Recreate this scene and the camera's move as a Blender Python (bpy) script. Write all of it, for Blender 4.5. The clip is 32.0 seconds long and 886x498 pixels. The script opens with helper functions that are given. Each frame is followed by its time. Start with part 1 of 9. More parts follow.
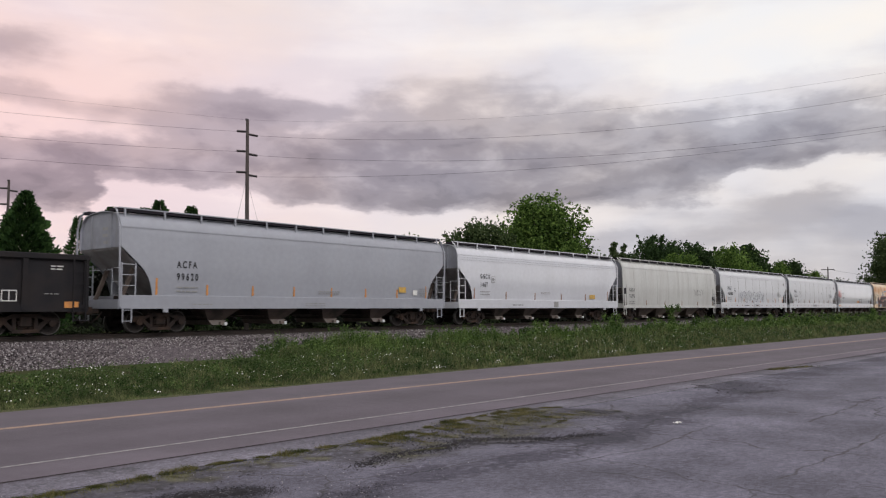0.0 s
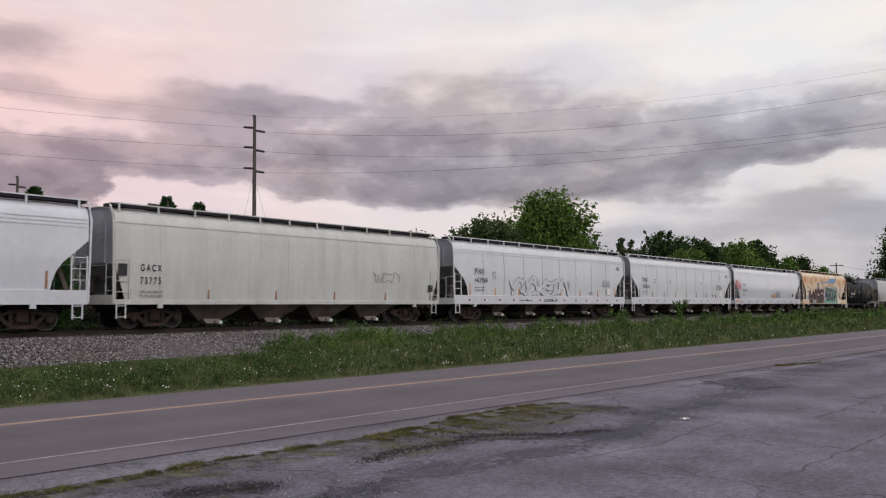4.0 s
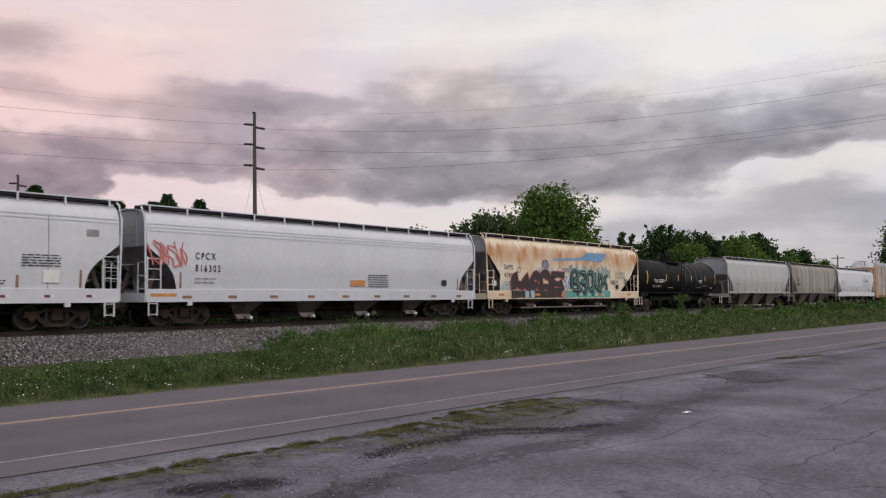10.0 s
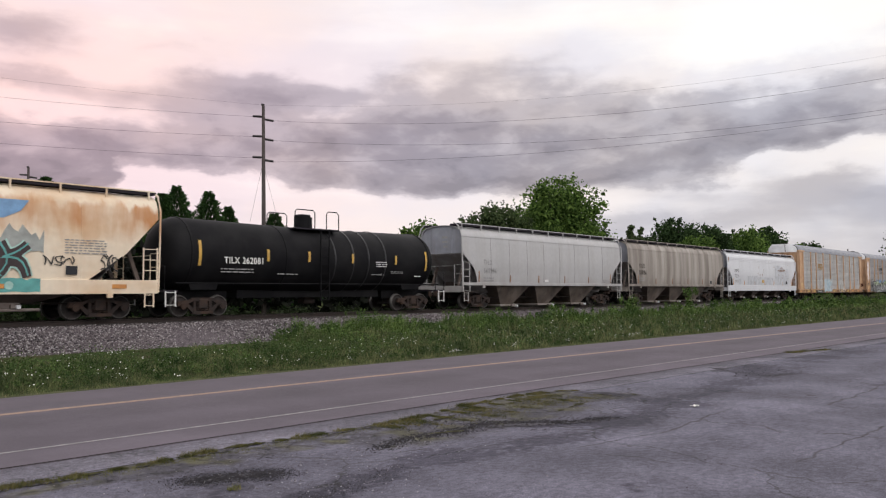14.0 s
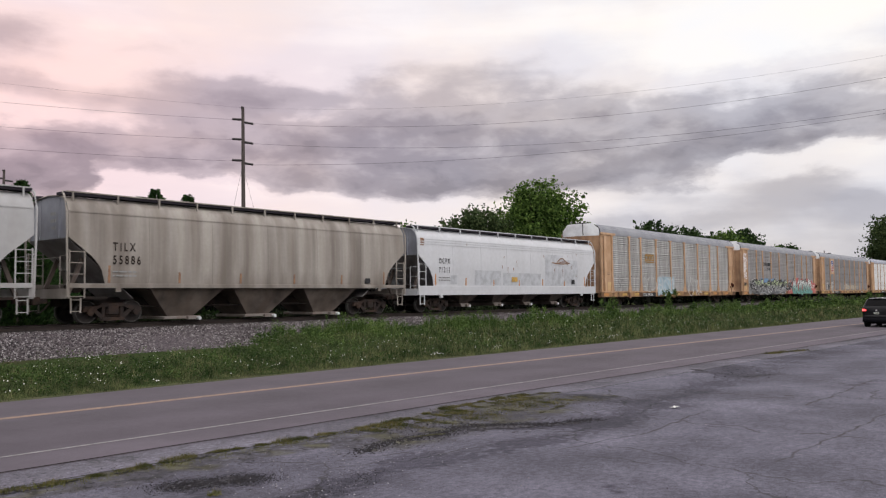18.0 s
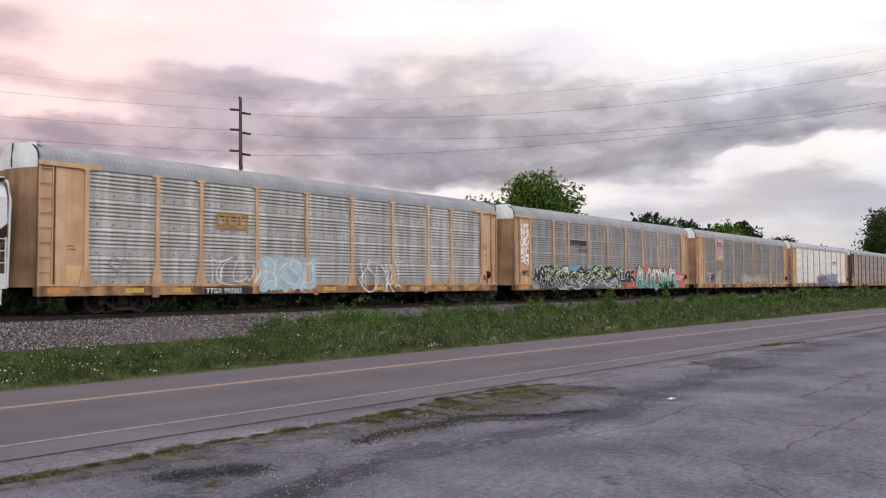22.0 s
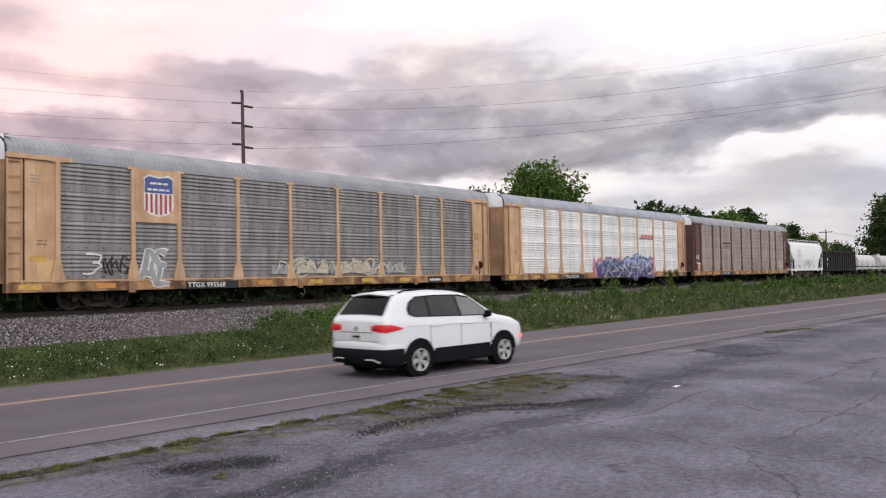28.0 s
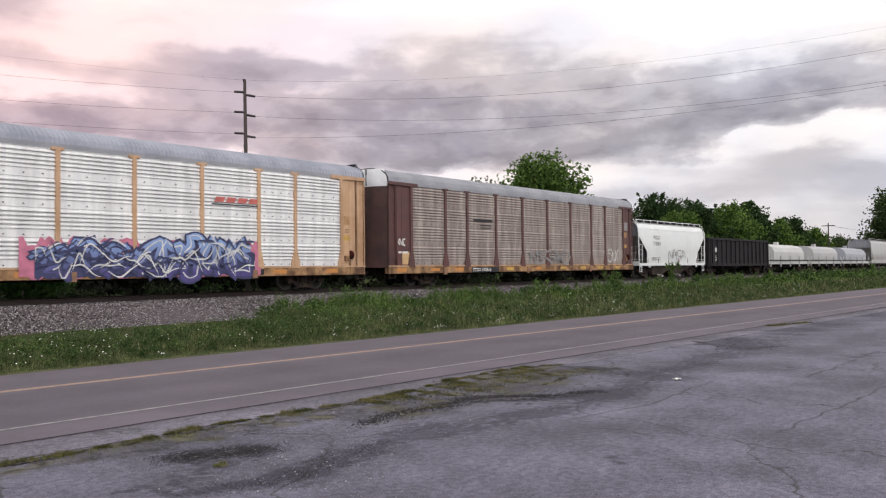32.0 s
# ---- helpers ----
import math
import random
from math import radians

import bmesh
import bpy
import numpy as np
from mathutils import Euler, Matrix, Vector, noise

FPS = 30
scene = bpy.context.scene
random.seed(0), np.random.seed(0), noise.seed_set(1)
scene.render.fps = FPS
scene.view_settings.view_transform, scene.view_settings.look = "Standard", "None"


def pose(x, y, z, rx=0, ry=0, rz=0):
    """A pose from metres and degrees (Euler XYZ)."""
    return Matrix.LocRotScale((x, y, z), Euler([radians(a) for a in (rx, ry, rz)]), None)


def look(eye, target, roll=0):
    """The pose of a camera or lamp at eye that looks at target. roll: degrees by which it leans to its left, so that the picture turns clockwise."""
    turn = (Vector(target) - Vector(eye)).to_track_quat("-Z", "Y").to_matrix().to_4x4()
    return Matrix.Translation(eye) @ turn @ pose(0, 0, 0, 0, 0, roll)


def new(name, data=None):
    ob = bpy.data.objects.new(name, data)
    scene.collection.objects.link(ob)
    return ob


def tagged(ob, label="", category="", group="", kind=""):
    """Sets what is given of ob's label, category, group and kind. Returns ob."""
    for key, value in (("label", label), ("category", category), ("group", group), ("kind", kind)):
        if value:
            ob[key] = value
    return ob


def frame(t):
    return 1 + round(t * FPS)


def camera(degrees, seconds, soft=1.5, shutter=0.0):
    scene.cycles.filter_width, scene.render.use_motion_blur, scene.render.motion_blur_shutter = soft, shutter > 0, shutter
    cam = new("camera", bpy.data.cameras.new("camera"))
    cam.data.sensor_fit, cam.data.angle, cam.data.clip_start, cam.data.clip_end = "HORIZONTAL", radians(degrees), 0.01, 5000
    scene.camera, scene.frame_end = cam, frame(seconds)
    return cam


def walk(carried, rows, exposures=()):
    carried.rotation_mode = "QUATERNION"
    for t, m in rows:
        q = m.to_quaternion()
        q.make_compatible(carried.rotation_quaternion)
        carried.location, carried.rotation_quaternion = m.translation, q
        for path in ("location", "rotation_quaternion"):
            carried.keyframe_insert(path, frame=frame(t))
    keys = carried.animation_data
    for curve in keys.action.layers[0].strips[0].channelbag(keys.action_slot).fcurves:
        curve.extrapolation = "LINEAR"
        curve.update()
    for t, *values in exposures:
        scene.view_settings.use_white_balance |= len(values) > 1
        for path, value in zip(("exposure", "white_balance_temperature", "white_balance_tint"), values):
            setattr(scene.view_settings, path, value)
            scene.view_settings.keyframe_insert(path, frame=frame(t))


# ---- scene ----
# the eye stands 2.15 m over the road; the track runs along x, 28 m off
cam = camera(57.31, 32.0, soft=1.2, shutter=0.12)
EYE = (0.0, 0.0, 2.15)


def aim(t, yaw, pitch, roll):
    """A pose at the eye: yaw from +y towards +x, pitch upwards, in degrees."""
    a, b = radians(yaw), radians(pitch)
    way = Vector((math.sin(a) * math.cos(b), math.cos(a) * math.cos(b), math.sin(b)))
    return t, look(EYE, Vector(EYE) + way * 10.0, roll)


# seconds, yaw, pitch, roll of the hand-held camera
AIM = [
    (0, 50.52, 4.18, -0.09), (0.5, 50.46, 4.29, 0.11), (1, 50.41, 4.45, 0.07), (1.5, 50.42, 4.49, 0.09), (2, 50.43, 4.41, 0.11),
    (2.5, 50.22, 4.23, 0.02), (3, 50.10, 4.07, 0.19), (3.5, 50.11, 3.96, 0.05), (5.5, 49.76, 3.70, -0.27), (6, 49.62, 3.71, -0.21),
    (6.5, 49.62, 3.69, -0.27), (7, 49.77, 3.75, -0.08), (7.5, 49.90, 3.73, -0.36), (8, 49.91, 3.70, -0.44), (8.5, 49.88, 3.72, -0.57),
    (9, 49.90, 3.71, -0.54), (9.5, 49.96, 3.66, -0.44), (10, 49.96, 3.58, -0.50), (10.5, 49.99, 3.61, -0.36), (11, 50.00, 3.63, -0.35),
    (11.5, 49.99, 3.64, -0.39), (12, 49.93, 3.52, -0.48), (12.5, 49.97, 3.34, 0.14), (13, 49.92, 3.16, 0.05), (13.5, 49.71, 3.08, 0.00),
    (14, 49.37, 3.05, -0.28), (14.5, 49.17, 3.44, -0.29), (16.5, 50.23, 3.99, -0.27), (17, 50.70, 3.46, -0.22), (17.5, 50.71, 3.22, -0.20),
    (18, 50.72, 3.25, -0.54), (18.5, 50.65, 3.25, -0.77), (19, 50.60, 3.33, -0.83), (19.5, 50.67, 3.22, -1.13), (20, 50.76, 3.07, -1.26),
    (20.5, 50.71, 2.87, -1.42), (21, 50.65, 2.75, -0.92), (21.5, 50.69, 2.61, -0.36), (22, 50.89, 2.64, -0.34), (22.5, 51.33, 2.78, -0.14),
    (23, 51.15, 2.20, 0.33), (23.5, 50.82, 1.65, -0.03), (24, 50.45, 1.02, -0.12), (24.5, 50.56, 1.05, -0.28), (25, 51.35, 1.88, 0.04),
    (25.5, 51.43, 1.97, -0.25), (27.5, 50.82, 1.94, -0.74), (28, 50.61, 1.99, -1.06), (28.5, 50.42, 1.95, -1.19), (28.6, 50.44, 2.01, -1.08),
    (29, 50.29, 1.84, -0.99), (29.4, 50.33, 1.59, -0.70), (29.5, 50.21, 1.77, -0.43), (30, 50.24, 1.75, -0.69), (30.5, 50.38, 1.78, -0.64),
    (31, 50.58, 1.62, -0.67), (31.5, 50.54, 1.42, -0.62), (32, 50.48, 1.34, -0.62),
]
walk(cam, [aim(*row) for row in AIM], exposures=[(0.0, 0.03), (3.0, -0.06), (6.0, -0.05), (8.0, -0.08), (10.0, -0.09), (12.0, 0.06), (14.5, 0.2), (17.0, 0.12), (18.0, 0.15), (20.0, 0.04), (22.0, 0.28), (23.0, 0.32), (24.0, 0.42), (25.0, 0.46), (28.0, 0.34), (29.5, 0.36), (31.0, 0.28), (32.0, 0.33)])

# ---------------------------------------------------------------- light
SUN_EL, SUN_ROT = radians(38), radians(200)
world = bpy.data.worlds.new("sky")
scene.world = world
world.use_nodes = True
wt = world.node_tree
wt.nodes.clear()


def wmath(op, a, b=None, c=None, clamp=False):
    n = wt.nodes.new("ShaderNodeMath")
    n.operation, n.use_clamp = op, clamp
    for i, v in enumerate((a, b, c)):
        if v is None:
            continue
        if isinstance(v, (int, float)):
            n.inputs[i].default_value = v
        else:
            wt.links.new(v, n.inputs[i])
    return n.outputs[0]


def wnoise(vec, scale, detail=6.0, rough=0.55, distort=0.0):
    n = wt.nodes.new("ShaderNodeTexNoise")
    n.inputs["Scale"].default_value, n.inputs["Detail"].default_value = scale, detail
    n.inputs["Roughness"].default_value, n.inputs["Distortion"].default_value = rough, distort
    wt.links.new(vec, n.inputs["Vector"])
    return n.outputs["Fac"]


def wcombine(x, y, z):
    n = wt.nodes.new("ShaderNodeCombineXYZ")
    for i, v in enumerate((x, y, z)):
        if isinstance(v, (int, float)):
            n.inputs[i].default_value = v
        else:
            wt.links.new(v, n.inputs[i])
    return n.outputs[0]


def wramp(fac, stops):
    n = wt.nodes.new("ShaderNodeValToRGB")
    cr = n.color_ramp
    cr.interpolation = "EASE"
    while len(cr.elements) < len(stops):
        cr.elements.new(0.5)
    for e, (pos, col) in zip(cr.elements, stops):
        e.position, e.color = pos, (*col, 1)
    wt.links.new(fac, n.inputs[0])
    return n.outputs[0]


def wmix(fac, a, b, mode="MIX"):
    n = wt.nodes.new("ShaderNodeMix")
    n.data_type, n.blend_type = "RGBA", mode
    for sock, v in ((n.inputs[0], fac), (n.inputs[6], a), (n.inputs[7], b)):
        if isinstance(v, (int, float)):
            sock.default_value = v
        elif isinstance(v, tuple):
            sock.default_value = (*v, 1)
        else:
            wt.links.new(v, sock)
    return n.outputs[2]


coord = wt.nodes.new("ShaderNodeTexCoord").outputs["Generated"]
sep = wt.nodes.new("ShaderNodeSeparateXYZ")
wt.links.new(coord, sep.inputs[0])
DEG = 57.29578
az = wmath("MULTIPLY", wmath("ARCTAN2", sep.outputs[0], sep.outputs[1]), DEG)
el = wmath("MULTIPLY", wmath("ARCSINE", sep.outputs[2]), DEG)
# cloud sheets lie flat overhead, so their pattern is drawn out towards the horizon
def wsplit(col):
    n = wt.nodes.new("ShaderNodeSeparateColor")
    wt.links.new(col, n.inputs[0])
    return n.outputs


def wscaled(v, k, shift=0.0):
    return wmath("MULTIPLY_ADD", v, k, shift)


def wstep(v, lo, hi):
    """0 below lo, 1 above hi, eased between."""
    n = wt.nodes.new("ShaderNodeMapRange")
    n.interpolation_type = "SMOOTHSTEP"
    for i, q in enumerate((v, lo, hi)):
        if isinstance(q, (int, float)):
            n.inputs[i].default_value = q
        else:
            wt.links.new(q, n.inputs[i])
    return n.outputs[0]


sheet_co = wcombine(wscaled(az, 0.11), wscaled(el, 0.24), 0.0)
curl = wt.nodes.new("ShaderNodeTexNoise")
curl.inputs["Scale"].default_value, curl.inputs["Detail"].default_value, curl.inputs["Roughness"].default_value = 1.0, 7.0, 0.56
wt.links.new(sheet_co, curl.inputs["Vector"])
curl_r, curl_g, curl_b = wsplit(curl.outputs["Color"])[:3]
u = wmath("ADD", az, wscaled(curl_r, 9.0, -4.5))
v = wmath("ADD", el, wscaled(curl_g, 5.2, -2.6))
lumps = wnoise(sheet_co, 2.6, 6.0, 0.55, 0.25)
streak = wnoise(wcombine(wmath("ADD", wscaled(az, 0.05), wscaled(el, 0.03)), wscaled(el, 0.42), 5.0), 1.0, 5.0, 0.5, 0.2)
haze = wnoise(wcombine(wscaled(az, 0.06), wscaled(el, 0.12), 2.0), 1.0, 3.0, 0.5)

# the low dark bank: for each bearing its foot, its head (both in 20 degrees) and its weight
BANK = [
    (15, 0.29, 0.60, 1.0), (21, 0.29, 0.57, 1.0), (26, 0.31, 0.57, 1.0), (28, 0.385, 0.60, 0.88), (33, 0.395, 0.64, 0.85), (37, 0.40, 0.68, 0.88), (42, 0.385, 0.67, 0.94), (46, 0.35, 0.67, 0.98), (49, 0.315, 0.68, 1.0),
    (51.5, 0.345, 0.69, 1.0), (55, 0.355, 0.69, 1.0), (60, 0.365, 0.67, 0.96), (65, 0.36, 0.69, 0.88), (69, 0.39, 0.67, 0.92), (72, 0.445, 0.67, 1.0), (75, 0.45, 0.68, 0.97), (78, 0.49, 0.68, 0.85), (85, 0.52, 0.70, 0.75),
]
foot_n, head_n, weight_n = wsplit(wramp(wscaled(u, 1 / 80.0, -10 / 80.0), [((q[0] - 10) / 80.0, q[1:]) for q in BANK]))[:3]
foot, head = wscaled(foot_n, 20.0), wscaled(head_n, 20.0)
over = wstep(wmath("SUBTRACT", v, foot), -0.3, 0.9)
under = wstep(wmath("SUBTRACT", v, head), 3.0, -3.0)
bank_k = wmath("MULTIPLY", wmath("MULTIPLY", over, under), weight_n)


def puff(az0, el0, ra, re, lean=0.0):
    """A soft patch of cloud round a bearing."""
    du, dv = wmath("SUBTRACT", u, az0), wmath("SUBTRACT", v, el0)
    dv = wmath("SUBTRACT", dv, wmath("MULTIPLY", du, lean))
    a, b = wmath("DIVIDE", du, ra), wmath("DIVIDE", dv, re)
    return wmath("EXPONENT", wmath("MULTIPLY", wmath("ADD", wmath("MULTIPLY", a, a), wmath("MULTIPLY", b, b)), -1.0))


dark = wmath("ADD", wscaled(bank_k, 0.66), wscaled(wmath("MULTIPLY", wmath("SUBTRACT", lumps, 0.5), wmath("ADD", bank_k, 0.16)), 0.85))
dark = wmath("ADD", dark, wmath("ADD", wscaled(haze, 0.42, -0.21), wscaled(streak, 0.36, -0.18)))
for amp, *b in (
    (0.40, 21, 17.2, 5, 1.6, 0.05), (0.36, 20, 13.9, 8, 1.1, -0.06), (0.28, 37, 13.8, 9, 1.4, -0.05), (0.16, 52, 15.5, 8, 1.4, 0.0), (0.18, 30, 16, 6, 0.8, 0.05),
    (-0.16, 24, 11.3, 6, 1.0, 0.0), (-0.20, 42.5, 12.6, 3.2, 0.8, 0.0), (0.18, 62, 7.2, 7, 1.0, -0.05), (0.16, 64, 5.2, 9, 0.8, 0.0),
    (0.22, 76, 7.2, 3, 0.7, 0.1), (0.18, 77.5, 6.0, 4, 0.6, 0.0), (0.12, 70, 2.0, 20, 1.6, 0.0), (-0.16, 70, 17, 14, 3.5, 0.0), (0.15, 60, 3.5, 60, 3.6, 0.0), (0.14, 74, 5.5, 12, 2.6, 0.0), (0.12, 68, 9.5, 5, 0.7, 0.08), (0.08, 24, 8.0, 7, 1.2, 0.0),
):
    dark = wmath("ADD", dark, wmath("MULTIPLY", puff(*b), amp))
tone = wramp(wmath("ADD", dark, 0.15, clamp=True), [(0.0, (1.0, 0.968, 0.925)), (0.25, (0.845, 0.81, 0.81)), (0.55, (0.50, 0.475, 0.50)), (0.85, (0.335, 0.312, 0.34)), (1.0, (0.27, 0.25, 0.275))])
# the low sun reddens the cloud towards its side of the sky
side_az, side_el = wmath("DIVIDE", wmath("SUBTRACT", az, 18.0), 28.0), wmath("DIVIDE", wmath("SUBTRACT", el, 11.0), 12.0)
rosy = wmath("EXPONENT", wmath("MULTIPLY", wmath("ADD", wmath("MULTIPLY", side_az, side_az), wmath("MULTIPLY", side_el, side_el)), -1.0))
tint = wmix(rosy, (0.978, 0.976, 1.0), (1.15, 0.865, 0.865))
warm = wnoise(wcombine(wmath("MULTIPLY", az, 0.05), wmath("MULTIPLY", el, 0.11), 3.0), 1.6, 4.0, 0.5)
tone = wmix(1.0, tone, wmix(wmath("MULTIPLY", wmath("SUBTRACT", warm, 0.4), 4.0, clamp=True), (0.955, 0.975, 1.0), (1.045, 1.01, 0.95)), "MULTIPLY")
cloud = wmix(1.0, tone, tint, "MULTIPLY")
nishita = wt.nodes.new("ShaderNodeTexSky")
nishita.sky_type, nishita.sun_disc = "NISHITA", False
nishita.sun_elevation, nishita.sun_rotation = SUN_EL, SUN_ROT
clear = wmix(1.0, nishita.outputs[0], (0.1, 0.1, 0.1), "MULTIPLY")
sky = wmix(0.93, clear, cloud)
# overhead the sheet is thinner and brighter
lift = wmath("ADD", 1.0, wmath("MULTIPLY", wmath("SMOOTH_MIN", wmath("MAXIMUM", wmath("DIVIDE", wmath("SUBTRACT", el, 20.0), 40.0), 0.0), 1.0, 0.2), 0.05))
back = wt.nodes.new("ShaderNodeBackground")
wt.links.new(sky, back.inputs["Color"])
wt.links.new(lift, back.inputs["Strength"])
wout = wt.nodes.new("ShaderNodeOutputWorld")
wt.links.new(back.outputs[0], wout.inputs["Surface"])

sun = new("sun", bpy.data.lights.new("sun", "SUN"))
sun.data.energy, sun.data.angle, sun.data.color = 1.2, radians(40), (1.0, 0.95, 0.94)
sun.matrix_world = look((0, 0, 0), (-math.sin(SUN_ROT) * math.cos(SUN_EL), -math.cos(SUN_ROT) * math.cos(SUN_EL), -math.sin(SUN_EL)))

# ---------------------------------------------------------------- materials
def mat(name, col, rough=0.6, metal=0.0, col2=None, scale=2.0, stretch=(1, 1, 1), mix=(0.4, 0.65), bump=0.0, bscale=60.0,
        grime=None, grime_amt=0.0, spec=0.5, vary=0.0, emit=None, detail=6.0):
    """A procedural surface: base colour with broad stains, fine grain, run-down grime and relief."""
    m = bpy.data.materials.new(name)
    m.use_nodes = True
    t = m.node_tree
    p = t.nodes["Principled BSDF"]
    p.inputs["Roughness"].default_value, p.inputs["Metallic"].default_value = rough, metal
    p.inputs["Specular IOR Level"].default_value = spec
    co = t.nodes.new("ShaderNodeTexCoord").outputs["Object"]

    def noise_of(sc, st, det=detail):
        mp = t.nodes.new("ShaderNodeMapping")
        mp.inputs["Scale"].default_value = st
        n = t.nodes.new("ShaderNodeTexNoise")
        n.inputs["Scale"].default_value, n.inputs["Detail"].default_value = sc, det
        t.links.new(co, mp.inputs["Vector"])
        t.links.new(mp.outputs[0], n.inputs["Vector"])
        return n.outputs["Fac"]

    def ramp(fac, a, b):
        r = t.nodes.new("ShaderNodeMapRange")
        r.inputs["From Min"].default_value, r.inputs["From Max"].default_value = a, b
        t.links.new(fac, r.inputs["Value"])
        return r.outputs[0]

    def blend(fac, a, b, mode="MIX"):
        n = t.nodes.new("ShaderNodeMix")
        n.data_type, n.blend_type = "RGBA", mode
        for sock, v in ((n.inputs[0], fac), (n.inputs[6], a), (n.inputs[7], b)):
            if isinstance(v, (int, float)):
                sock.default_value = v
            elif isinstance(v, tuple):
                sock.default_value = (*v[:3], 1)
            else:
                t.links.new(v, sock)
        return n.outputs[2]

    c = blend(ramp(noise_of(scale, stretch), *mix), col, col2 or tuple(x * 0.8 for x in col))
    g = ramp(noise_of(scale * 9, (1, 1, 1), 4.0), 0.3, 0.7)
    c = blend(0.18, c, blend(g, (0.55, 0.55, 0.55), (1.0, 1.0, 1.0)), "MULTIPLY")
    if grime:
        k = ramp(noise_of(1.3, (1.7, 1.7, 0.2)), 0.42, 0.80)
        mul = t.nodes.new("ShaderNodeMath")
        mul.operation = "MULTIPLY"
        mul.inputs[1].default_value = grime_amt
        t.links.new(k, mul.inputs[0])
        c = blend(mul.outputs[0], c, grime)
    if vary:
        info = t.nodes.new("ShaderNodeObjectInfo")
        c = blend(ramp(info.outputs["Random"], 0.0, 1.0 / vary), c, tuple(x * 0.6 for x in col))
    t.links.new(c, p.inputs["Base Color"])
    if bump:
        b = t.nodes.new("ShaderNodeBump")
        b.inputs["Strength"].default_value, b.inputs["Distance"].default_value = min(1.0, bump), 0.02
        t.links.new(noise_of(bscale, (1, 1, 1), 5.0), b.inputs["Height"])
        t.links.new(b.outputs[0], p.inputs["Normal"])
    if emit:
        p.inputs["Emission Color"].default_value, p.inputs["Emission Strength"].default_value = (*emit[0], 1), emit[1]
    return m


def paint(name, col, grime=(0.24, 0.21, 0.19), amt=0.25, rough=0.45, coat=0.3):
    m = mat(name, col, rough, 0, tuple(x * 0.93 for x in col), 0.5, bump=0.05, bscale=5, grime=grime, grime_amt=amt)
    p = m.node_tree.nodes["Principled BSDF"]
    p.inputs["Coat Weight"].default_value, p.inputs["Coat Roughness"].default_value = coat, 0.12
    return m


M_GREY = paint("grey_car_paint", (0.325, 0.34, 0.385), amt=0.06)
M_WHITE = paint("white_car_paint", (0.61, 0.625, 0.655), amt=0.07)
M_GLOSS = paint("glossy_white_car_paint", (0.60, 0.615, 0.665), amt=0.04, rough=0.3, coat=1.0)
M_FRESH = paint("fresh_white_car_paint", (0.76, 0.79, 0.785), amt=0.03)
M_SEAM = mat("grimy_weld_seam", (0.30, 0.295, 0.29), 0.7)
M_CREAM = paint("aged_white_car_paint", (0.53, 0.54, 0.525), amt=0.34)
M_DUSTY = mat("dusty_grey_car_paint", (0.40, 0.37, 0.335), 0.7, 0, (0.20, 0.175, 0.155), 0.9, (1.5, 1, 0.10), (0.38, 0.66), 0.05, 6, (0.16, 0.13, 0.1), 0.5)
M_LIGHT = paint("light_grey_car_paint", (0.42, 0.42, 0.425), amt=0.3)
M_RUSTY = mat("rust_stained_car_paint", (0.76, 0.66, 0.52), 0.7, 0, (0.66, 0.50, 0.34), 0.5, (0.8, 1, 1.3), (0.45, 0.6), 0.08, 8, (0.62, 0.42, 0.26), 0.4)


def rust_band(m, z0, z1, col, soft=0.3, run=2.2):
    """A band of rust along the upper side, with an uneven run-down edge."""
    t = m.node_tree
    p = t.nodes["Principled BSDF"]
    base = p.inputs["Base Color"].links[0].from_socket
    co = t.nodes.new("ShaderNodeTexCoord").outputs["Object"]
    sp = t.nodes.new("ShaderNodeSeparateXYZ")
    t.links.new(co, sp.inputs[0])
    mp = t.nodes.new("ShaderNodeMapping")
    mp.inputs["Scale"].default_value = (1.5, 1.0, 0.35)
    t.links.new(co, mp.inputs[0])
    nz = t.nodes.new("ShaderNodeTexNoise")
    nz.inputs["Scale"].default_value, nz.inputs["Detail"].default_value = 1.3, 7
    t.links.new(mp.outputs[0], nz.inputs["Vector"])

    def calc(op, a, b, clamp=False):
        n = t.nodes.new("ShaderNodeMath")
        n.operation, n.use_clamp = op, clamp
        for i, v in enumerate((a, b)):
            if isinstance(v, (int, float)):
                n.inputs[i].default_value = v
            else:
                t.links.new(v, n.inputs[i])
        return n.outputs[0]
    z = calc("ADD", sp.outputs[2], calc("MULTIPLY", calc("SUBTRACT", nz.outputs["Fac"], 0.5), run))
    up = calc("DIVIDE", calc("SUBTRACT", z, z0), 0.7, True)
    dn = calc("DIVIDE", calc("SUBTRACT", z1, z), soft, True)
    mx = t.nodes.new("ShaderNodeMix")
    mx.data_type = "RGBA"
    mx.inputs[7].default_value = (*col, 1)
    blot = t.nodes.new("ShaderNodeTexNoise")
    blot.inputs["Scale"].default_value, blot.inputs["Detail"].default_value = 0.8, 9
    t.links.new(mp.outputs[0], blot.inputs["Vector"])
    part_k = calc("ADD", 0.25, calc("MULTIPLY", calc("DIVIDE", calc("SUBTRACT", blot.outputs["Fac"], 0.36), 0.28, True), 0.72))
    t.links.new(calc("MULTIPLY", calc("MULTIPLY", up, dn), part_k), mx.inputs[0])
    t.links.new(base, mx.inputs[6])
    t.links.new(mx.outputs[2], p.inputs["Base Color"])


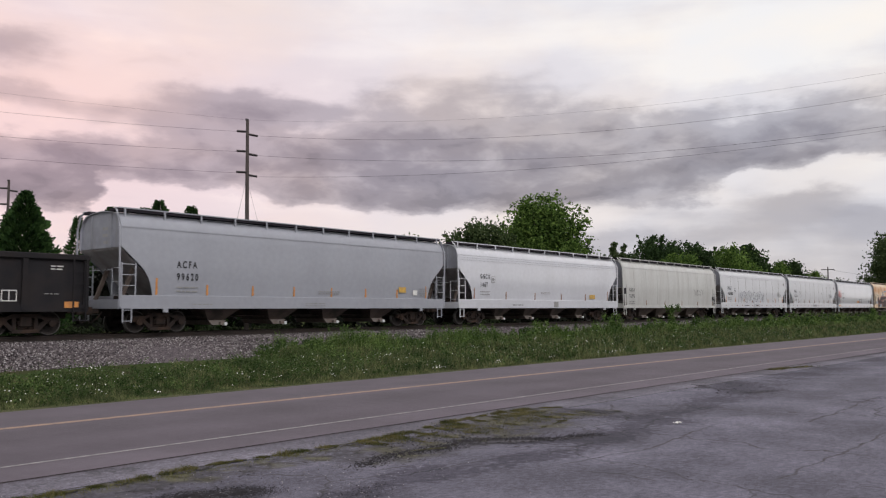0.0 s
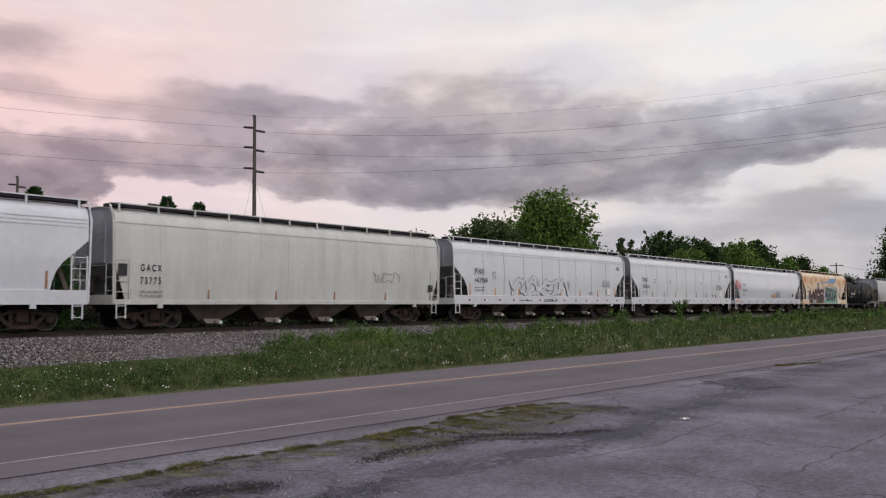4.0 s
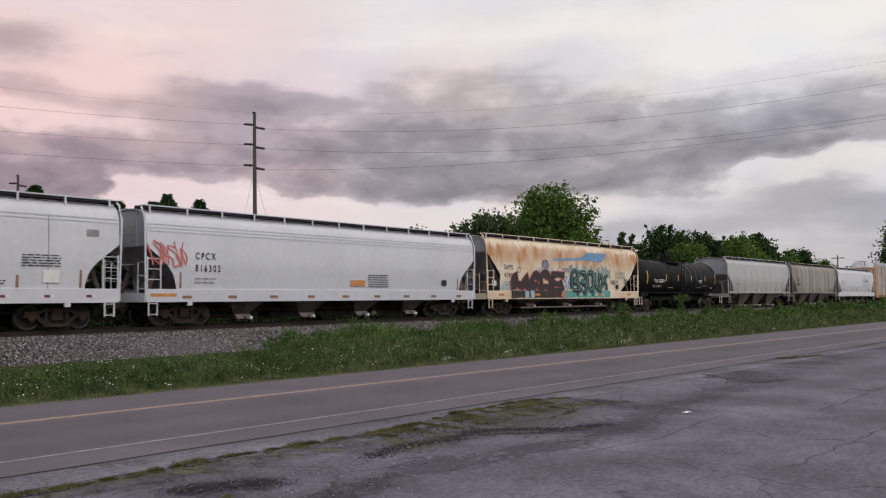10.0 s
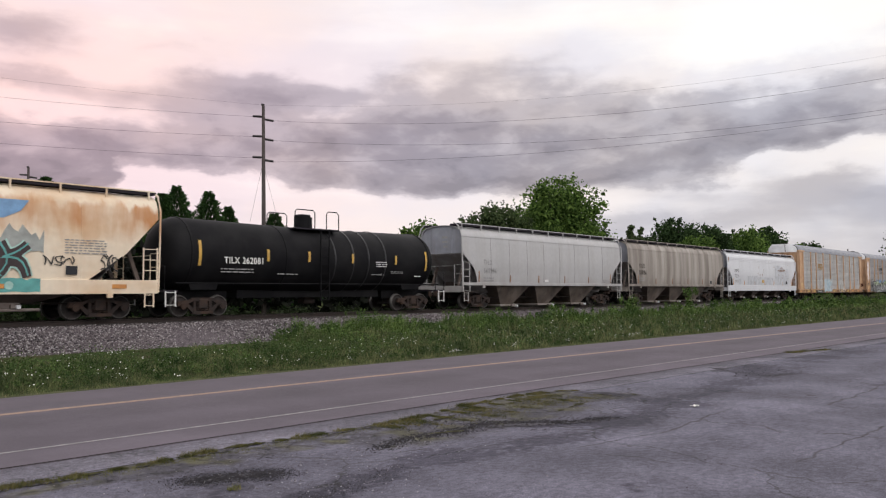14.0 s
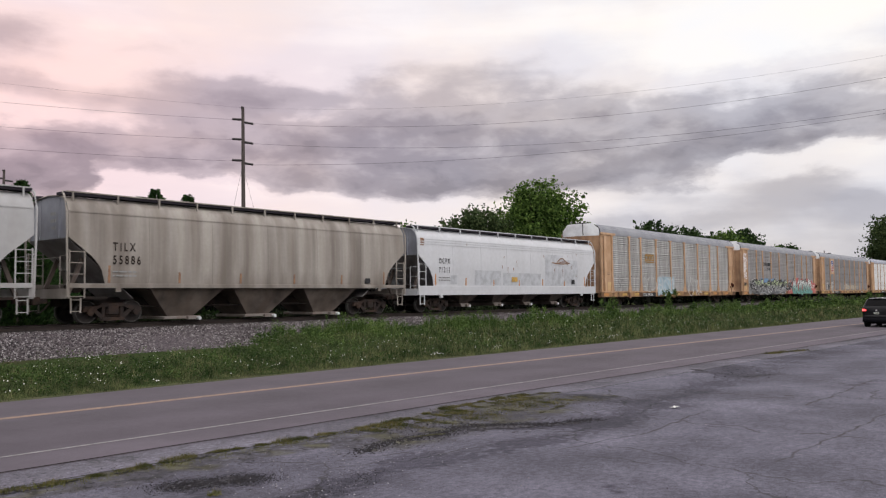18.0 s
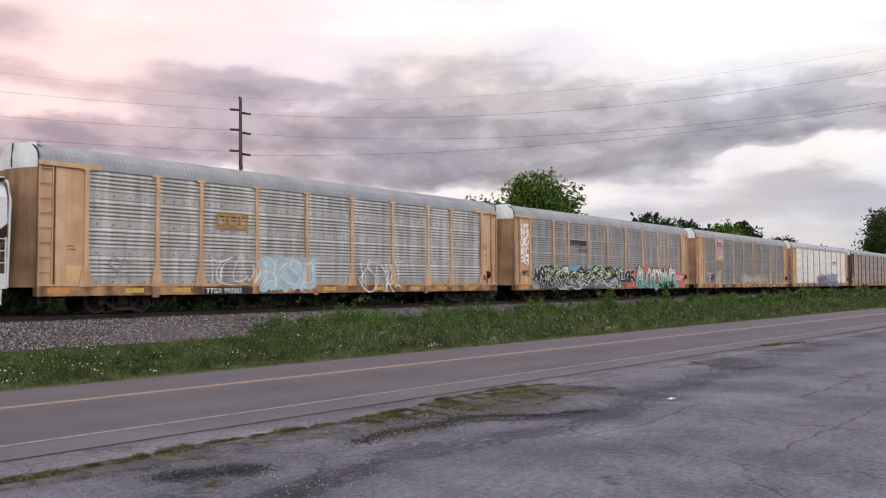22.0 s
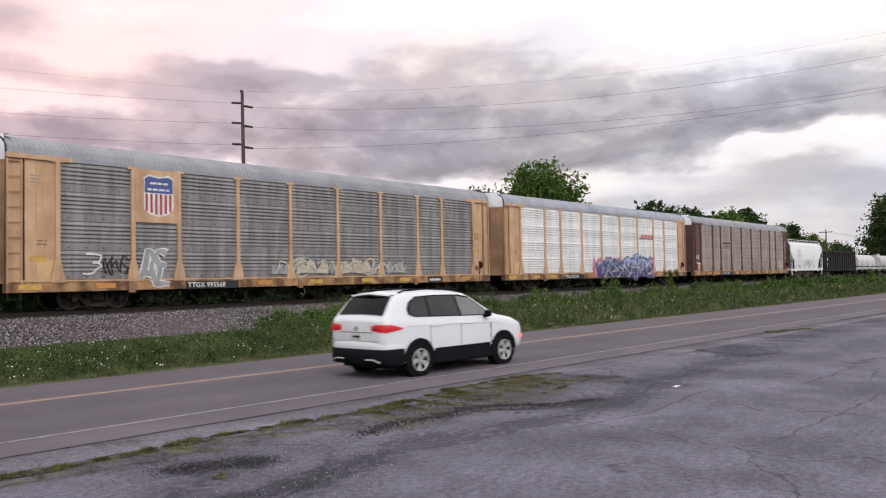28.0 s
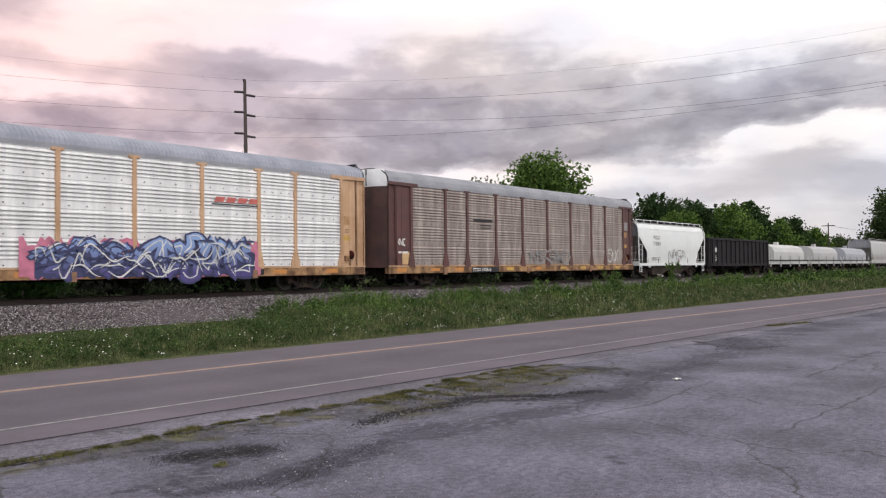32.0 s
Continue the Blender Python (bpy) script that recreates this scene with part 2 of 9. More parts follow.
rust_band(M_RUSTY, 2.85, 4.3, (0.47, 0.21, 0.075), 0.25, 1.9)
rust_band(M_DUSTY, 0.6, 2.1, (0.12, 0.10, 0.085), 1.0, 1.6)
rust_band(M_LIGHT, 0.2, 1.9, (0.26, 0.24, 0.22), 1.0, 1.4)
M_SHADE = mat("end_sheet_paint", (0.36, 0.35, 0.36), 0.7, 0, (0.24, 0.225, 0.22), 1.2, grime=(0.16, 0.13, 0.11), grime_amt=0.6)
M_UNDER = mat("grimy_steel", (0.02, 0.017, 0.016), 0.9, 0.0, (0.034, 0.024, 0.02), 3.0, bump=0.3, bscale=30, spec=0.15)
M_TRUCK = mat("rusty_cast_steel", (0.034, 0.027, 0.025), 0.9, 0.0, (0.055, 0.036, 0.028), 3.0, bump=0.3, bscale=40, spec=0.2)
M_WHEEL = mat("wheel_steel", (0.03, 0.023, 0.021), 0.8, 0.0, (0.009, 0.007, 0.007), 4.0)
M_TREAD = mat("polished_wheel_rim", (0.10, 0.095, 0.09), 0.45, 0.5)
M_GRATE = mat("dark_grating", (0.03, 0.026, 0.034), 0.85, 0.0, spec=0.2)
# Blue-grey for recessed end walls: their shading is put into the paint.
M_ENDBLUE = mat("shaded_end_wall_paint", (0.30, 0.315, 0.36), 0.6, 0, (0.23, 0.24, 0.28), 1.0, grime=(0.16, 0.14, 0.13), grime_amt=0.4)
M_GATE = mat("outlet_gate_paint", (0.22, 0.195, 0.18), 0.7, 0, (0.17, 0.13, 0.11), 3.0)
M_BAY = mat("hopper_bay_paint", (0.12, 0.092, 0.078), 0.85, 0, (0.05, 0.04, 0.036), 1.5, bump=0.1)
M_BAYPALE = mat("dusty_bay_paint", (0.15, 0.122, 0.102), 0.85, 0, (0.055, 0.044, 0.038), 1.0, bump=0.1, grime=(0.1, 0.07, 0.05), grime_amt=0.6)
M_INK = mat("black_stencil", (0.02, 0.02, 0.025), 0.7)
M_FAINT = mat("faded_stencil", (0.30, 0.30, 0.30), 0.7)
M_CHALK = mat("white_stencil", (0.75, 0.75, 0.73), 0.7)
M_ORANGE = mat("orange_strip", (0.60, 0.26, 0.06), 0.6, 0, (0.45, 0.2, 0.07), 5)
M_RUSTSTRIP = mat("rust_brown_strip", (0.22, 0.12, 0.075), 0.7, 0, (0.32, 0.18, 0.1), 6)
M_RED = mat("red_reflector", (0.17, 0.04, 0.045), 0.5)
M_YELLOW = mat("yellow_strip", (0.62, 0.38, 0.07), 0.5, 0, (0.42, 0.27, 0.08), 6)
M_TANK = mat("black_tank_paint", (0.007, 0.007, 0.0085), 0.55, 0, (0.014, 0.014, 0.015), 1.0, bump=0.05, bscale=5, grime=(0.012, 0.011, 0.011), grime_amt=0.3, spec=0.09)
M_TANKBAND = mat("worn_glossy_black_paint", (0.012, 0.012, 0.014), 0.28, 0, (0.03, 0.03, 0.032), 2.5, spec=0.4)
M_GONDOLA = mat("dark_gondola_paint", (0.013, 0.0125, 0.0155), 0.75, 0, (0.02, 0.017, 0.018), 1.5, bump=0.1, bscale=8, grime=(0.026, 0.023, 0.025), grime_amt=0.4, spec=0.25)
M_TAN = mat("tan_yellow_rack_paint", (0.60, 0.395, 0.25), 0.6, 0, (0.51, 0.32, 0.185), 1.6, bump=0.05, bscale=8, grime=(0.17, 0.095, 0.055), grime_amt=0.5, spec=0.3)
M_TANSILL = mat("dirty_tan_sill_paint", (0.44, 0.265, 0.135), 0.75, 0, (0.16, 0.085, 0.05), 1.8, mix=(0.42, 0.62), bump=0.1, bscale=8, grime=(0.05, 0.035, 0.028), grime_amt=0.8, spec=0.2)
M_BROWN = mat("red_brown_rack_paint", (0.125, 0.055, 0.052), 0.65, 0, (0.09, 0.045, 0.045), 1.2, grime=(0.06, 0.035, 0.03), grime_amt=0.4)
M_GALV = mat("galvanised_panel", (0.56, 0.56, 0.555), 0.42, 0.55, (0.40, 0.395, 0.385), 1.6, (2.6, 1, 0.4), (0.36, 0.62), grime=(0.16, 0.145, 0.14), grime_amt=0.6)
M_GALVDARK = mat("weathered_galvanised_panel", (0.40, 0.395, 0.395), 0.48, 0.45, (0.28, 0.27, 0.27), 1.6, (2.6, 1, 0.4), (0.36, 0.62), grime=(0.14, 0.115, 0.105), grime_amt=0.6)
M_GALVBRIGHT = mat("bright_galvanised_panel", (0.95, 0.955, 0.95), 0.3, 0.3, (0.84, 0.845, 0.855), 1.7, (2.6, 1, 0.4), (0.36, 0.62), grime=(0.45, 0.445, 0.45), grime_amt=0.5)
M_GALVBROWN = mat("grimy_panel", (0.44, 0.385, 0.35), 0.55, 0.25, (0.29, 0.24, 0.22), 1.6, (2.6, 1, 0.4), (0.36, 0.62), grime=(0.12, 0.09, 0.08), grime_amt=0.6)
M_GALVDULL = mat("dull_galvanised_panel", (0.30, 0.295, 0.30), 0.55, 0.3, (0.21, 0.205, 0.21), 1.6, (2.6, 1, 0.4), (0.36, 0.62), grime=(0.11, 0.09, 0.085), grime_amt=0.6)
# End door paints: darker than the side panels, with grime runs.
M_ENDTAN = mat("darker_tan_door_paint", (0.40, 0.25, 0.15), 0.75, 0, (0.26, 0.15, 0.09), 1.1, bump=0.1, bscale=6, grime=(0.07, 0.045, 0.035), grime_amt=0.85, spec=0.2)
M_ENDBROWN = mat("darker_brown_door_paint", (0.085, 0.042, 0.038), 0.8, 0, (0.05, 0.03, 0.028), 1.1, grime=(0.03, 0.022, 0.02), grime_amt=0.6)
M_GRIME = mat("worn_dark_stencil", (0.19, 0.125, 0.085), 0.8)
M_PATCH = mat("touched_up_tan_paint", (0.60, 0.415, 0.215), 0.6, 0, (0.54, 0.35, 0.18), 2.0)
# Dark red for the brake wheel and for strips that imitate shadowed slots.
M_SLOT = mat("slot_shade_and_wheel_red", (0.075, 0.022, 0.018), 0.85, 0, (0.03, 0.014, 0.012), 3.0, spec=0.1)
M_ROOF = mat("galvanised_roof", (0.33, 0.34, 0.37), 0.6, 0.2, (0.26, 0.27, 0.30), 0.8)
M_ROOFPALE = mat("pale_galvanised_roof", (0.36, 0.38, 0.44), 0.5, 0.35, (0.27, 0.29, 0.345), 0.8)
M_ENDWHITE = mat("pale_end_door", (0.72, 0.74, 0.76), 0.5, 0, (0.55, 0.56, 0.58), 1.0, bump=0.2, bscale=3)
M_CHROME = mat("bright_metal", (0.6, 0.6, 0.6), 0.3, 0.9)

# ---------------------------------------------------------------- building tools
def part(name, bm, material, parent, label="", smooth=False):
    """Links a bmesh as one mesh object under a thing or a part."""
    me = bpy.data.meshes.new(name)
    bm.to_mesh(me)
    bm.free()
    return part_mesh(name, me, material, parent, label, smooth)


def part_mesh(name, me, material, parent, label="", smooth=False):
    for m in material if isinstance(material, (list, tuple)) else (material,):
        if m is not None and m.name not in me.materials:
            me.materials.append(m)
    if smooth:
        me.polygons.foreach_set("use_smooth", [True] * len(me.polygons))
    ob = new(name, me)
    if parent is not None:
        ob.parent = parent
    return tagged(ob, label)


def thing(name, m, label, category, group=""):
    ob = new(name)
    ob.empty_display_size = 0.2
    ob.matrix_basis = m
    return tagged(ob, label, category, group)


def box(bm, x0, x1, y0, y1, z0, z1, bevel=0.0):
    vs = [bm.verts.new((x, y, z)) for x in (x0, x1) for y in (y0, y1) for z in (z0, z1)]
    fs = [bm.faces.new([vs[i] for i in q]) for q in ((0, 1, 3, 2), (4, 6, 7, 5), (0, 4, 5, 1), (2, 3, 7, 6), (0, 2, 6, 4), (1, 5, 7, 3))]
    if bevel:
        bmesh.ops.bevel(bm, geom=list({e for f in fs for e in f.edges}), offset=bevel, segments=1, affect="EDGES", profile=0.5)
    return bm


def boxm(*a, bevel=0.0):
    return box(bmesh.new(), *a, bevel=bevel)


def tube(bm, pts, r, seg=6, cap=True):
    """A round bar through the points."""
    pts = [Vector(q) for q in pts]
    rings = []
    for i, q in enumerate(pts):
        way = (pts[min(i + 1, len(pts) - 1)] - pts[max(i - 1, 0)]).normalized()
        side = way.cross(Vector((0, 0, 1)) if abs(way.z) < 0.9 else Vector((0, 1, 0))).normalized()
        up = side.cross(way)
        rr = r[i] if isinstance(r, (list, tuple)) else r
        rings.append([bm.verts.new(q + (side * math.cos(a) + up * math.sin(a)) * rr) for a in [2 * math.pi * k / seg for k in range(seg)]])
    for a, b in zip(rings, rings[1:]):
        for k in range(seg):
            bm.faces.new((a[k], a[(k + 1) % seg], b[(k + 1) % seg], b[k]))
    if cap:
        bm.faces.new(rings[0][::-1])
        bm.faces.new(rings[-1])
    return bm


def tubem(pts, r, seg=6):
    return tube(bmesh.new(), pts, r, seg)


def prism(bm, outline, y0, y1):
    """An outline in x, z, given depth from y0 to y1."""
    a = [bm.verts.new((x, y0, z)) for x, z in outline]
    b = [bm.verts.new((x, y1, z)) for x, z in outline]
    bm.faces.new(a)
    bm.faces.new(b[::-1])
    n = len(a)
    for i in range(n):
        bm.faces.new((a[i], b[i], b[(i + 1) % n], a[(i + 1) % n]))
    bmesh.ops.recalc_face_normals(bm, faces=bm.faces[:])
    return bm


def prismm(outline, y0, y1):
    return prism(bmesh.new(), outline, y0, y1)


def loft(bm, rings, closed=False, caps=(False, False)):
    vs = [[bm.verts.new(q) for q in ring] for ring in rings]
    n = len(vs[0])
    for a, b in zip(vs, vs[1:]):
        for k in range(n if closed else n - 1):
            bm.faces.new((a[k], a[(k + 1) % n], b[(k + 1) % n], b[k]))
    if caps[0]:
        bm.faces.new(vs[0][::-1])
    if caps[1]:
        bm.faces.new(vs[-1])
    bmesh.ops.recalc_face_normals(bm, faces=bm.faces[:])
    return bm


def disc(bm, x, y0, y1, z, r, seg=24):
    """A round plate whose axle lies along y."""
    ring = lambda y: [(x + r * math.cos(2 * math.pi * k / seg), y, z + r * math.sin(2 * math.pi * k / seg)) for k in range(seg)]
    return loft(bm, [ring(y0), ring(y1)], True, (True, True))


LETTERS = {}


def lettering(name, text, size, parent, x, y, z, material, stretch=1.0, spacing=1.0, label=""):
    """Words on the near side of a car (the side that faces -y), from x, with z at their foot."""
    key = (text, size, stretch, spacing)
    if key not in LETTERS:
        cu = bpy.data.curves.new(name, "FONT")
        cu.body, cu.size, cu.space_character, cu.offset = text, size, spacing, size * 0.018
        tmp = bpy.data.objects.new("tmp", cu)
        scene.collection.objects.link(tmp)
        bpy.context.view_layer.update()
        me = bpy.data.meshes.new_from_object(tmp.evaluated_get(bpy.context.evaluated_depsgraph_get()))
        bpy.data.objects.remove(tmp)
        for q in me.vertices:
            q.co = Vector((q.co.x * stretch, 0, q.co.y))
        LETTERS[key] = me
    me = LETTERS[key].copy()
    ob = part_mesh(name, me, material, parent, label)
    ob.location = (x, y, z)
    return ob


def plate(name, parent, x, z, w, h, y, material, label=""):
    """A thin painted or glued patch on the near side."""
    return part(name, boxm(x, x + w, y - 0.004, y, z, z + h), material, parent, label)


def bars(parent, x, z, w, h, y, material, rows=2, seed=0):
    """Lines of writing too small to read, as plain bars, one part for each line."""
    rnd = random.Random(seed)
    step = h / rows
    for i in range(rows):
        bm, px = bmesh.new(), x
        while px < x + w - 0.05:
            ww = min(rnd.uniform(0.08, 0.3), x + w - px)
            box(bm, px, px + ww, y - 0.004, y, z + i * step, z + i * step + step * 0.38)
            px += ww + 0.05
        tagged(part("line_of_writing", bm, material, parent), kind="stuff")

# ---------------------------------------------------------------- ground, road, track bed
TRACK_Y, RAIL_Z = 29.6, 1.20
ROAD_NEAR, ROAD_FAR = (10.93, -0.052), (18.15, -0.035)


def near_edge(x):
    return ROAD_NEAR[0] + ROAD_NEAR[1] * min(x, 110)


def far_edge(x):
    return ROAD_FAR[0] + ROAD_FAR[1] * min(x, 110)


def sheet(name, xs, profile, material, label, z_of=None):
    """A sheet of ground: for each x a row of (y, z) points."""
    bm = bmesh.new()
    loft(bm, [[(x, y, z) for y, z in profile(x)] for x in xs])
    for f in bm.faces:
        if f.normal.z < 0:
            f.normal_flip()
    ob = part(name, bm, material, None, label, True)
    return tagged(ob, label, name, kind="structure")


def asphalt(name, col, col2, scale, crack=0.0, patch=None):
    m = mat(name, col, 0.85, 0, col2, scale, mix=(0.35, 0.65), bump=0.5, bscale=45, spec=0.25)
    t = m.node_tree
    p = t.nodes["Principled BSDF"]
    co = t.nodes.new("ShaderNodeTexCoord").outputs["Object"]
    base = p.inputs["Base Color"].links[0].from_socket
    if patch:
        # coarse grit, worn paler and darker in places
        for sc, lo, amt, det in ((52.0, 0.50, 0.5, 2.0), (12.0, 0.60, 0.40, 5.0), (2.2, 0.74, 0.26, 8.0), (0.45, 0.70, 0.5, 7.0)):
            nz = t.nodes.new("ShaderNodeTexNoise")
            nz.inputs["Scale"].default_value, nz.inputs["Detail"].default_value = sc, det
            t.links.new(co, nz.inputs["Vector"])
            mr = t.nodes.new("ShaderNodeMapRange")
            mr.inputs["From Min"].default_value, mr.inputs["From Max"].default_value = 0.38, 0.62
            mr.inputs["To Min"].default_value, mr.inputs["To Max"].default_value = lo, 1.22
            t.links.new(nz.outputs["Fac"], mr.inputs["Value"])
            gm = t.nodes.new("ShaderNodeMix")
            gm.data_type, gm.blend_type = "RGBA", "MULTIPLY"
            gm.inputs[0].default_value = amt * 1.5
            t.links.new(base, gm.inputs[6])
            t.links.new(mr.outputs[0], gm.inputs[7])
            base = gm.outputs[2]
        t.links.new(base, p.inputs["Base Color"])
    if crack:
        wob = t.nodes.new("ShaderNodeTexNoise")
        wob.inputs["Scale"].default_value, wob.inputs["Detail"].default_value = 1.1, 6
        t.links.new(co, wob.inputs["Vector"])
        add = t.nodes.new("ShaderNodeMix")
        add.data_type, add.blend_type = "RGBA", "LINEAR_LIGHT"
        add.inputs[0].default_value = 0.7
        t.links.new(co, add.inputs[6])
        t.links.new(wob.outputs["Color"], add.inputs[7])
        vor = t.nodes.new("ShaderNodeTexVoronoi")
        vor.feature = "DISTANCE_TO_EDGE"
        vor.inputs["Scale"].default_value = 0.24
        t.links.new(add.outputs[2], vor.inputs["Vector"])
        rng = t.nodes.new("ShaderNodeMapRange")
        rng.inputs["From Min"].default_value, rng.inputs["From Max"].default_value = 0.0015, 0.007
        rng.inputs["To Min"].default_value, rng.inputs["To Max"].default_value = crack, 0.0
        t.links.new(vor.outputs["Distance"], rng.inputs["Value"])
        mx = t.nodes.new("ShaderNodeMix")
        mx.data_type = "RGBA"
        mx.inputs[7].default_value = (0.03, 0.03, 0.028, 1)
        t.links.new(rng.outputs[0], mx.inputs[0])
        t.links.new(base, mx.inputs[6])
        t.links.new(mx.outputs[2], p.inputs["Base Color"])
    return m


M_EARTH = mat("grassy_earth", (0.042, 0.062, 0.024), 0.95, 0, (0.065, 0.06, 0.036), 0.6, bump=0.6, bscale=12, spec=0.0)
M_ROAD = asphalt("road_asphalt", (0.135, 0.116, 0.139), (0.111, 0.096, 0.114), 0.5)
def lane_wear(m):
    """Traffic has polished the near lane darker, with paler strips between the wheel tracks."""
    t = m.node_tree
    p = t.nodes["Principled BSDF"]
    sp = t.nodes.new("ShaderNodeSeparateXYZ")
    t.links.new(t.nodes.new("ShaderNodeTexCoord").outputs["Object"], sp.inputs[0])
    ma = t.nodes.new("ShaderNodeMath")
    ma.operation = "MULTIPLY_ADD"
    ma.inputs[1].default_value = 0.05
    t.links.new(sp.outputs[0], ma.inputs[0])
    t.links.new(sp.outputs[1], ma.inputs[2])
    nz = t.nodes.new("ShaderNodeTexNoise")
    nz.inputs["Scale"].default_value, nz.inputs["Detail"].default_value = 0.9, 5
    t.links.new(t.nodes.new("ShaderNodeTexCoord").outputs["Object"], nz.inputs["Vector"])
    wob = t.nodes.new("ShaderNodeMath")
    wob.operation = "MULTIPLY_ADD"
    wob.inputs[1].default_value = 0.5
    t.links.new(nz.outputs["Fac"], wob.inputs[0])
    t.links.new(ma.outputs[0], wob.inputs[2])
    mr = t.nodes.new("ShaderNodeMapRange")
    mr.inputs["From Min"].default_value, mr.inputs["From Max"].default_value = 11.0, 18.6
    t.links.new(wob.outputs[0], mr.inputs["Value"])
    r = t.nodes.new("ShaderNodeValToRGB")
    stops = ((0.0, 1.08), (0.12, 1.0), (0.2, 0.84), (0.32, 0.92), (0.45, 0.80), (0.56, 0.88), (0.64, 1.12), (0.74, 1.0), (0.84, 1.1), (1.0, 1.14))
    while len(r.color_ramp.elements) < len(stops):
        r.color_ramp.elements.new(0.5)
    for e, (pos, k) in zip(r.color_ramp.elements, stops):
        e.position, e.color = pos, (k, k, k, 1)
    t.links.new(mr.outputs[0], r.inputs[0])
    mx = t.nodes.new("ShaderNodeMix")
    mx.data_type, mx.blend_type = "RGBA", "MULTIPLY"
    mx.inputs[0].default_value = 1.0
    t.links.new(p.inputs["Base Color"].links[0].from_socket, mx.inputs[6])
    t.links.new(r.outputs[0], mx.inputs[7])
    t.links.new(mx.outputs[2], p.inputs["Base Color"])


lane_wear(M_ROAD)
M_LOT = asphalt("old_lot_asphalt", (0.166, 0.159, 0.206), (0.134, 0.128, 0.168), 0.5, 0.75, True)
M_SHOULDER = asphalt("pale_shoulder_asphalt", (0.198, 0.187, 0.230), (0.166, 0.156, 0.194), 0.8, 0.5, True)
M_BALLAST = mat("crushed_stone_ballast", (0.165, 0.142, 0.153), 0.95, 0, (0.06, 0.052, 0.058), 14.0, mix=(0.38, 0.6), bump=1.0, bscale=22, spec=0.1)
# Oily bed, sunk darker for the shade under the cars; also fills the joint.
M_DARKBED = mat("shaded_bed_and_joint", (0.022, 0.018, 0.017), 0.95, 0, (0.012, 0.01, 0.01), 6.0, bump=1.0, bscale=22, spec=0.05)
M_LINEW = mat("worn_white_road_paint", (0.30, 0.29, 0.29), 0.8, 0, (0.17, 0.165, 0.17), 6.0)
M_LINEY = mat("worn_yellow_road_paint", (0.35, 0.235, 0.175), 0.8, 0, (0.24, 0.175, 0.145), 5.0)



def worn(m, streaks, cracks, loose):
    """Wear on old asphalt: soft dark stains and open cracks along lines, and loose broken ground with moss."""
    t = m.node_tree
    p = t.nodes["Principled BSDF"]
    base = p.inputs["Base Color"].links[0].from_socket
    co = t.nodes.new("ShaderNodeTexCoord").outputs["Object"]

    def calc(op, a, b=None, clamp=False):
        n = t.nodes.new("ShaderNodeMath")
        n.operation, n.use_clamp = op, clamp
        for i, v in enumerate((a, b)):
            if v is None:
                continue
            if isinstance(v, (int, float)):
                n.inputs[i].default_value = v
            else:
                t.links.new(v, n.inputs[i])
        return n.outputs[0]

    def rough_noise(sc, det=6.0):
        n = t.nodes.new("ShaderNodeTexNoise")
        n.inputs["Scale"].default_value, n.inputs["Detail"].default_value = sc, det
        t.links.new(co, n.inputs["Vector"])
        return n.outputs

    sp = t.nodes.new("ShaderNodeSeparateXYZ")
    t.links.new(co, sp.inputs[0])
    wob = t.nodes.new("ShaderNodeSeparateColor")
    t.links.new(rough_noise(1.6, 8.0)["Color"], wob.inputs[0])

    def shifted(k):
        return (calc("ADD", sp.outputs[0], calc("MULTIPLY", calc("SUBTRACT", wob.outputs[0], 0.5), k)), calc("ADD", sp.outputs[1], calc("MULTIPLY", calc("SUBTRACT", wob.outputs[1], 0.5), k)))

    def near_line(xy, x0, y0, x1, y1, w):
        dx, dy = x1 - x0, y1 - y0
        k = dx * dx + dy * dy
        px, py = calc("SUBTRACT", xy[0], x0), calc("SUBTRACT", xy[1], y0)
        f = calc("ADD", calc("MULTIPLY", px, dx / k), calc("MULTIPLY", py, dy / k), True)
        ex, ey = calc("SUBTRACT", px, calc("MULTIPLY", f, dx)), calc("SUBTRACT", py, calc("MULTIPLY", f, dy))
        q = calc("DIVIDE", calc("ADD", calc("MULTIPLY", ex, ex), calc("MULTIPLY", ey, ey)), -w * w)
        return calc("EXPONENT", q)

    def mixed(fac, a, col):
        n = t.nodes.new("ShaderNodeMix")
        n.data_type = "RGBA"
        n.inputs[7].default_value = (*col, 1)
        t.links.new(fac, n.inputs[0])
        t.links.new(a, n.inputs[6])
        return n.outputs[2]

    wide, slim = shifted(0.9), shifted(0.35)
    grit = calc("MULTIPLY", calc("SUBTRACT", rough_noise(11.0, 5.0)["Fac"], 0.36), 3.2, True)
    torn = calc("MULTIPLY", calc("SUBTRACT", rough_noise(3.2, 7.0)["Fac"], 0.44), 5.0, True)
    total = None
    for x0, y0, x1, y1, w, amt in loose:
        k = calc("MULTIPLY", near_line(wide, x0, y0, x1, y1, w), amt)
        total = k if total is None else calc("MAXIMUM", total, k)
    loose_k = calc("MULTIPLY", calc("SUBTRACT", total, 0.3), 2.6, True)
    base = mixed(calc("MULTIPLY", loose_k, calc("ADD", 0.1, calc("MULTIPLY", grit, 0.75))), base, (0.055, 0.052, 0.055))
    moss = calc("MULTIPLY", calc("MULTIPLY", loose_k, calc("MULTIPLY", calc("SUBTRACT", rough_noise(1.6, 10.0)["Fac"], 0.48), 9.0, True)), 0.8)
    base = mixed(moss, base, (0.105, 0.10, 0.055))
    # small broken plates within the loose ground
    vor = t.nodes.new("ShaderNodeTexVoronoi")
    vor.feature = "DISTANCE_TO_EDGE"
    vor.inputs["Scale"].default_value = 2.4
    add = t.nodes.new("ShaderNodeMix")
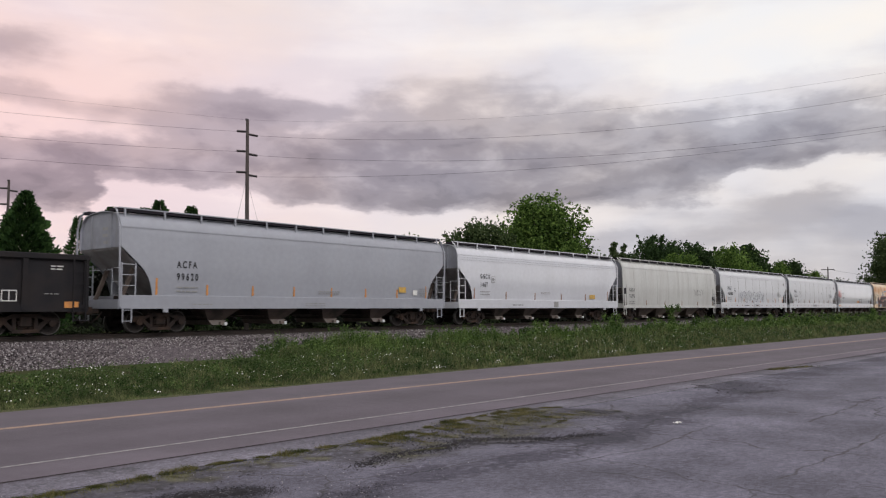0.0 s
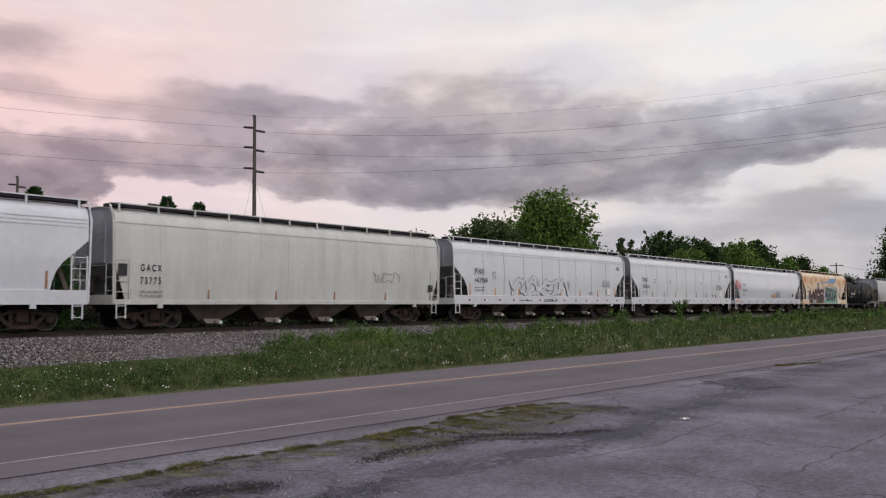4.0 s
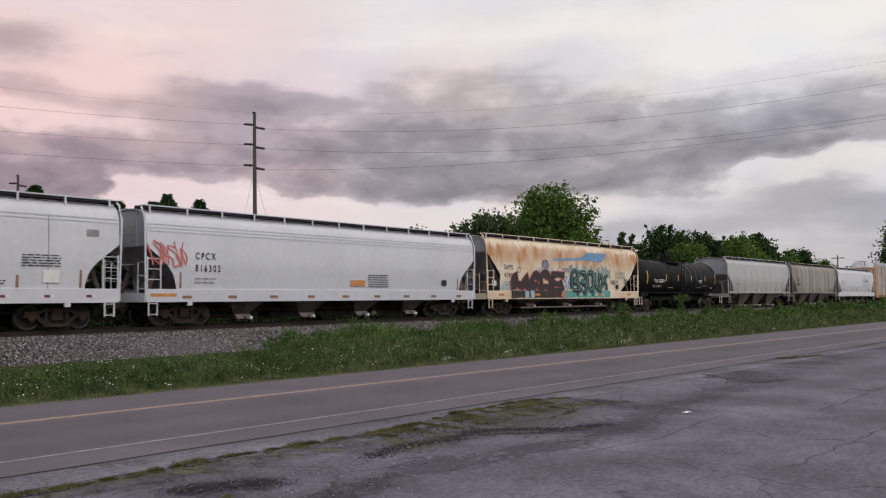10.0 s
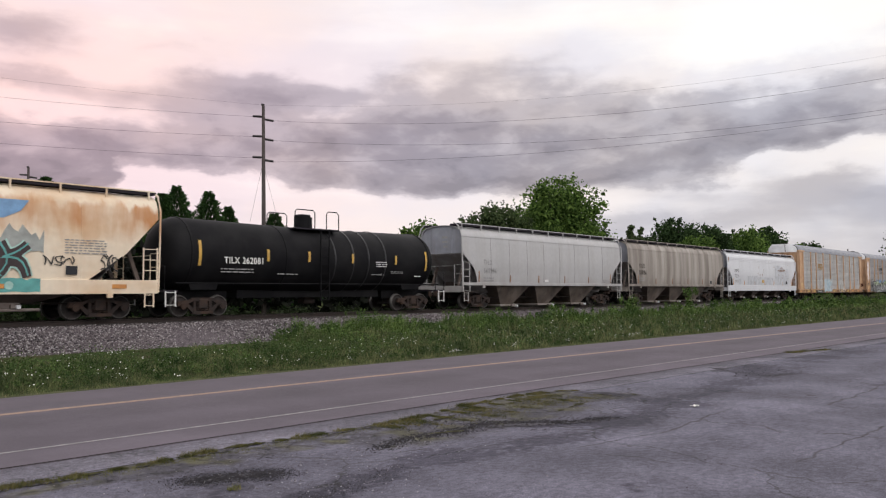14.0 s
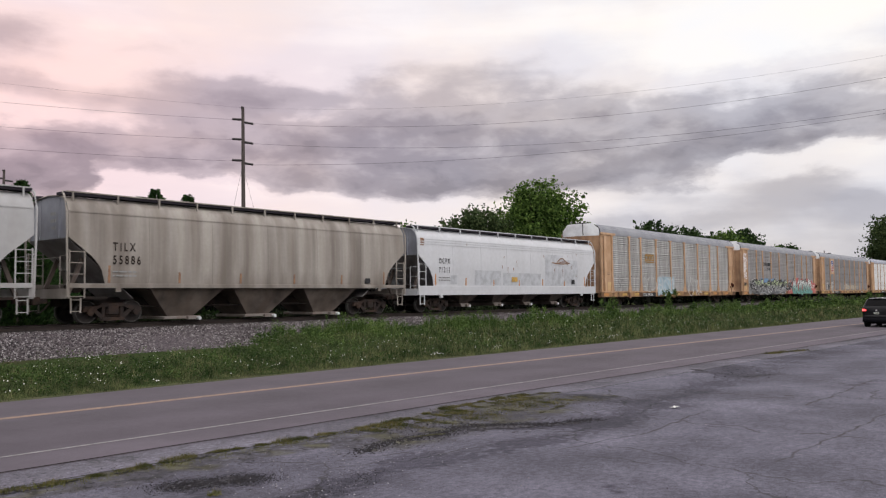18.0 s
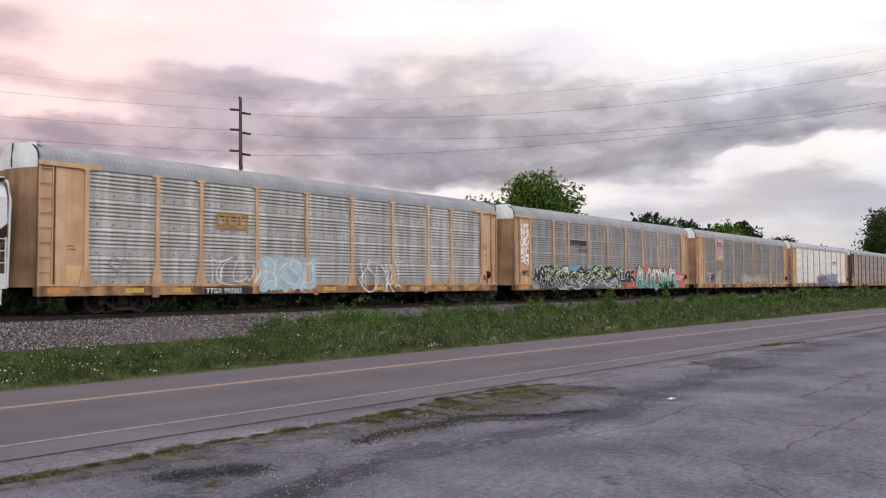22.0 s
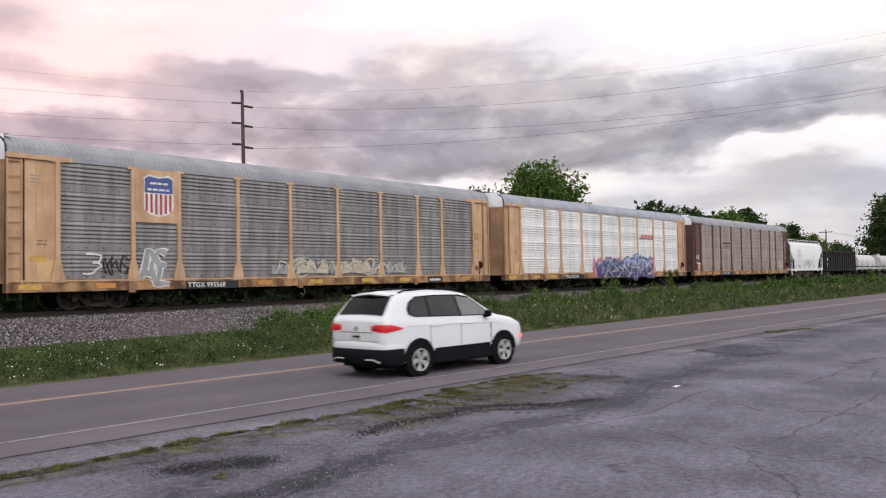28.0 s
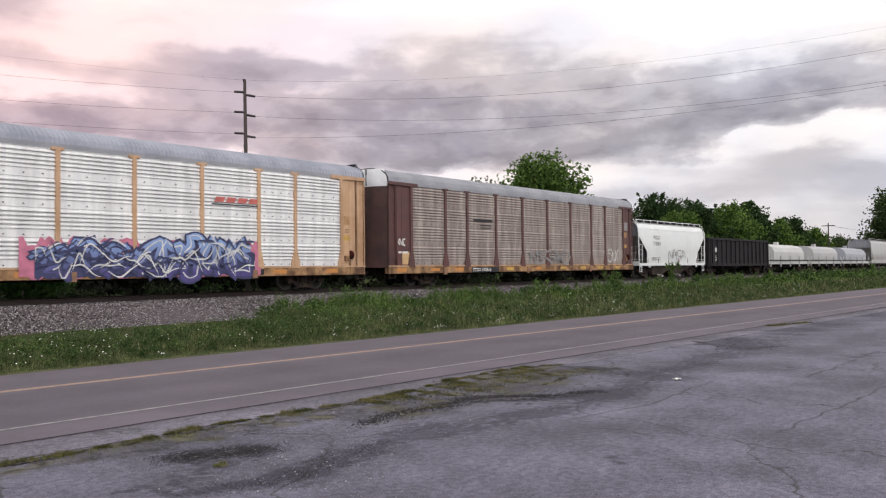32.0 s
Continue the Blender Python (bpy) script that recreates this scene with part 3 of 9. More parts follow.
    add.data_type, add.blend_type = "RGBA", "LINEAR_LIGHT"
    add.inputs[0].default_value = 0.12
    t.links.new(co, add.inputs[6])
    t.links.new(rough_noise(5.0, 5.0)["Color"], add.inputs[7])
    t.links.new(add.outputs[2], vor.inputs["Vector"])
    gap = calc("SUBTRACT", 1.0, calc("DIVIDE", vor.outputs["Distance"], 0.2), True)
    base = mixed(calc("MULTIPLY", calc("MULTIPLY", gap, loose_k), calc("ADD", 0.35, calc("MULTIPLY", torn, 0.6))), base, (0.022, 0.02, 0.021))
    total = None
    for x0, y0, x1, y1, w, amt in streaks:
        k = calc("MULTIPLY", near_line(wide, x0, y0, x1, y1, w), amt)
        total = k if total is None else calc("ADD", total, k)
    edge = calc("ADD", calc("MULTIPLY", calc("SUBTRACT", rough_noise(1.1, 9.0)["Fac"], 0.5), 1.5), calc("MULTIPLY", calc("SUBTRACT", rough_noise(7.0, 8.0)["Fac"], 0.5), 2.4))
    soft = calc("MULTIPLY", calc("SUBTRACT", calc("ADD", total, calc("MULTIPLY", edge, calc("MULTIPLY", total, 2.4, True))), 0.02), 1.75, True)
    soft = calc("MULTIPLY", soft, 0.80)
    shade = t.nodes.new("ShaderNodeMix")
    shade.data_type, shade.blend_type = "RGBA", "MULTIPLY"
    shade.inputs[7].default_value = (0.32, 0.31, 0.345, 1)
    t.links.new(soft, shade.inputs[0])
    t.links.new(base, shade.inputs[6])
    base = shade.outputs[2]
    total = None
    for x0, y0, x1, y1, w in cracks:
        k = near_line(slim, x0, y0, x1, y1, w)
        total = k if total is None else calc("MAXIMUM", total, k)
    base = mixed(calc("MULTIPLY", total, calc("ADD", 0.5, calc("MULTIPLY", torn, 0.45))), base, (0.03, 0.028, 0.026))
    t.links.new(base, p.inputs["Base Color"])


XS = [-3000, -400, -60] + [-20 + 2.5 * i for i in range(70)] + [170, 220, 300, 500, 1000, 3000]


def ground_profile(x):
    f = far_edge(x)
    return [(-3000, -0.12), (-60, -0.12), (near_edge(x), -0.06), (f, -0.06), (f + 0.15, 0.0), (f + 3.0, 0.16), (24.6, 0.34), (26.2, 0.36), (33.4, 0.36), (36, 0.2), (60, 0.2), (3000, 0.2)]


STREAKS = [
    (5.6, 6.7, 8.2, 7.2, 0.30, 0.75), (4.6, 6.9, 5.6, 6.6, 0.25, 0.75), (4.3, 7.4, 5.3, 7.6, 0.26, 0.5), (8.2, 6.9, 10.0, 6.6, 0.42, 0.5), (10.0, 6.6, 12.2, 6.5, 0.40, 0.55), (12.2, 6.5, 14.8, 6.9, 0.48, 0.6),
    (14.8, 6.9, 19.0, 7.3, 0.5, 0.5), (19.0, 7.3, 28.0, 7.9, 0.7, 0.42), (28.0, 7.9, 48.0, 7.6, 1.1, 0.35), (10.6, 7.95, 11.3, 7.3, 0.22, 0.9), (11.4, 7.1, 12.2, 6.8, 0.18, 0.8),
    (15.1, 9.6, 15.3, 8.3, 0.20, 0.6), (14.9, 7.8, 14.6, 6.9, 0.4, 0.5), (5.4, 8.3, 6.1, 7.9, 0.26, 0.9),
]
BREAKS = [
    (22.1, 9.1, 20.9, 7.5, 0.22, 0.6), (22.1, 8.0, 23.6, 8.6, 0.62, 0.6), (20.9, 7.3, 22.0, 6.9, 0.25, 0.5), (26.7, 9.2, 27.3, 8.3, 0.26, 0.5),
    (29.9, 9.2, 31.8, 8.2, 0.16, 0.6), (37.0, 9.1, 45.0, 8.6, 0.25, 0.5), (8.1, 4.32, 8.25, 4.2, 0.08, 0.6), (8.4, 4.1, 14.5, 5.4, 0.20, 0.16), (20.3, 4.55, 21.9, 4.4, 0.16, 0.4),
]
CRACKS = [
    (9.45, 5.75, 9.75, 5.05, 0.016), (9.75, 5.05, 9.6, 4.5, 0.016), (12.95, 5.6, 13.3, 4.7, 0.018), (13.3, 4.7, 12.75, 4.2, 0.018), (9.85, 5.95, 11.8, 5.6, 0.02), (11.8, 5.6, 14.7, 5.75, 0.022),
    (10.65, 3.38, 11.4, 3.32, 0.022), (11.4, 3.32, 13.6, 3.18, 0.022), (13.6, 3.18, 18.0, 3.0, 0.024), (16.4, 4.5, 18.65, 4.47, 0.03), (18.65, 4.47, 21.7, 4.5, 0.03), (10.85, 2.5, 11.0, 2.1, 0.02), (7.0, 8.0, 8.4, 7.5, 0.014),
]
LOOSE = [(3.6, 9.35, 9.5, 9.05, 0.42, 1.0), (8.6, 8.45, 13.0, 8.5, 0.85, 1.0), (13.0, 8.9, 15.2, 8.5, 0.65, 0.9), (28.5, 9.3, 31.5, 8.6, 0.2, 0.8)]
worn(M_LOT, STREAKS + BREAKS, CRACKS, LOOSE)
worn(M_SHOULDER, BREAKS[3:6], CRACKS[-1:], [(9.8, 9.3, 15.0, 9.25, 0.34, 1.0), (3.6, 9.35, 9.5, 9.2, 0.3, 1.0)])

ground = sheet("ground", XS, ground_profile, M_EARTH, "flat grassy ground reaching out to the horizon")
lot = sheet("pavement", [-120, -40] + [-10 + 2.5 * i for i in range(60)] + [170, 260], lambda x: [(-90, -0.03), (-20, -0.012), (4.0, 0.0), (near_edge(x) - 0.95, 0.0)], M_LOT, "cracked grey asphalt lot beside the road")
shoulder = sheet("shoulder", [-300, -60] + [-20 + 4 * i for i in range(40)] + [170, 260, 600], lambda x: [(near_edge(x) - 0.95, 0.006), (near_edge(x) - 0.07, 0.008), (near_edge(x) - 0.06, -0.04)], M_SHOULDER, "narrow pale asphalt shoulder with cracks")
road = sheet("road", [-600, -60] + [-20 + 4 * i for i in range(40)] + [170, 260, 600], lambda x: [(near_edge(x), -0.02), (near_edge(x) + 0.04, 0.012), ((near_edge(x) + far_edge(x)) / 2, 0.028), (far_edge(x) - 0.05, 0.012), (far_edge(x), -0.05)], M_ROAD, "two-lane dark asphalt country road")


def road_z(x, y):
    a, m, b = near_edge(x) + 0.04, (near_edge(x) + far_edge(x)) / 2, far_edge(x) - 0.05
    return 0.012 + 0.016 * max(0.0, min((y - a) / (m - a), (b - y) / (b - m)))


def road_line(name, off, width, material, label):
    def prof(x):
        y = off[0] + off[1] * min(x, 110)
        return [(y, road_z(x, y) + 0.004), (y + width, road_z(x, y + width) + 0.004)]
    return sheet(name, [-300, -60] + [-20 + 4 * i for i in range(40)] + [170, 260, 500], prof, material, label)


M_STRIP = mat("mossy_gravel_strip", (0.105, 0.105, 0.06), 0.95, 0, (0.06, 0.07, 0.034), 3.0, bump=0.8, bscale=30, spec=0.05)
sheet("road_edge_strip", [-300, -60] + [-20 + 1.5 * i for i in range(90)] + [170, 260], lambda x: [(far_edge(x) - 0.10 - 0.06 * math.sin(x * 1.7), 0.004), (far_edge(x) + 0.22 + 0.07 * math.sin(x * 2.9), 0.022)], M_STRIP, "thin mossy gravel strip at the road's edge")
road_line("edge_line", (11.865, -0.050), 0.075, M_LINEW, "thin worn white edge line on the road")
road_line("centre_line", (15.55, -0.054), 0.22, M_LINEY, "worn yellow centre line on the road")

def crack_profile(x):
    y = near_edge(x) - 0.05 + 0.012 * math.sin(x * 2.1)
    return [(y - 0.028, 0.0165), (y + 0.028, 0.0165)]


sheet("edge_crack", [-300, -60] + [-20 + 0.8 * i for i in range(120)] + [80, 110, 170, 260], crack_profile, M_DARKBED, "dark open joint along the road's edge")

BED = [-500, -60] + [-20 + 2 * i for i in range(90)] + [180, 260, 600]


def bed_profile(x):
    w = 0.12 * math.sin(x * 0.7) + 0.08 * math.sin(x * 1.9 + 1)
    return [(24.5 + w, 0.28), (25.3 + w, 0.44), (26.4 + w * 0.7, 0.74), (27.35, 0.98), (27.75, 1.03), (31.45, 1.03), (32.0, 0.98), (34.8, 0.26)]


bed = sheet("ballast", BED, bed_profile, M_BALLAST, "grey crushed stone ballast bank under the track")
# The shadow of the passing cars is part of this slab's dark colour.
tagged(part("track_bed", boxm(-500, 600, 27.7, 31.5, 0.9, 1.045), M_DARKBED, None), "oily stone between the rails, coloured darker for car shade", "track bed", kind="structure")


def rail(y):
    prof = [(-0.075, 0), (0.075, 0), (0.075, 0.012), (0.012, 0.03), (0.012, 0.12), (0.037, 0.13), (0.037, 0.165), (-0.037, 0.165), (-0.037, 0.13), (-0.012, 0.12), (-0.012, 0.03), (-0.075, 0.012)]
    bm = loft(bmesh.new(), [[(x, y + a, RAIL_Z - 0.165 + b) for a, b in prof] for x in (-500, 600)], True, (True, True))
    return tagged(part("rail", bm, M_RAIL, None), "brown rusty steel rail with a worn top", "rail", kind="structure")


M_RAIL = mat("rusty_rail", (0.03, 0.02, 0.017), 0.75, 0.1, (0.02, 0.014, 0.012), 4)
rail(TRACK_Y - 0.7525), rail(TRACK_Y + 0.7525)

# ---------------------------------------------------------------- the freight train
# every car is built round its own base: x along the train from its leading end, the near side at -y, z from the rail top
CARS, WHEELS = [], []
SIDE = 1.60


def wheelset_mesh():
    bm = bmesh.new()
    for s in (-1, 1):
        y = 0.7525 * s
        prof = [(0.10, 0.06), (0.12, 0.05), (0.30, 0.02), (0.36, 0.03), (0.385, 0.055), (0.42, 0.06), (0.425, -0.05), (0.45, -0.065), (0.45, -0.085), (0.37, -0.085), (0.34, -0.03), (0.14, -0.02), (0.10, -0.06)]
        seg = 20
        rings = [[(r * math.cos(2 * math.pi * k / seg), y + s * d, r * math.sin(2 * math.pi * k / seg)) for k in range(seg)] for r, d in prof]
        loft(bm, rings, True)
    tube(bm, [(0, -0.95, 0), (0, 0.95, 0)], 0.085, 10)
    me = bpy.data.meshes.new("wheelset")
    bm.to_mesh(me)
    bm.free()
    me.materials.append(M_WHEEL)
    me.materials.append(M_TREAD)
    for p in me.polygons:
        r = math.hypot(p.center.x, p.center.z)
        p.material_index = 1 if r > 0.375 else 0
        p.use_smooth = True
    return me


WHEELSET = wheelset_mesh()


def side_frame_mesh(y):
    """A cast side frame: arched top chord, slanted tension members, columns, spring nest and bearing caps."""
    s = -1 if y < 0 else 1
    bm = prismm([(-1.14, 0.46), (-1.10, 0.65), (-0.60, 0.68), (-0.42, 0.78), (0.42, 0.78), (0.60, 0.68), (1.10, 0.65), (1.14, 0.46), (1.02, 0.46), (0.98, 0.54), (0.74, 0.50), (0.44, 0.64), (-0.44, 0.64), (-0.74, 0.50), (-0.98, 0.54), (-1.02, 0.46)], y - 0.08, y + 0.08)
    for q in (-1, 1):
        prism(bm, [(q * 0.84, 0.56), (q * 0.66, 0.56), (q * 0.28, 0.25), (q * 0.42, 0.15)], y - 0.06, y + 0.06)
        prism(bm, [(q * 0.42, 0.20), (q * 0.30, 0.20), (q * 0.30, 0.68), (q * 0.42, 0.68)], y - 0.06, y + 0.06)
        disc(bm, q * 0.89, y - 0.07 + s * 0.09, y + 0.07 + s * 0.09, 0.45, 0.13, 12)
        disc(bm, q * 0.89, y + s * 0.16, y + s * 0.18, 0.45, 0.075, 10)
    prism(bm, [(-0.46, 0.13), (0.46, 0.13), (0.40, 0.25), (-0.40, 0.25)], y - 0.11, y + 0.11)
    for x in (-0.19, 0.0, 0.19):
        for k in range(4):
            tube(bm, [(x - 0.075, y + s * 0.05, 0.285 + 0.075 * k), (x + 0.075, y + s * 0.05, 0.31 + 0.075 * k)], 0.02, 5)
    me = bpy.data.meshes.new("side_frame")
    bm.to_mesh(me)
    bm.free()
    me.materials.append(M_TRUCK)
    return me


FRAMES = [side_frame_mesh(-1.0), side_frame_mesh(1.0)]


def truck(car, x):
    """A two-axle truck (bogie): bolster, two side frames and two wheelsets that turn."""
    t = part("truck", boxm(x - 0.2, x + 0.2, -1.12, 1.12, 0.34, 0.72, bevel=0.03), M_TRUCK, car)
    for me in FRAMES:
        f = part_mesh("side_frame", me, None, t)
        f.location = (x, 0, 0)
    for dx in (-0.89, 0.89):
        w = part_mesh("wheelset", WHEELSET, None, t)
        w.matrix_parent_inverse = Matrix.Translation((x + dx, 0, 0.45))
        WHEELS.append(w)
    return t


def coupler(car, x, s):
    bm = boxm(x, x + s * 0.55, -0.07, 0.07, 0.78, 0.96) if s > 0 else boxm(x + s * 0.55, x, -0.07, 0.07, 0.78, 0.96)
    box(bm, x + s * 0.42 - 0.12, x + s * 0.42 + 0.14, -0.14, 0.14, 0.72, 1.02, 0.03)
    part("coupler", bm, M_TRUCK, car)
    part("air_hose", tubem([(x, -0.3, 0.85), (x + s * 0.2, -0.32, 0.6), (x + s * 0.42, -0.3, 0.42), (x + s * 0.55, -0.28, 0.5)], 0.025), M_UNDER, car)


def ladder(car, x0, x1, y, z0, z1, material, rungs=None, name="ladder"):
    bm = bmesh.new()
    n = rungs or max(2, int((z1 - z0) / 0.42))
    for x in (x0, x1):
        box(bm, x - 0.022, x + 0.022, y - 0.022, y + 0.022, z0, z1)
    for i in range(n):
        z = z0 + 0.06 + (z1 - z0 - 0.12) * i / (n - 1)
        box(bm, x0, x1, y - 0.014, y + 0.014, z - 0.014, z + 0.014)
    return part(name, bm, material, car)


def side_half(z, eave):
    """Half the body's width at a height: bulged a little, then leaning in over the eave."""
    pts = [(0.9, 1.51), (1.6, 1.565), (2.6, SIDE), (3.3, 1.58), (eave, 1.53), (eave + 0.3, 1.40), (eave + 0.50, 1.12), (eave + 0.60, 0.6), (eave + 0.63, 0.0)]
    for (z0, a), (z1, b) in zip(pts, pts[1:]):
        if z <= z1:
            return a + (b - a) * max(0.0, (z - z0) / (z1 - z0))
    return 0.0


def hopper(name, x0, x1, label, paint_m, sill_h=0.5, cut=(1.3, 3.35, 1.6, 0.6), bays=3, bay_h=0.55, bay_w=0.70, bay_m=None, eave=4.0, end_m=None,
           seams=7, seam_m=None, strips=6, strip_m=None, strip_h=0.42, posts=11, lines=2, gate_wide=0.7, sill_m=None, top_m=None, sill_z=0.95):
    """A covered hopper car: curved body with cut-away lower corners, slope sheets, sill, bays, roof walk, ladders and trucks."""
    L = x1 - x0
    car = thing(name, pose(x0, TRACK_Y, RAIL_Z), label, "freight car", "cars of the freight train")
    CARS.append((car, x0))
    zs = sill_z + sill_h
    ce, cz, e1, e2 = cut
    end_m = end_m or M_SHADE
    seam_m = seam_m or paint_m
    sill_m = sill_m or paint_m
    ladder_m = sill_m

    def foot(e):
        if e >= ce:
            return zs
        if e2 == 0:
            return cz + (e1 - cz) * e / ce
        return zs + (cz - zs) * float(np.interp(e / ce, (0.0, 0.42, 0.52, 0.80, 0.93, 1.0), (1.0, 0.72, 0.68, 0.45, 0.25, 0.0)))
    stations = [0.0, 0.15, 0.35, 0.6, 0.8, 0.95, 1.08, 1.18, 1.25, ce]
    stations = [s * ce / 1.3 if s < ce else ce for s in stations]
    mid = [ce + (L - 2 * ce) * i / 12 for i in range(1, 12)]
    xs = stations + mid + [L - s for s in stations[::-1]]

    def ring(x, out=0.0, only_side=False):
        zb = foot(min(x, L - x))
        heights = [zb + (eave - zb) * i / 7 for i in range(8)]
        side = [(-(side_half(z, eave) + out), z) for z in heights]
        roof = [(-(side_half(z, eave) + out), z) for z in (eave + 0.12, eave + 0.3, eave + 0.42, eave + 0.50, eave + 0.58)] + [(-0.25, eave + 0.62), (0.0, eave + 0.63)]
        half = side if only_side else side + roof
        full = half if only_side else half + [(-y, z) for y, z in half[-2::-1]]
        return [(x, y, z) for y, z in full]
    bm = loft(bmesh.new(), [ring(x) for x in xs], False)
    bmesh.ops.recalc_face_normals(bm, faces=bm.faces[:])
    body = part("body", bm, paint_m, car, smooth=True)
    mod = body.modifiers.new("edges", "EDGE_SPLIT")
    mod.split_angle = radians(40)
    # crease where the side meets the roof, and fold lines under it
    for k in range(lines):
        z = eave - 0.03 - 0.13 * k
        y = -side_half(z, eave)
        part("fold_line", boxm(0.03, L - 0.03, y - 0.02, y + 0.01, z - 0.022, z + 0.022), top_m or sill_m, body)
    for k in range(seams):
        x = ce + 0.35 + (L - 2 * ce - 0.7) * (k + 0.5) / seams
        bm = loft(bmesh.new(), [ring(x - 0.018, 0.006, True), ring(x, 0.014, True), ring(x + 0.018, 0.006, True)])
        part("weld_seam", bm, seam_m, body)
    for s, xe in ((1, 0.0), (-1, L)):
        a, b = xe + s * 0.02, xe + s * 2.6
        bm = loft(bmesh.new(), [[(a, -1.5, cz - 0.02), (a, 1.5, cz - 0.02), (a + s * 0.06, 1.5, cz - 0.1), (a + s * 0.06, -1.5, cz - 0.1)],
                                [(b, -1.25, 0.98), (b, 1.25, 0.98), (b + s * 0.06, 1.25, 0.9), (b + s * 0.06, -1.25, 0.9)]], True, (True, True))
        part("slope_sheet", bm, end_m, car)
        wall = [(y, z) for _, y, z in ring(0.0)]
        bm = bmesh.new()
        for d in (0.07, 0.10):
            bm.faces.new([bm.verts.new((xe + s * d, y * 0.997, z)) for y, z in wall])
        end = part("end_panel", bm, M_ENDBLUE, car)
        part("end_rim", loft(bmesh.new(), [[(xe + s * d, y * k, z + o) for y, z in wall] for d, k, o in ((0.07, 0.985, -0.02), (-0.012, 0.985, -0.02), (-0.012, 1.008, 0.012), (0.06, 1.008, 0.012))]), sill_m, end)
        for k in range(3):
            part("line_of_writing", boxm(min(xe + s * 0.06, xe + s * 0.07), max(xe + s * 0.06, xe + s * 0.07), -0.45, -0.05 - 0.1 * (k == 2), eave - 0.1 - 0.26 * k, eave + 0.02 - 0.26 * k), M_FAINT, end)
        for y in (-0.75, 0.75):
            part("end_rib", boxm(min(xe + s * 0.02, xe + s * 0.07), max(xe + s * 0.02, xe + s * 0.07), y - 0.03, y + 0.03, cz, eave + 0.5), M_ENDBLUE, end)
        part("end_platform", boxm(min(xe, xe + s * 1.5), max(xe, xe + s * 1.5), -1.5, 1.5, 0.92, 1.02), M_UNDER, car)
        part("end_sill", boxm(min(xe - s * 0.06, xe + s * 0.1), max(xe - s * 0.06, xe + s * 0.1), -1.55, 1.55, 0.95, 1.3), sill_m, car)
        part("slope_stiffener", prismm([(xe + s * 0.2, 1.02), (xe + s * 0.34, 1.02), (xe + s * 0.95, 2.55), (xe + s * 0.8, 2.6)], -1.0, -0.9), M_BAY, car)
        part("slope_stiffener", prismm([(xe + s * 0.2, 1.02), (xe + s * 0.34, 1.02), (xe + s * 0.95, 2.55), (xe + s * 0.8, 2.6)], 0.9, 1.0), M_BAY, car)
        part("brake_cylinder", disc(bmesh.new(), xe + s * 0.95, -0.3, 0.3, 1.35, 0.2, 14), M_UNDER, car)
        for sy in (-1, 1):
            y = sy * (SIDE + 0.0)
            xa, xb = sorted((xe + s * 0.03, xe + s * 0.58))
            ladder(car, xa, xb, y, 0.96, 2.66, ladder_m, 5)
            ladder(car, xa + 0.07, xb - 0.13, y, 0.44, 0.96, ladder_m, 2, "sill_step")
            part("corner_post", tubem([(xe - s * 0.02, sy * 1.15, eave + 0.70), (xe - s * 0.09, sy * 1.38, eave + 0.52), (xe - s * 0.09, sy * 1.60, eave - 0.05), (xe - s * 0.07, y * 1.01, 2.9), (xe - s * 0.03, y * 1.01, 1.0)], 0.04), ladder_m, car)
            bm = tubem([(xe - s * 0.02, sy * 1.02, 1.0), (xe - s * 0.02, sy * 1.02, 2.46), (xe - s * 0.02, sy * 1.58, 2.46)], 0.02, 6)
            for z in (1.45, 1.95):
                tube(bm, [(xe - s * 0.02, sy * 1.02, z), (xe - s * 0.02, sy * 1.58, z)], 0.014, 5)
            part("end_ladder", bm, ladder_m, car)
        part("cross_rail", tubem([(xe - s * 0.03, -1.0, 2.40), (xe - s * 0.03, 1.0, 2.40)], 0.014, 5), ladder_m, car)
        coupler(car, xe, -s)
        truck(car, xe + s * 1.95)
    for sy in (-1, 1):
        y0, y1 = sorted((sy * 1.54, sy * 1.625))
        bm = boxm(0.02, L - 0.02, y0, y1, sill_z, zs, bevel=0.01)
        box(bm, 0.4, L - 0.4, y0, y1 + (0.03 if sy > 0 else 0.0), sill_z, sill_z + 0.025)
        sill = part("side_sill", bm, sill_m, car)
        for xe in (1.75, L - 1.95):
            part("jacking_pad", boxm(xe, xe + 0.2, y0 - 0.004, y1 + 0.004, sill_z - 0.14, sill_z + 0.12), sill_m, sill)
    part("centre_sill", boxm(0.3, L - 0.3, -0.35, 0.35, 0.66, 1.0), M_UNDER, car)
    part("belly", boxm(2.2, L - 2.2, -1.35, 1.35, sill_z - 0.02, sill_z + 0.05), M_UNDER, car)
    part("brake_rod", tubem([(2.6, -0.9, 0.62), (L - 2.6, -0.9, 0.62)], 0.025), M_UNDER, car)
    bay_m = bay_m or M_BAY
    span = L - 2 * 3.0
    for k in range(bays):
        xc = 3.0 + span * (k + 0.5) / bays
        w0, w1 = bay_w * 1.25, bay_w * 0.42
        zb = 0.95 - bay_h
        top = [(xc - w0, -1.42, sill_z), (xc + w0, -1.42, sill_z), (xc + w0, 1.42, sill_z), (xc - w0, 1.42, sill_z)]
        low = [(xc - w1, -0.85, zb), (xc + w1, -0.85, zb), (xc + w1, 0.85, zb), (xc - w1, 0.85, zb)]
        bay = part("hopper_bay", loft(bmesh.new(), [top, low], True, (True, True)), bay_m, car)
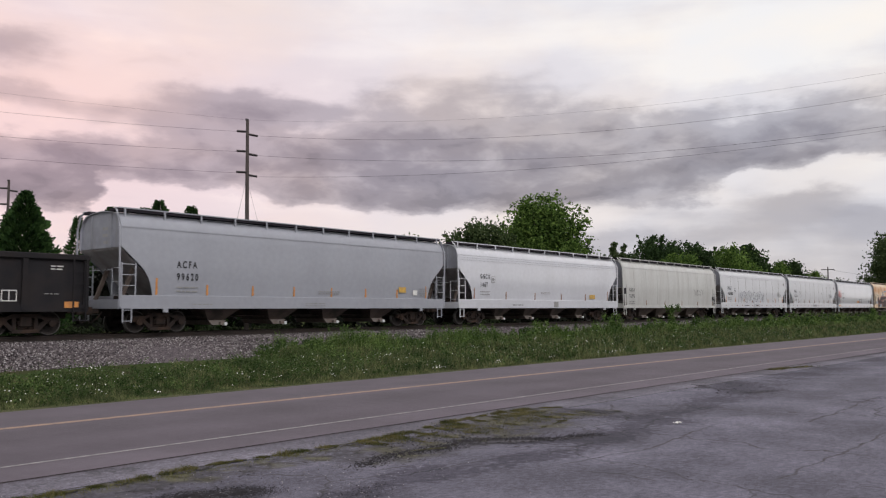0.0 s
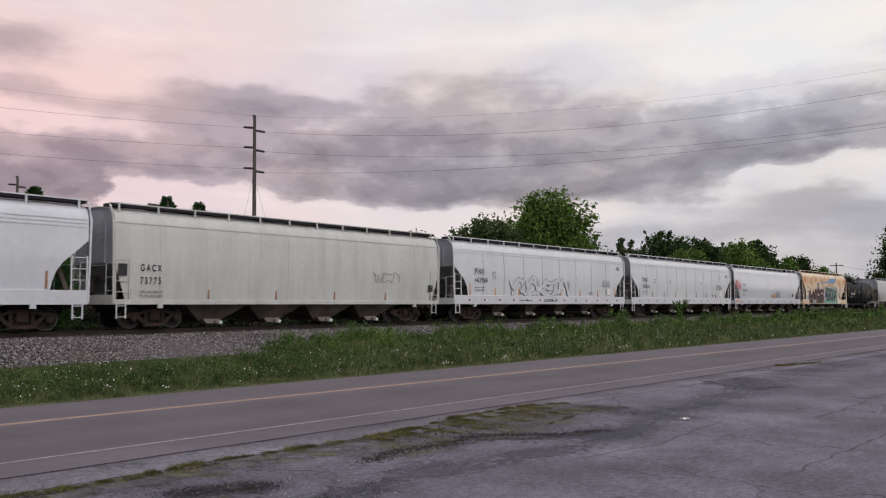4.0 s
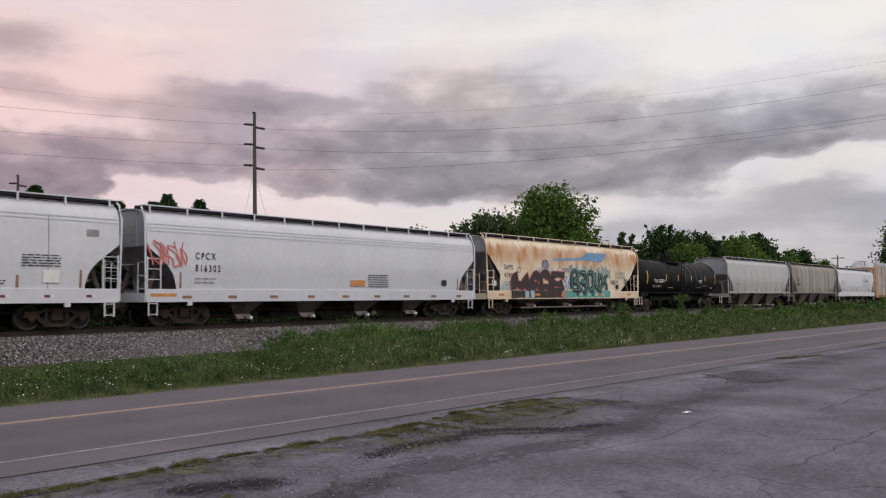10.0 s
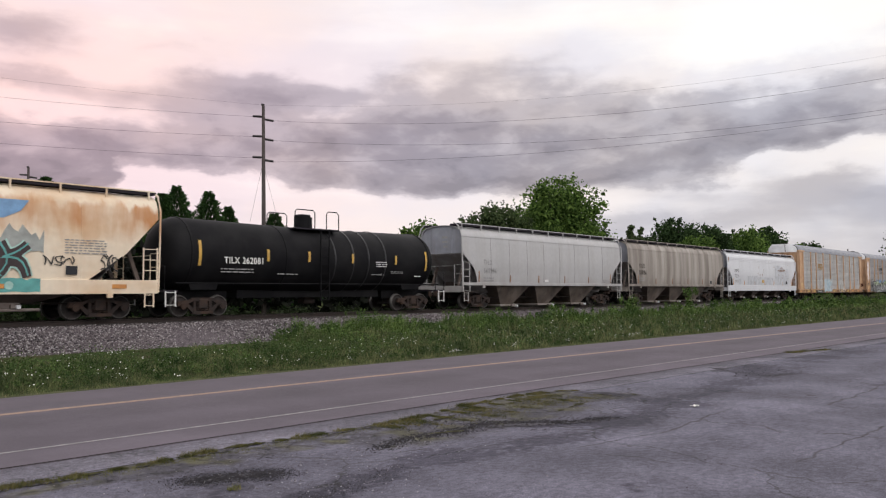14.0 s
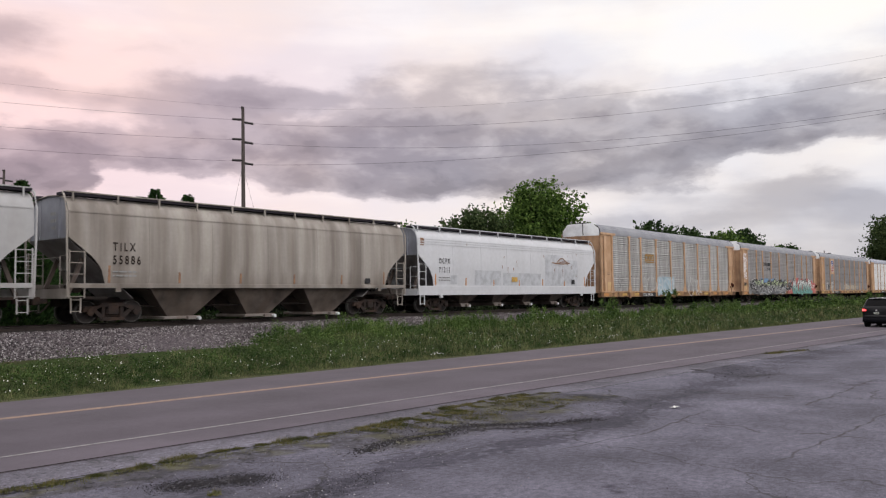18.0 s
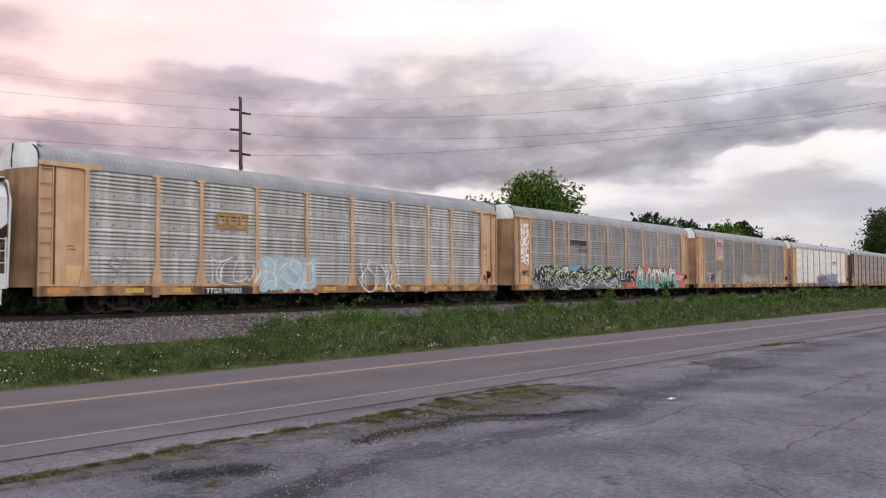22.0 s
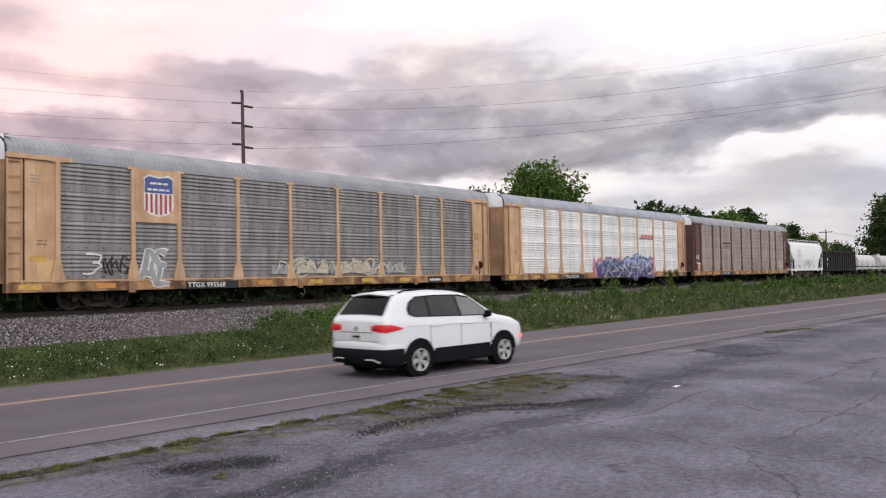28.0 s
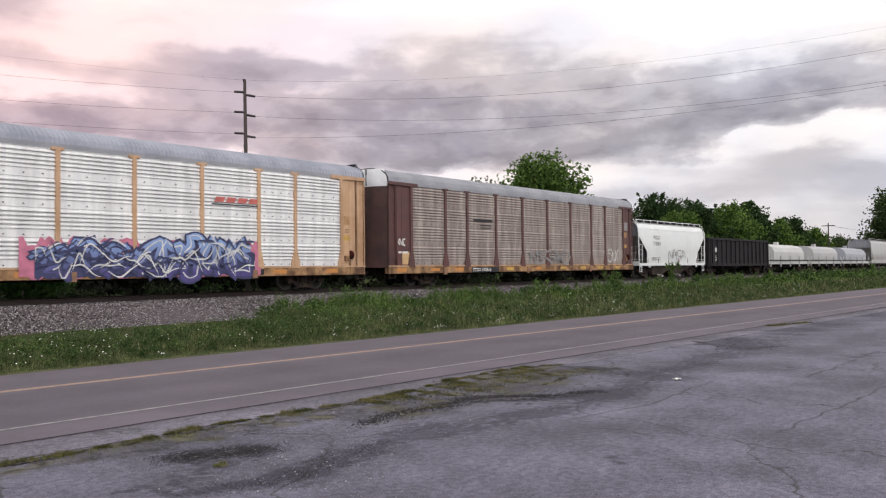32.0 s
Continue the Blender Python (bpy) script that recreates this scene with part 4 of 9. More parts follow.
        if gate_wide < 1:
            bm = prismm([(xc - gate_wide * 0.62, zb + 0.07), (xc + gate_wide * 0.62, zb + 0.07), (xc + gate_wide * 0.34, zb - 0.12), (xc - gate_wide * 0.34, zb - 0.12)], -1.05, 1.05)
        else:
            bm = boxm(xc - gate_wide * 0.55, xc + gate_wide * 0.55, -1.05, 1.05, zb - 0.1, zb + 0.02, bevel=0.02)
        box(bm, xc + gate_wide * 0.1, xc + gate_wide * 0.32, -1.2, -1.05, zb - 0.12, zb)
        part("outlet_gate", bm, M_GATE, bay)
        part("gate_cap", disc(bmesh.new(), xc + gate_wide * 0.45, -1.22, -1.02, zb - 0.08, 0.075, 10), M_ENDWHITE, bay)
    # roof walk on brackets
    zt = eave + 0.64
    for sy in (-1, 1):
        y0, y1 = sorted((sy * 0.74, sy * 1.30))
        walk_part = part("roof_walk", boxm(-0.06, L + 0.06, y0, y1, zt - 0.06, zt + 0.045), M_GRATE, car)
        yr = sy * 1.32
        part("walk_edge_rail", boxm(0.0, L, yr - 0.018, yr + 0.018, zt + 0.03, zt + 0.075), sill_m, walk_part)
        for k in range(posts):
            x = 0.25 + (L - 0.5) * k / (posts - 1)
            part("walk_bracket", boxm(x - 0.03, x + 0.03, yr - 0.03, yr + 0.02, eave + 0.30, zt + 0.075), sill_m, walk_part)
    for k in range(4):
        x = 2.5 + (L - 5) * (k + 0.5) / 4
        part("roof_hatch", boxm(x - 1.3, x + 1.3, -0.5, 0.5, eave + 0.58, eave + 0.72, bevel=0.04), paint_m, car)
    # reflective strips along the foot of the side
    for k in range(strips):
        x = ce + 0.12 + (L - 2 * ce - 0.3) * k / (strips - 1)
        tall = strip_h * (1.9 if k in (0, strips - 1) else 1.0)
        y = -side_half(zs + 0.2, eave) - 0.012
        part("reflective_strip", boxm(x, x + 0.085, y - 0.004, y + 0.02, zs + 0.03, zs + 0.03 + tall), strip_m or M_RUSTSTRIP, body)
    return car


def marks(car, words, x, z, size, material=None, rows=2, y=-SIDE - 0.016, stretch=1.0):
    """Reporting marks in lines, top line first, with small weights below."""
    material = material or M_INK
    for i, w in enumerate(words):
        lettering("stencil", w, size, car, x, y, z - i * 0.48, material, stretch * 0.80, 1.5)
    if rows:
        bars(car, x, z - (len(words) - 1) * 0.48 - 0.46, 0.95, 0.30, y + 0.02, M_FAINT, rows, int(x * 100))


def reflectors(car, L, n, z, y=-1.63, mats=None):
    for k in range(n):
        x = 1.2 + (L - 2.4) * k / (n - 1)
        plate("reflector", car, x, z, 0.2, 0.09, y, M_RED)
        plate("reflector", car, x + 0.2, z, 0.16, 0.09, y, M_CHALK)


def scrawl(car, x, z, w, h, y, material, seed, strokes=6, thick=0.05, name="painted_scrawl"):
    """Wild painted letters: thick bent strokes side by side."""
    rnd = random.Random(seed)
    bm = bmesh.new()
    for k in range(strokes):
        cx = x + w * (k + 0.5) / strokes
        sw = w / strokes * 0.85
        pts = [(cx + rnd.uniform(-0.5, 0.5) * sw, z + h * rnd.choice((0.0, 0.1, 0.9, 1.0, 0.5, 0.45))) for _ in range(5)]
        pts = sorted(pts, key=lambda q: q[1]) if rnd.random() < 0.5 else pts
        sm = []
        for i in range(len(pts) - 1):
            (ax, az_), (bx, bz) = pts[i], pts[i + 1]
            bend = rnd.uniform(-0.25, 0.25) * sw
            for j in range(5):
                f = j / 5
                sm.append((ax + (bx - ax) * f + bend * math.sin(math.pi * f), az_ + (bz - az_) * f))
        sm.append(pts[-1])
        prev = None
        for i, q in enumerate(sm):
            a, b = sm[max(i - 1, 0)], sm[min(i + 1, len(sm) - 1)]
            d = Vector((b[0] - a[0], b[1] - a[1])).normalized() if a != b else Vector((1, 0))
            t = thick * (0.7 + 0.6 * rnd.random())
            cur = (bm.verts.new((q[0] - d.y * t, y, q[1] + d.x * t)), bm.verts.new((q[0] + d.y * t, y, q[1] - d.x * t)))
            if prev:
                bm.faces.new((prev[0], prev[1], cur[1], cur[0]))
            prev = cur
    return part(name, bm, material, car)


def splash(car, x, z, w, h, y, material, seed, name="painted_patch", spiky=0.3, n=40):
    """A sprayed patch with an uneven outline."""
    rnd = random.Random(seed)
    bm = bmesh.new()
    top = [(x + w * i / n, z + h * (1 - spiky * rnd.random() * (0.4 + 0.6 * (math.sin(i * 0.9 + seed) > 0)))) for i in range(n + 1)]
    low = [(x + w * i / n, z + h * 0.12 * rnd.random()) for i in range(n + 1)]
    a = [bm.verts.new((px, y, pz)) for px, pz in top]
    b = [bm.verts.new((px, y, pz)) for px, pz in low]
    for i in range(n):
        bm.faces.new((a[i], a[i + 1], b[i + 1], b[i]))
    return part(name, bm, material, car)


POSTS = (1.70, 4.50, 6.43, 9.20, 12.0, 14.85, 17.75, 20.55, 22.55, 25.35)


def corrugated(xa, xb, z0, z1, y, rows, depth=0.035):
    """A panel pressed in lying ribs: flat bands set back, with groups of flutes that lean upwards between them."""
    prof = []
    step = (z1 - z0) / rows
    for r in range(rows):
        za = z0 + r * step
        prof += [(-depth * 0.45, za), (-depth * 0.45, za + step * 0.27)]
        for k in range(5):
            c = za + step * (0.28 + 0.142 * k)
            prof += [(-depth, c), (-depth, c + step * 0.035), (-depth * 0.12, c + step * 0.112), (0.0, c + step * 0.128)]
    prof += [(-depth * 0.45, z1)]
    return loft(bmesh.new(), [[(x, y + d, z) for d, z in prof] for x in (xa, xb)])


def autorack(name, x0, label, frame_m, panel_m, sill_m, L=26.9, ladder_left=True):
    """An enclosed car carrier: flat-car sill, posts with gussets, pressed panels, ribbed curved roof, folding end doors."""
    car = thing(name, pose(x0, TRACK_Y, RAIL_Z), label, "freight car", "cars of the freight train")
    CARS.append((car, x0))
    zs, zc, zr = 1.07, 5.22, 6.08
    yw, depth_of = 1.54, 0.08 if panel_m is M_GALVBRIGHT else 0.055
    for sy in (-1, 1):
        y0, y1 = sorted((sy * (yw + 0.07), sy * (yw - 0.25)))
        sill = part("side_sill", boxm(0.0, L, y0, y1, 0.68, zs, bevel=0.015), M_TANSILL, car)
        part("sill_lip", boxm(0.0, L, min(sy * (yw + 0.09), sy * yw), max(sy * (yw + 0.09), sy * yw), zs - 0.03, zs + 0.03), sill_m, sill)
        y0, y1 = sorted((sy * (yw + 0.05), sy * (yw - 0.1)))
        part("top_chord", boxm(0.0, L, y0, y1, zc, zc + 0.17), M_ROOF, car)
        for i, (a, b) in enumerate(zip(POSTS, POSTS[1:])):
            bm = corrugated(a, b, zs + 0.04, zc, sy * yw if sy < 0 else sy * yw, 4, depth_of if sy < 0 else -depth_of)
            pan = part("side_panel", bm, panel_m, car)
            if sy < 0:
                bm = bmesh.new()
                for r in range(4):
                    for q in range(4):
                        xq, zq = a + (b - a) * (q + 0.6) / 4.4, zs + 0.12 + (zc - zs) * r / 4
                        box(bm, xq - 0.022, xq + 0.022, -yw - depth_of - 0.012, -yw - depth_of, zq - 0.022, zq + 0.022)
                tagged(part("bolt_pattern", bm, M_UNDER, pan), kind="stuff")
        for x in POSTS:
            y0, y1 = sorted((sy * (yw - 0.02), sy * (yw + 0.11)))
            post = part("side_post", boxm(x - 0.085, x + 0.085, y0, y1, zs, zc + 0.02, bevel=0.012), frame_m, car)
            part("post_gusset", prismm([(x - 0.25, zs - 0.06), (x + 0.25, zs - 0.06), (x + 0.22, zs + 0.2), (x + 0.09, zs + 0.75), (x - 0.09, zs + 0.75), (x - 0.22, zs + 0.2)], *sorted((sy * (yw + 0.01), sy * (yw + 0.098)))), frame_m, post)
            part("post_head", boxm(x - 0.22, x + 0.22, *sorted((sy * (yw + 0.0), sy * (yw + 0.10))), zc - 0.05, zc + 0.05), frame_m, post)
        for s, xe in ((1, 0.0), (-1, L)):
            xa, xb = sorted((xe + s * 0.62, xe + s * (1.62 if s > 0 else 1.45)))
            door = part("end_side_panel", boxm(xa, xb, *sorted((sy * (yw - 0.06), sy * (yw + 0.02))), zs, zc), frame_m, car)
            part("door_track_bar", boxm(min(xe, xe + s * 2.2), max(xe, xe + s * 2.2), *sorted((sy * (yw - 0.02), sy * (yw + 0.1))), zc - 0.02, zc + 0.14), frame_m, car)
            xa, xb = sorted((xe + s * 0.04, xe + s * 0.5))
            part("corner_panel", boxm(xa, xb, *sorted((sy * (yw - 0.2), sy * (yw - 0.02))), zs - 0.1, zc), frame_m, car)
            # Dark strip added behind the gap to draw the shadow in it.
            xa2, xb2 = sorted((xe + s * 0.5, xe + s * 0.62))
            part("door_slot", boxm(xa2, xb2, *sorted((sy * (yw - 0.16), sy * (yw - 0.08))), zs - 0.05, zc), M_SLOT, car)
            part("door_edge", boxm(xe + s * 1.0 - 0.016, xe + s * 1.0 + 0.016, *sorted((sy * (yw + 0.012), sy * (yw + 0.032))), zs + 0.05, zc - 0.04), frame_m, door)
            part("toe_plate", prismm([(xe + s * 0.62, zs), (xe + s * 0.95, zs), (xe + s * 0.68, zs + 0.7), (xe + s * 0.62, zs + 0.7)], *sorted((sy * (yw + 0.022), sy * (yw + 0.05)))), frame_m, door)
            lad = ladder(car, xa, xb, sy * (yw + 0.05), zs - 0.1, zc - 0.05, frame_m, 9)
            ladder(car, xa + 0.02, xb - 0.02, sy * (yw + 0.02), 0.42, 0.85, M_UNDER, 2, "step")
    # ribbed roof
    seg = 12
    arc = [(-yw * math.cos(math.pi * k / seg), zc + 0.1 + (zr - zc - 0.1) * math.sin(math.pi * k / seg) ** 0.75) for k in range(seg + 1)]
    rings, nrib = [], 150
    for i in range(nrib):
        xa = L * i / nrib
        w = L / nrib
        for f, o in ((0.0, 0.0), (0.45, 0.0), (0.60, 0.026), (0.85, 0.026)):
            rings.append([(xa + w * f, y * (1 + o / 1.6), z + o) for y, z in arc])
    rings.append([(L, y, z) for y, z in arc])
    part("roof", loft(bmesh.new(), rings), M_ROOFPALE if panel_m is M_GALVBRIGHT else M_ROOF, car)
    for s, xe in ((1, 0.0), (-1, L)):
        # bowed end doors, tan below and pale above
        for mat_, za, zb in ((frame_m, 1.0, zc - 0.1), (M_ENDWHITE, zc - 0.1, zr - 0.05)):
            bm = bmesh.new()
            ring = [(xe - s * (0.42 * (1 - (y / 1.5) ** 2)), y) for y in (-1.5, -1.0, -0.5, 0, 0.5, 1.0, 1.5)]
            top = 0.78 if mat_ is M_ENDWHITE else 1.0
            inner = [(xe + s * 0.35, y * (1 if top == 1.0 else 0.9), za if q == 0 else zb) for q in (0,) for _, y in ring]
            rings = [[(x, y, za) for x, y in ring], [(x, y, (za + zb) / 2) for x, y in ring], [(x + s * 0.1 * (top < 1), y * top, zb) for x, y in ring]]
            loft(bm, rings)
            part("end_door" if mat_ is frame_m else "end_door_upper", bm, (M_ENDBROWN if frame_m is M_BROWN else M_ENDTAN) if mat_ is frame_m else mat_, car, smooth=True)
        part("roof_rim", tubem([(xe + s * 0.02, y * 1.01, z + 0.02) for y, z in arc[:8]], 0.034, 6), M_UNDER, car)
        part("door_seal", tubem([(xe - s * 0.40, -0.42, zc - 0.05), (xe - s * 0.34, -0.36, zr - 0.06)], 0.03, 6), M_UNDER, car)
        part("end_roof_cap", loft(bmesh.new(), [[(xe - s * (0.42 * (1 - (y / 1.5) ** 2)) + s * 0.1, y * 0.78, zr - 0.05) for y in (-1.5, -0.75, 0, 0.75, 1.5)], [(xe + s * 0.3, y * 0.9, zr - 0.02) for y in (-1.5, -0.75, 0, 0.75, 1.5)]]), M_ENDWHITE, car)
        coupler(car, xe - s * 0.2, -s)
        truck(car, xe + s * 3.4)
    # hand brake, placards and stencils on the near side's end panels
    hb = part("hand_brake", boxm(L - 1.42, L - 1.12, -yw - 0.16, -yw - 0.015, 1.32, 1.58, bevel=0.02), M_TANSILL, car)
    part("brake_wheel", disc(bmesh.new(), 0, -0.03, 0.03, 0, 0.21, 16), M_SLOT, hb).matrix_basis = pose(L - 0.98, -yw - 0.10, 1.62, 0, 0, 90)
    part("brake_rod", tubem([(L - 1.0, -yw - 0.06, 1.45), (L - 1.02, -yw - 0.06, 0.72)], 0.02, 6), M_UNDER, hb)
    y = -yw - 0.024
    plate("placard_holder", car, L - 1.36, 3.05, 0.42, 0.4, y, M_TANSILL)
    plate("warning_placard", car, L - 1.38, 2.3, 0.44, 0.24, y, M_YELLOW)
    bars(car, L - 1.3, 2.68, 0.3, 0.2, y, M_GRIME, 3, int(x0)), bars(car, 0.98, 2.3, 0.36, 0.24, y, M_GRIME, 2, int(x0) + 1)
    plate("paint_patch", car, 1.0, zs + 0.08, 0.6, 0.62, y + 0.001, M_PATCH)
    part("deck", boxm(0.1, L - 0.1, -1.5, 1.5, 0.98, 1.12), M_UNDER, car)
    part("inner_deck", boxm(0.3, L - 0.3, -1.45, 1.45, 3.1, 3.15), M_UNDER, car)
    part("centre_sill", boxm(0.2, L - 0.2, -0.35, 0.35, 0.6, 0.98), M_UNDER, car)
    return car


def tank_car(name, x0, x1, label):
    L = x1 - x0
    car = thing(name, pose(x0, TRACK_Y, RAIL_Z), label, "tank car", "cars of the freight train")
    CARS.append((car, x0))
    r, zc = 1.50, 2.55
    prof = [(0.35, 0.0), (0.38, 0.5), (0.48, 0.9), (0.66, 1.2), (0.9, 1.4), (1.2, r)]
    st = prof + [(L / 2 - 1.2, r), (L / 2, r + 0.02)]
    st = st + [(L - a, b) for a, b in st[::-1][1:]]
    seg = 40
    rings = []
    for x, q in st:
        q = max(q, 0.01)
        drop = -0.10 * math.exp(-((x - L / 2) / (L / 4)) ** 2)
        rings.append([(x, q * math.cos(2 * math.pi * k / seg), zc + drop + q * math.sin(2 * math.pi * k / seg)) for k in range(seg)])
    tank = part("tank", loft(bmesh.new(), rings, True, (True, True)), M_TANK, car, smooth=True)
    for x in (1.25, L * 0.36, L * 0.53, L * 0.60, L * 0.66, L * 0.73, L - 1.25):
        bm = bmesh.new()
        d = -0.10 * math.exp(-((x - L / 2) / (L / 4)) ** 2)
        loft(bm, [[(x + dx, (r + o) * math.cos(a), zc + d + (r + o) * math.sin(a)) for a in [2 * math.pi * k / seg for k in range(seg)]] for dx, o in ((-0.05, 0.0), (-0.04, 0.025), (0.04, 0.025), (0.05, 0.0))], True)
        part("tank_band", bm, M_TANKBAND if L * 0.5 < x < L - 2 else M_TANK, tank)
    part("dome", disc(bmesh.new(), 0, -0.3, 0.3, 0, 0.42, 20), M_TANK, car).matrix_basis = pose(L / 2 - 0.2, 0, zc + r + 0.12, 90)
    part("valve_box", boxm(L / 2 - 0.55, L / 2 + 0.05, -0.3, 0.3, zc + r - 0.05, zc + r + 0.55, bevel=0.06), M_TANK, car)
    plat = part("top_platform", boxm(L / 2 - 1.5, L / 2 + 1.1, -1.05, 1.05, zc + r - 0.22, zc + r - 0.16), M_GRATE, car)
    for sy in (-1, 1):
        y = sy * 1.02
        for xa, xb in ((-1.5, -0.35), (0.35, 1.1)):
            bm = tubem([(L / 2 + xa, y, zc + r - 0.2), (L / 2 + xa, y, zc + r + 0.55), (L / 2 + xa + 0.12, y, zc + r + 0.66), (L / 2 + xb - 0.12, y, zc + r + 0.66), (L / 2 + xb, y, zc + r + 0.55), (L / 2 + xb, y, zc + r - 0.2)], 0.026)
            part("platform_rail", bm, M_TANK, plat)
        ladder(car, L / 2 - 0.45, L / 2 + 0.05, sy * 1.56, 0.6, zc + r - 0.2, M_TANK, 9)
        part("side_rail", tubem([(0.5, sy * 1.52, 1.35), (L - 0.5, sy * 1.52, 1.35)], 0.03), M_TANK, car)
    part("tank_skirt", boxm(L / 2 - 4.2, L / 2 + 4.2, -0.5, 0.5, 0.75, 1.25), M_TANK, car)
    part("outlet", boxm(L / 2 - 0.3, L / 2 + 0.3, -0.3, 0.3, 0.45, 0.95, bevel=0.05), M_UNDER, car)
    for s, xe in ((1, 0.0), (-1, L)):
        xa, xb = sorted((xe, xe + s * 3.6))
        part("stub_sill", boxm(xa, xb, -0.35, 0.35, 0.66, 1.1), M_TANK, car)
        part("end_platform", boxm(min(xe, xe + s * 0.6), max(xe, xe + s * 0.6), -1.5, 1.5, 1.0, 1.08), M_GRATE, car)
        part("saddle", prismm([(xe + s * 1.5, 1.1), (xe + s * 2.7, 1.1), (xe + s * 2.9, 1.75), (xe + s * 1.3, 1.75)], -0.95, 0.95), M_TANK, car)
        for sy in (-1, 1):
            bm = tubem([(xe + s * 0.05, sy * 1.5, 1.0), (xe + s * 0.05, sy * 1.5, 2.0), (xe + s * 0.05, sy * 0.9, 2.0), (xe + s * 0.05, sy * 0.9, 1.0)], 0.022)
            part("end_handrail", bm, M_TANK, car)
            ladder(car, *sorted((xe + s * 0.08, xe + s * 0.5)), sy * 1.52, 0.45, 1.05, M_CHALK, 2, "step")
        coupler(car, xe, -s)
        truck(car, xe + s * 2.0)
    y = lambda z: -math.sqrt(max(0.01, (r + 0.03) ** 2 - (z - zc) ** 2))
    lettering("stencil", "TILX 262081", 0.37, car, 2.66, -1.545, 2.17, M_CHALK, 0.92, 1.1)
    bars(car, 2.6, 1.8, 1.6, 0.24, -1.40, M_FAINT, 2, 5)
    for x, h in ((1.5, 1.0), (4.8, 0.5), (7.05, 0.46), (9.68, 0.44), (12.6, 0.44), (L - 1.55, 1.0)):
        bm = bmesh.new()
        zz = [2.55 - h / 2 + h * i / 6 for i in range(7)]
        loft(bm, [[(x, y(q) - 0.012, q) for q in zz], [(x + 0.13, y(q) - 0.012, q) for q in zz]])
        part("reflective_strip", bm, M_YELLOW, tank)
    for x, z, w, h, m in ((5.5, 1.75, 1.1, 0.42, M_FAINT), (11.3, 2.2, 0.75, 0.3, M_CHALK), (11.1, 1.8, 0.9, 0.25, M_FAINT), (12.4, 1.9, 0.9, 0.2, M_FAINT), (14.2, 1.75, 0.5, 0.4, M_CHALK)):
        bars(car, x, z, w, h, y(z) - 0.03, m, 3, int(x * 10))
    return car


def gondola(name, x0, x1, label, top, ribs):
    L = x1 - x0
    car = thing(name, pose(x0, TRACK_Y, RAIL_Z), label, "freight car", "cars of the freight train")
    CARS.append((car, x0))
    for sy in (-1, 1):
        part("side_wall", boxm(0.0, L, *sorted((sy * 1.5, sy * 1.44)), 1.05, top), M_GONDOLA, car)
        part("top_rail", boxm(-0.04, L + 0.04, *sorted((sy * 1.62, sy * 1.4)), top - 0.1, top + 0.1, bevel=0.02), M_GONDOLA, car)
        part("side_sill", boxm(0.0, L, *sorted((sy * 1.58, sy * 1.4)), 0.85, 1.1), M_GONDOLA, car)
        for k in range(ribs):
            x = 0.08 + (L - 0.16) * k / (ribs - 1)
            part("side_rib", prismm([(x - 0.1, 0.72 if k % 3 == 0 else 0.9), (x + 0.1, 0.72 if k % 3 == 0 else 0.9), (x + 0.08, top), (x - 0.08, top)], *sorted((sy * 1.49, sy * 1.6))), M_GONDOLA, car)
    for s, xe in ((1, 0.0), (-1, L)):
        part("end_wall", boxm(*sorted((xe, xe + s * 0.08)), -1.44, 1.44, 0.95, top), M_GONDOLA, car)
        part("end_rib", boxm(*sorted((xe, xe - s * 0.08)), -1.4, 1.4, 1.7, 1.85), M_GONDOLA, car)
        part("end_rib", boxm(*sorted((xe, xe - s * 0.08)), -1.4, 1.4, top - 0.2, top), M_GONDOLA, car)
        ladder(car, *sorted((xe + s * 0.1, xe + s * 0.55)), -1.63, 0.5, top, M_GONDOLA, 6)
        coupler(car, xe, -s)
        truck(car, xe + s * 1.9)
    part("floor_plate", boxm(0, L, -1.44, 1.44, 0.98, 1.06), M_UNDER, car)
    part("load", boxm(0.3, L - 0.3, -1.4, 1.4, 1.06, top - 0.5), M_UNDER, car)
    part("centre_sill", boxm(0.2, L - 0.2, -0.35, 0.35, 0.6, 0.98), M_UNDER, car)
    return car


